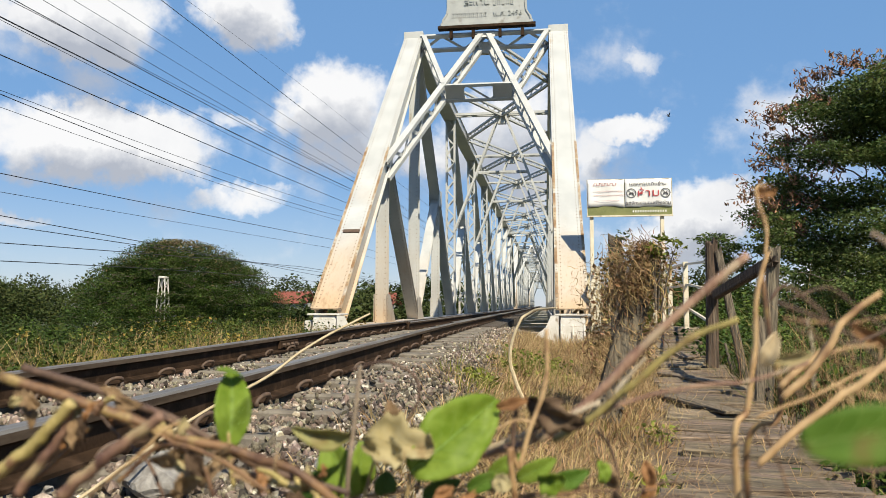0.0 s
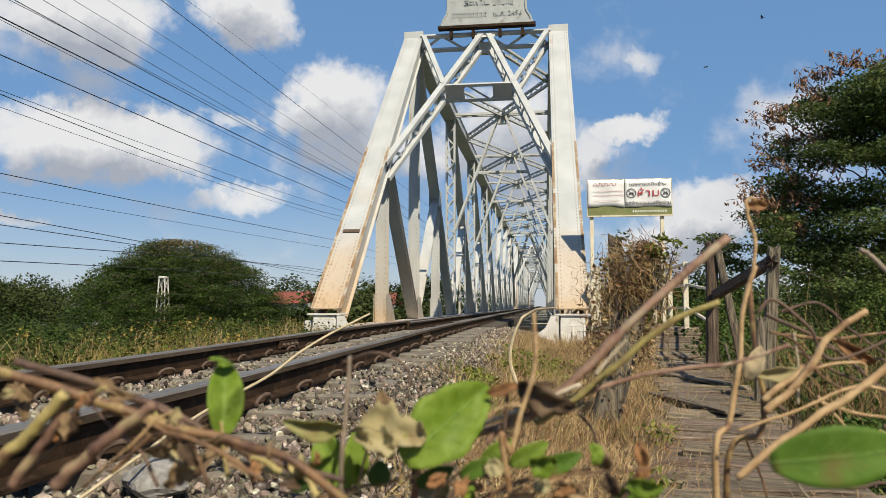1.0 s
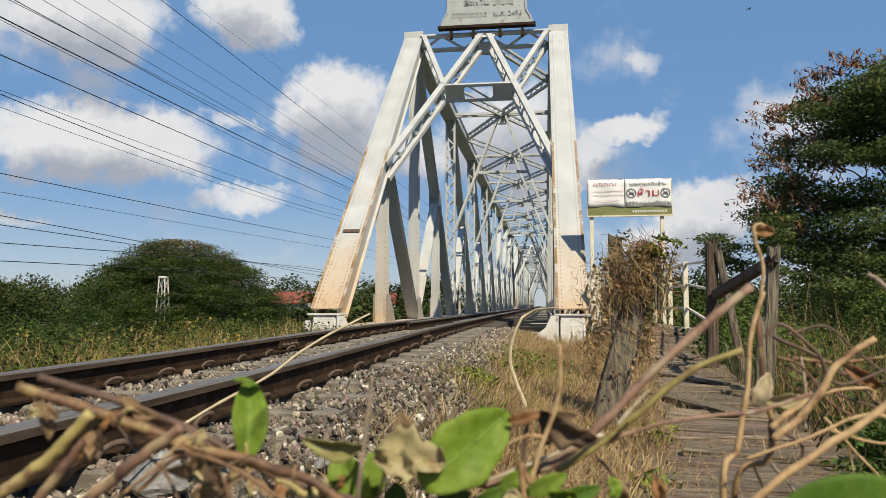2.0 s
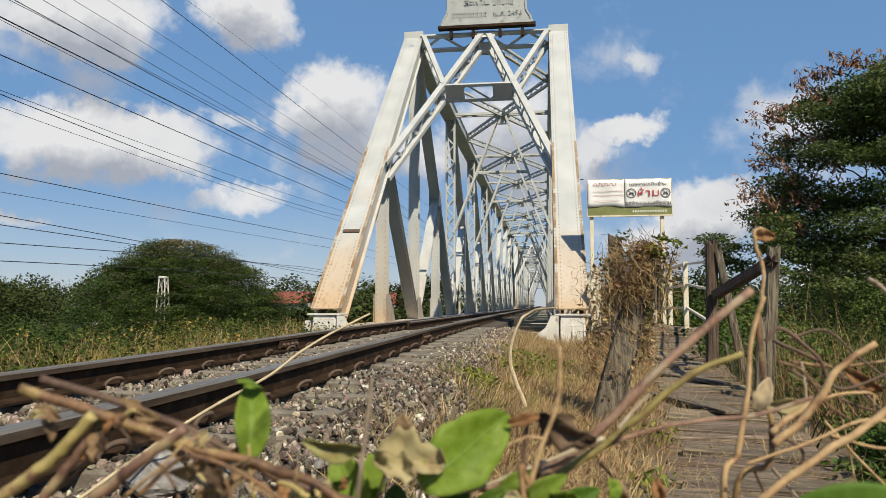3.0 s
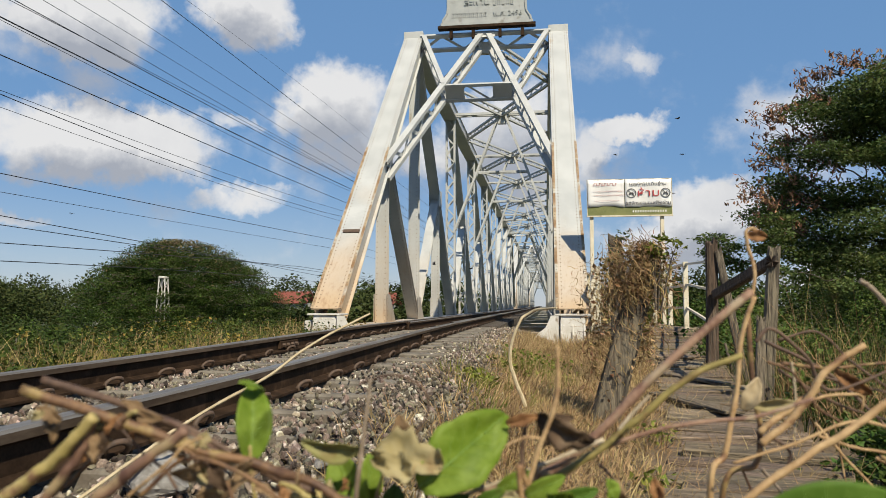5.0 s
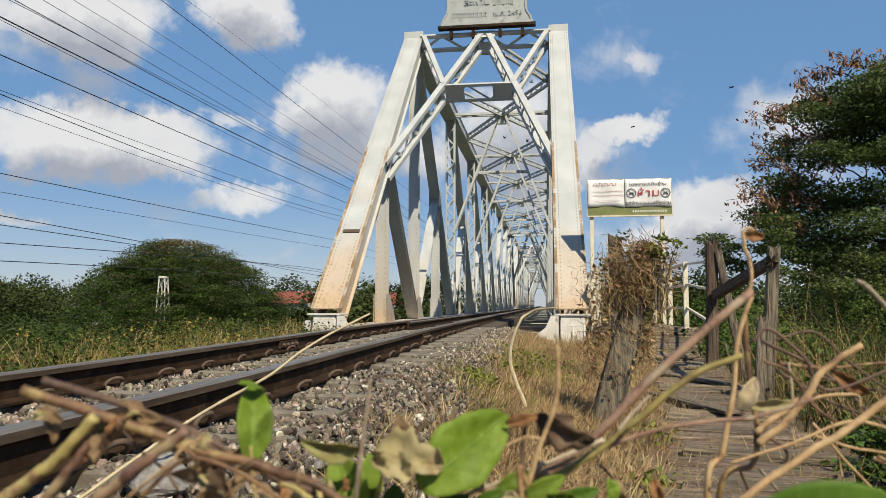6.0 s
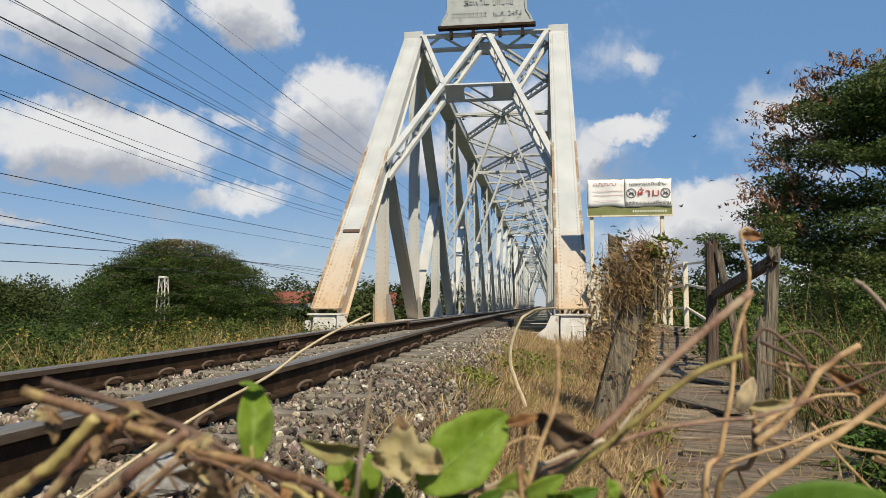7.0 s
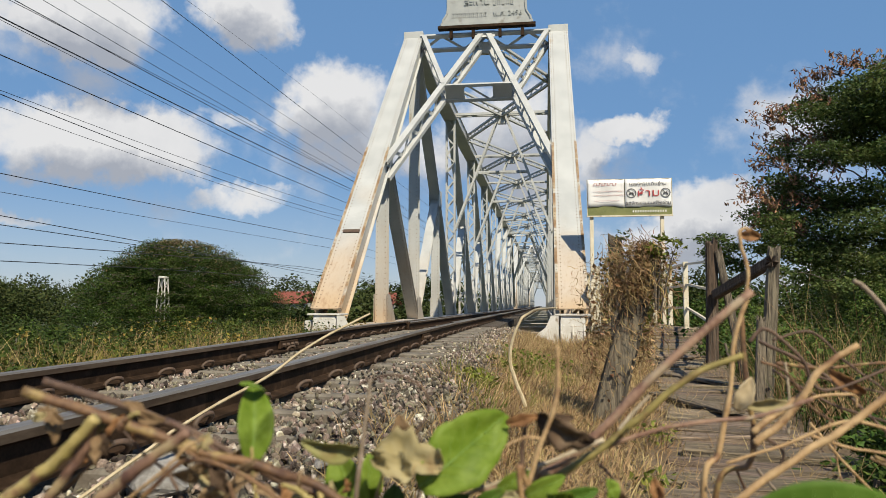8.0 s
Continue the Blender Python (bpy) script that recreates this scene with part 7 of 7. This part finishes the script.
stem("twig", vine_far_right, [(0.107, 0.050, 0.134), (0.119, 0.050, 0.124), (0.143, 0.050, 0.094)], 0.0023, 0.0023, STEM_TAUPE, 0)
stem("twig", vine_far_right, [(0.002, -0.020, -0.002), (0.017, -0.020, -0.015), (0.014, -0.020, -0.030)], 0.0017, 0.0011, STEM_DARK, 0)
leaf("leaf", vine_far_right, (-0.015, 0.000, 0.016), (-0.001, 0.000, 0.046), 0.0182, LEAF_PALEDRY, 0.50, 0.50, 10, 0.30, "pale dry curled leaf")
leaf("leaf", vine_far_right, (-0.007, 0.000, 0.020), (0.044, 0.000, 0.023), 0.0150, LEAF_TAN, 0.50, 0.50, 10, 0.40, "crumpled tan dry leaf")
leaf("leaf", vine_far_right, (0.092, 0.080, 0.046), (0.127, 0.080, 0.022), 0.0160, LEAF_RUSSET, 0.50, 0.50, 10, 0.40, "dry reddish brown leaf")
leaf("leaf", vine_far_right, (-0.081, -0.300, 0.004), (-0.012, -0.300, 0.012), 0.0331, LEAF_MIDGREEN, 0.15, 0.25, 10, 0.00, "broad green leaf")
leaf("leaf", vine_mid, (0.092, -0.015, -0.048), (0.087, -0.015, -0.061), 0.0143, LEAF_DARKDRY, 0.40, 0.50, -48, 0.45, "")
leaf("leaf", vine_mid, (0.048, 0.039, -0.037), (0.043, 0.039, -0.027), 0.0121, LEAF_DRY, 0.40, 0.50, -14, 0.45, "")
leaf("leaf", vine_mid, (0.146, 0.033, -0.063), (0.164, 0.033, -0.060), 0.0127, LEAF_GREEN, 0.40, 0.50, 19, 0.45, "")
leaf("leaf", vine_mid, (0.030, 0.097, -0.077), (0.034, 0.097, -0.063), 0.0138, LEAF_GREEN, 0.40, 0.50, 43, 0.45, "")
leaf("leaf", vine_mid, (0.113, 0.066, -0.082), (0.125, 0.066, -0.070), 0.0140, LEAF_DRY, 0.40, 0.50, 28, 0.45, "")
leaf("leaf", vine_mid, (0.009, 0.083, -0.062), (-0.018, 0.083, -0.055), 0.0128, LEAF_TAN, 0.40, 0.50, -4, 0.45, "")
leaf("leaf", vine_mid, (0.101, 0.081, -0.056), (0.097, 0.081, -0.071), 0.0175, LEAF_DARKDRY, 0.40, 0.50, -43, 0.45, "")
leaf("leaf", vine_mid, (0.114, 0.025, -0.047), (0.100, 0.025, -0.059), 0.0168, LEAF_DRY, 0.40, 0.50, 18, 0.45, "")
leaf("leaf", vine_mid, (0.114, 0.077, -0.057), (0.096, 0.077, -0.052), 0.0113, LEAF_DRY, 0.40, 0.50, -19, 0.45, "")
leaf("leaf", vine_mid, (0.061, -0.012, -0.020), (0.048, -0.012, -0.021), 0.0146, LEAF_TAN, 0.40, 0.50, 9, 0.45, "")
leaf("leaf", vine_mid, (0.027, -0.010, -0.030), (0.035, -0.010, -0.037), 0.0174, LEAF_RUSSET, 0.40, 0.50, -38, 0.45, "")
leaf("leaf", vine_mid, (0.113, 0.067, -0.054), (0.098, 0.067, -0.067), 0.0191, LEAF_DRY, 0.40, 0.50, 33, 0.45, "")
leaf("leaf", vine_mid, (0.083, 0.086, -0.087), (0.083, 0.086, -0.069), 0.0177, LEAF_TAN, 0.40, 0.50, -21, 0.45, "")
leaf("leaf", vine_mid, (0.093, 0.036, -0.070), (0.094, 0.036, -0.081), 0.0175, LEAF_TAN, 0.40, 0.50, -31, 0.45, "")
leaf("leaf", vine_mid, (0.086, 0.001, -0.029), (0.081, 0.001, -0.040), 0.0144, LEAF_TAN, 0.40, 0.50, -28, 0.45, "")
leaf("leaf", vine_mid, (0.019, 0.068, -0.087), (0.008, 0.068, -0.078), 0.0104, LEAF_TAN, 0.40, 0.50, -29, 0.45, "")
leaf("leaf", vine_mid, (0.108, 0.039, -0.053), (0.105, 0.039, -0.070), 0.0135, LEAF_DARKDRY, 0.40, 0.50, 4, 0.45, "")
leaf("leaf", vine_mid, (0.028, 0.063, -0.083), (0.034, 0.063, -0.102), 0.0116, LEAF_TAN, 0.40, 0.50, -23, 0.45, "")
leaf("leaf", vine_mid, (0.138, -0.010, -0.032), (0.160, -0.010, -0.037), 0.0180, LEAF_GREEN, 0.40, 0.50, 34, 0.45, "")
leaf("leaf", vine_mid, (0.058, 0.017, -0.053), (0.071, 0.017, -0.047), 0.0153, LEAF_DARKDRY, 0.40, 0.50, 14, 0.45, "")
leaf("leaf", vine_mid, (0.133, 0.009, -0.044), (0.127, 0.009, -0.029), 0.0136, LEAF_DARKDRY, 0.40, 0.50, -29, 0.45, "")
leaf("leaf", vine_mid, (0.128, -0.017, -0.057), (0.122, -0.017, -0.045), 0.0123, LEAF_DRY, 0.40, 0.50, 19, 0.45, "")
leaf("leaf", vine_mid, (0.152, 0.057, -0.051), (0.159, 0.057, -0.034), 0.0122, LEAF_RUSSET, 0.40, 0.50, -5, 0.45, "")
leaf("leaf", vine_mid, (0.126, 0.021, -0.062), (0.112, 0.021, -0.072), 0.0195, LEAF_TAN, 0.40, 0.50, 25, 0.45, "")
leaf("leaf", vine_mid, (0.156, 0.074, -0.073), (0.164, 0.074, -0.064), 0.0121, LEAF_TAN, 0.40, 0.50, -14, 0.45, "")
leaf("leaf", vine_mid, (0.079, -0.013, -0.039), (0.061, -0.013, -0.039), 0.0107, LEAF_DARKDRY, 0.40, 0.50, -2, 0.45, "")
leaf("leaf", vine_mid, (0.142, 0.032, -0.048), (0.155, 0.032, -0.052), 0.0112, LEAF_DRY, 0.40, 0.50, 49, 0.45, "")
leaf("leaf", vine_mid, (0.105, 0.076, -0.090), (0.099, 0.076, -0.105), 0.0115, LEAF_DARKDRY, 0.40, 0.50, -22, 0.45, "")
leaf("leaf", vine_mid, (0.036, 0.013, -0.037), (0.037, 0.013, -0.051), 0.0126, LEAF_GREEN, 0.40, 0.50, 44, 0.45, "")
leaf("leaf", vine_mid, (0.023, 0.033, -0.045), (0.043, 0.033, -0.043), 0.0138, LEAF_RUSSET, 0.40, 0.50, -45, 0.45, "")
leaf("leaf", vine_mid, (0.066, 0.059, -0.067), (0.079, 0.059, -0.076), 0.0175, LEAF_TAN, 0.40, 0.50, 13, 0.45, "")
leaf("leaf", vine_mid, (0.011, 0.030, -0.057), (0.023, 0.030, -0.073), 0.0160, LEAF_RUSSET, 0.40, 0.50, -45, 0.45, "")
leaf("leaf", vine_mid, (0.017, -0.005, -0.033), (0.013, -0.005, -0.025), 0.0182, LEAF_RUSSET, 0.40, 0.50, 19, 0.45, "")
leaf("leaf", vine_mid, (0.092, 0.083, -0.086), (0.069, 0.083, -0.072), 0.0183, LEAF_RUSSET, 0.40, 0.50, -9, 0.45, "")
leaf("leaf", vine_mid, (0.131, 0.041, -0.035), (0.125, 0.041, -0.017), 0.0177, LEAF_DRY, 0.40, 0.50, -38, 0.45, "")
leaf("leaf", vine_mid, (0.143, 0.061, -0.081), (0.146, 0.061, -0.093), 0.0102, LEAF_RUSSET, 0.40, 0.50, -31, 0.45, "")
leaf("leaf", vine_mid, (0.141, 0.005, -0.052), (0.145, 0.005, -0.043), 0.0190, LEAF_MIDGREEN, 0.40, 0.50, 26, 0.45, "")
leaf("leaf", vine_mid, (0.045, 0.048, -0.079), (0.044, 0.048, -0.065), 0.0185, LEAF_GREEN, 0.40, 0.50, 0, 0.45, "")
leaf("leaf", vine_mid, (0.025, 0.075, -0.082), (0.036, 0.075, -0.096), 0.0183, LEAF_MIDGREEN, 0.40, 0.50, 13, 0.45, "")
leaf("leaf", vine_mid, (0.015, 0.058, -0.052), (-0.002, 0.058, -0.041), 0.0162, LEAF_TAN, 0.40, 0.50, 7, 0.45, "")
leaf("leaf", vine_mid, (0.092, 0.029, -0.055), (0.106, 0.029, -0.044), 0.0169, LEAF_RUSSET, 0.40, 0.50, -5, 0.45, "")
leaf("leaf", vine_mid, (0.156, 0.048, -0.034), (0.153, 0.048, -0.017), 0.0121, LEAF_RUSSET, 0.40, 0.50, 1, 0.45, "")
leaf("leaf", vine_mid, (0.136, 0.062, -0.059), (0.152, 0.062, -0.050), 0.0166, LEAF_MIDGREEN, 0.40, 0.50, 39, 0.45, "")
leaf("leaf", vine_mid, (0.085, 0.016, -0.060), (0.085, 0.016, -0.069), 0.0198, LEAF_DRY, 0.40, 0.50, -45, 0.45, "")
leaf("leaf", vine_mid, (0.121, 0.022, -0.027), (0.120, 0.022, -0.012), 0.0154, LEAF_GREEN, 0.40, 0.50, 43, 0.45, "")
leaf("leaf", vine_mid, (0.095, -0.015, -0.019), (0.078, -0.015, -0.015), 0.0193, LEAF_GREEN, 0.40, 0.50, -36, 0.45, "")
stem("twig", vine_mid, [(-0.081, 0.037, -0.068), (-0.051, 0.037, -0.043), (0.000, 0.037, -0.034)], 0.0013, 0.0008, STEM_TAN, 0)
stem("twig", vine_mid, [(-0.105, 0.016, -0.068), (-0.069, 0.016, -0.043), (-0.011, 0.016, -0.033)], 0.0013, 0.0008, STEM_BROWN, 0)
stem("twig", vine_mid, [(0.127, 0.028, -0.062), (0.152, 0.028, -0.039), (0.182, 0.028, -0.036)], 0.0013, 0.0008, STEM_DARK, 0)
stem("twig", vine_mid, [(-0.009, 0.050, -0.064), (0.020, 0.050, -0.039), (0.050, 0.050, -0.029)], 0.0013, 0.0008, STEM_TAN, 0)
stem("twig", vine_mid, [(0.072, 0.012, -0.056), (0.090, 0.012, -0.033), (0.155, 0.012, -0.028)], 0.0013, 0.0008, STEM_BROWN, 0)
stem("twig", vine_mid, [(0.128, 0.078, -0.067), (0.162, 0.078, -0.041), (0.194, 0.078, -0.037)], 0.0013, 0.0008, STEM_DARK, 0)
stem("twig", vine_mid, [(0.004, 0.038, -0.079), (0.026, 0.038, -0.055), (0.103, 0.038, -0.040)], 0.0013, 0.0008, STEM_TAN, 0)
stem("twig", vine_mid, [(-0.085, 0.017, -0.066), (-0.061, 0.017, -0.042), (-0.021, 0.017, -0.034)], 0.0013, 0.0008, STEM_BROWN, 0)
stem("twig", vine_mid, [(0.020, 0.034, -0.072), (0.048, 0.034, -0.047), (0.108, 0.034, -0.033)], 0.0013, 0.0008, STEM_DARK, 0)
stem("twig", vine_mid, [(0.004, 0.074, -0.096), (0.027, 0.074, -0.070), (0.099, 0.074, -0.046)], 0.0013, 0.0008, STEM_TAN, 0)
stem("twig", vine_mid, [(0.034, 0.027, -0.063), (0.061, 0.027, -0.039), (0.118, 0.027, -0.030)], 0.0013, 0.0008, STEM_BROWN, 0)
stem("twig", vine_mid, [(0.004, 0.077, -0.073), (0.025, 0.077, -0.047), (0.064, 0.077, -0.035)], 0.0013, 0.0008, STEM_DARK, 0)

stalk([(-1.100, 1.600, 0.031), (-0.940, 1.700, 0.162), (-0.866, 1.750, 0.221), (-0.698, 1.800, 0.320), (-0.583, 1.850, 0.407), (-0.454, 1.900, 0.479)], 0.0052)
stalk([(-0.099, 3.600, 0.019), (-0.170, 3.600, 0.232), (-0.136, 3.600, 0.394), (-0.068, 3.600, 0.470), (0.052, 3.500, 0.489)], 0.0094)


def tangle():
    """Thin dry twigs among the shrub's stems."""
    rng = random.Random(81)
    mats = [STEM_TAN, STEM_DARK, STEM_BROWN, STEM_TAUPE]
    for i in range(15):
        x0, z0, y0 = rng.uniform(-0.02, 0.16), rng.uniform(-0.10, 0.08), rng.uniform(0.0, 0.35)
        a = rng.uniform(-0.9, 0.15)
        L = rng.uniform(0.05, 0.14) * (1 + y0)
        pts = [(x0 * (1 + y0 * 1.4) + 0.02, y0, z0 * (1 + y0))]
        for k in range(3):
            a += rng.uniform(-0.5, 0.35)
            q = pts[-1]
            pts.append((q[0] + math.cos(a) * L * 0.5, q[1] + rng.uniform(-0.02, 0.04), q[2] + math.sin(a) * L * 0.5))
        stem("twig", vine_far_right, pts, rng.uniform(0.0012, 0.0026), 0.001, mats[i % 4])


tangle()


# ---- birds ----
FEATHER = material("dark_feather", (0.025, 0.025, 0.03), (0.07, 0.07, 0.08), scale=30, rough=0.6, bump=0.2)


def bird(i):
    t = thing("bird", "small dark bird in flight with spread wings", "bird", "birds over the walkway")
    bm = bmesh.new()
    bmesh.ops.create_uvsphere(bm, u_segments=10, v_segments=8, radius=1.0)
    for v in bm.verts:
        x, y, z = v.co
        k = 1.0 - 0.45 * max(0, -y) ** 1.5
        v.co = (x * 0.030 * k, y * 0.085, z * 0.030 * k + (0.008 if y > 0.5 else 0))
    part("body", bm, FEATHER, t, smooth=True)
    bm = bmesh.new()
    bmesh.ops.create_uvsphere(bm, u_segments=8, v_segments=6, radius=0.022, matrix=Matrix.Translation((0, 0.09, 0.014)))
    bmesh.ops.create_cone(bm, cap_ends=True, segments=6, radius1=0.007, radius2=0.001, depth=0.025, matrix=Matrix.Translation((0, 0.12, 0.012)) @ Matrix.Rotation(radians(-90), 4, "X"))
    part("head", bm, FEATHER, t, smooth=True)
    bm = bmesh.new()
    plate(bm, [(-0.012, -0.06, 0), (0.012, -0.06, 0), (0.036, -0.15, 0), (0.0, -0.135, 0), (-0.036, -0.15, 0)], (0, 0, 1), 0.004)
    part("tail", bm, FEATHER, t)
    wings = []
    for sg in (-1, 1):
        bm = bmesh.new()
        pts = [(0, 0.045, 0), (sg * 0.08, 0.06, 0.008), (sg * 0.17, 0.015, 0.0), (sg * 0.19, -0.03, -0.004), (sg * 0.10, -0.035, 0), (0, -0.045, 0)]
        plate(bm, pts if sg > 0 else pts[::-1], (0, 0, 1), 0.006)
        w = part("wing", bm, FEATHER, t)
        wings.append((w, sg))
    t.scale = (0.6, 0.6, 0.6)
    return t, wings


birds = [bird(i) for i in range(12)]


# ---- what moves ----
RIGHT = Vector((0.9906, 0.1365, 0))


def sway(plant, rows):
    """Rows: seconds, millimetres to the side and up, degrees of lean."""
    o = plant.location.copy()
    walk(plant, [(t, Matrix.Translation(o + RIGHT * dx * 0.001 + Vector((0, 0, dz * 0.001))) @ Matrix.Rotation(radians(lean), 4, "Y")) for t, dx, dz, lean in rows])


def fly(b, rows, i):
    t, wings = b
    poses = []
    for k, (s, x, y, z) in enumerate(rows):
        a, c = rows[max(0, k - 1)], rows[min(len(rows) - 1, k + 1)]
        head = math.degrees(math.atan2(-(c[1] - a[1]), 0.5 * abs(c[1] - a[1]) + 0.3))
        poses.append((s, pose(x, y + 0.3 * math.sin(k * 1.7 + i), z, 8 * math.sin(k * 2 + i), 0, head)))
    walk(t, poses)
    for w, sg in wings:
        walk(w, [(0.1 * k, pose(0, 0, 0.012, 0, -sg * (18 + 34 * math.sin(k * 2.1 + i * 1.3)), 0)) for k in range(81)])


def motions():
    sway(vine_left, [(0.0, -14.4, 8.9, 0), (0.1, -11.7, 1.0, 0), (0.2, -13.7, 5.5, 0), (0.3, -9.6, 6.5, 0), (0.4, -18.2, 16.5, -1), (0.5, -23.7, 36.8, -3), (0.6, -18.9, 32.3, -3), (0.7, -16.5, 19.9, -2), (0.8, -11.7, 17.2, -1), (0.9, -22.0, 20.6, -2), (1.0, -18.9, 14.8, -1), (1.2, -11.7, 6.9, 0), (1.4, -10.6, 8.6, 0), (1.6, -6.9, 5.2, 0), (1.7, -5.5, 4.1, 0), (2.8, -1.7, 1.4, 0), (3.5, -1.4, 1.0, 0), (4.5, -1.0, 0.7, 0), (6.0, -0.3, 0.3, 0), (8.0, 0.3, -0.3, 0)])
    sway(vine_mid, [(0.0, -6.1, 9.9, -1), (0.1, -10.3, 0.8, 0), (0.2, -7.3, 7.6, -1), (0.3, -2.3, 2.7, -1), (0.4, 1.1, 15.3, -3), (0.5, 3.4, 41.2, -8), (0.6, 6.1, 37.4, -8), (0.7, 1.5, 22.9, -4), (0.8, 7.6, 14.5, -2), (0.9, -12.2, 26.0, -6), (1.0, -11.5, 17.6, -3), (1.2, -6.1, 6.1, -1), (1.4, -4.2, 7.6, -1), (1.6, 0.4, 3.8, 0), (1.7, 1.1, 2.7, 0), (2.8, 1.5, 0.4, 0), (3.5, 0.0, -0.0, 0), (8.0, 0.0, -0.0, 0)])
    sway(vine_right, [(0.0, -2.1, 26.0, 0), (0.1, -0.4, 3.4, 0), (0.2, 11.8, 25.2, 0), (0.3, 16.8, 27.3, 1), (0.4, 12.6, 30.6, 1), (0.5, 30.2, 71.4, 1), (0.6, 29.4, 78.1, 1), (0.7, 12.6, 50.0, 0), (0.8, 16.0, 43.2, 0), (0.9, -1.7, 42.8, 0), (1.0, -15.5, 38.6, 0), (1.2, -5.9, 23.5, 0), (1.4, -8.8, 22.7, 0), (1.6, -1.3, 10.1, 0), (1.7, -0.4, 6.7, 0), (2.8, 0.0, 1.7, 0), (3.5, 0.0, -0.0, 0), (8.0, 0.0, -0.0, 0)])
    sway(vine_far_right, [(0.0, 24.0, 40.1, -3), (0.1, 0.0, 6.4, -1), (0.2, 32.1, 32.1, -4), (0.3, 42.7, 32.1, -6), (0.4, 64.1, 37.4, -9), (0.5, 80.2, 48.1, -10), (0.6, 74.8, 50.8, -10), (0.7, 74.8, 42.7, -10), (0.8, 74.8, 32.1, -10), (0.9, 15.0, 26.7, -2), (1.0, 8.5, 27.8, -1), (1.2, 11.8, 16.0, -1), (1.4, 13.4, 22.4, -1), (1.6, 11.8, 11.8, -1), (1.7, 12.8, 8.0, -1), (2.8, 16.0, 1.1, -1), (3.0, 15.0, -0.0, -1), (3.5, 7.5, -0.0, 0), (4.5, 5.3, -0.0, 0), (6.0, 1.6, -0.0, 0), (8.0, -1.6, -0.0, 0)])
    fly(birds[0], [(0.0, 27.39, 26.00, 2.88), (3.5, 13.46, 26.00, 4.38), (5.3, 0.75, 26.00, 6.02), (5.8, -1.09, 26.00, 6.36), (6.2, -1.55, 26.00, 6.50), (6.4, -1.83, 26.00, 6.67), (6.7, -2.26, 26.00, 6.85), (7.2, -3.25, 26.00, 7.31), (8.0, -4.91, 26.00, 8.10)], 0)
    fly(birds[1], [(0.0, 28.78, 26.00, 2.52), (4.0, 13.49, 26.00, 4.94), (5.6, 0.75, 26.00, 6.02), (6.2, -0.93, 26.00, 6.31), (6.4, -1.19, 26.00, 6.38), (6.7, -1.45, 26.00, 6.53), (7.0, -1.79, 26.00, 6.77), (7.2, -1.89, 26.00, 7.04), (7.6, -2.64, 26.00, 7.70), (8.0, -3.87, 26.00, 8.69)], 1)
    fly(birds[2], [(0.0, -33.64, 22.00, 31.98), (5.0, -5.44, 22.00, 11.89), (6.0, -0.35, 22.00, 7.13), (6.4, 1.63, 22.00, 5.77), (6.6, 2.63, 22.00, 5.15), (6.8, 3.56, 22.00, 4.57), (7.0, 4.77, 22.00, 4.08), (7.2, 5.88, 22.00, 3.85), (8.0, 10.66, 22.00, 3.56)], 2)
    fly(birds[3], [(0.0, -41.27, 22.00, 28.33), (4.0, -8.22, 22.00, 12.08), (5.8, 2.29, 22.00, 5.92), (6.4, 3.38, 22.00, 5.63), (6.6, 3.97, 22.00, 5.49), (7.0, 4.28, 22.00, 5.33), (7.2, 4.86, 22.00, 5.11), (8.0, 6.97, 22.00, 4.37)], 3)
    fly(birds[4], [(0.0, -8.02, 22.00, 0.17), (2.8, 0.62, 22.00, 4.02), (3.5, 2.13, 22.00, 4.61), (4.5, 3.23, 22.00, 5.46), (6.0, 5.34, 22.00, 6.73), (8.0, 7.07, 22.00, 7.22)], 4)
    fly(birds[5], [(0.0, -14.45, 22.00, 22.54), (3.0, -4.53, 22.00, 11.09), (4.5, 1.64, 22.00, 5.46), (6.0, 7.60, 22.00, 0.83), (8.0, 13.79, 22.00, -3.36)], 5)
    fly(birds[6], [(0.0, 9.15, 22.00, 21.35), (3.0, -3.46, 22.00, 11.02), (3.5, -5.96, 22.00, 9.04), (4.5, -11.86, 22.00, 4.84), (6.0, -21.83, 22.00, 1.65), (8.0, -37.54, 22.00, -2.72)], 6)
    fly(birds[7], [(0.0, 11.57, 22.00, 7.44), (5.0, 6.96, 22.00, 3.88), (5.8, 3.91, 22.00, 3.16), (6.4, 1.65, 22.00, 3.03), (6.6, 1.99, 22.00, 2.89), (7.0, 2.02, 22.00, 2.82), (7.5, 2.22, 22.00, 2.49), (8.0, 3.89, 22.00, 2.34)], 7)
    fly(birds[8], [(0.0, -11.72, 22.00, 0.16), (6.0, -0.06, 22.00, 2.35), (6.6, 2.26, 22.00, 2.90), (7.0, 3.95, 22.00, 3.37), (7.3, 5.41, 22.00, 3.42), (8.0, 8.72, 22.00, 2.72)], 8)
    fly(birds[9], [(0.0, -6.20, 22.00, -2.21), (6.0, 0.76, 22.00, 2.51), (6.6, 3.20, 22.00, 3.05), (7.0, 5.06, 22.00, 3.33), (7.4, 6.80, 22.00, 3.64), (8.0, 9.35, 22.00, 3.83)], 9)
    fly(birds[10], [(0.0, 9.36, 24.00, 7.33), (1.0, 6.84, 24.00, 9.50), (1.7, 5.06, 24.00, 11.03), (8.0, -13.64, 24.00, 28.79)], 10)
    fly(birds[11], [(0.0, 3.90, 24.00, 6.45), (1.0, 5.16, 24.00, 8.09), (2.0, 6.59, 24.00, 10.01), (8.0, 16.46, 24.00, 20.46)], 11)


motions()
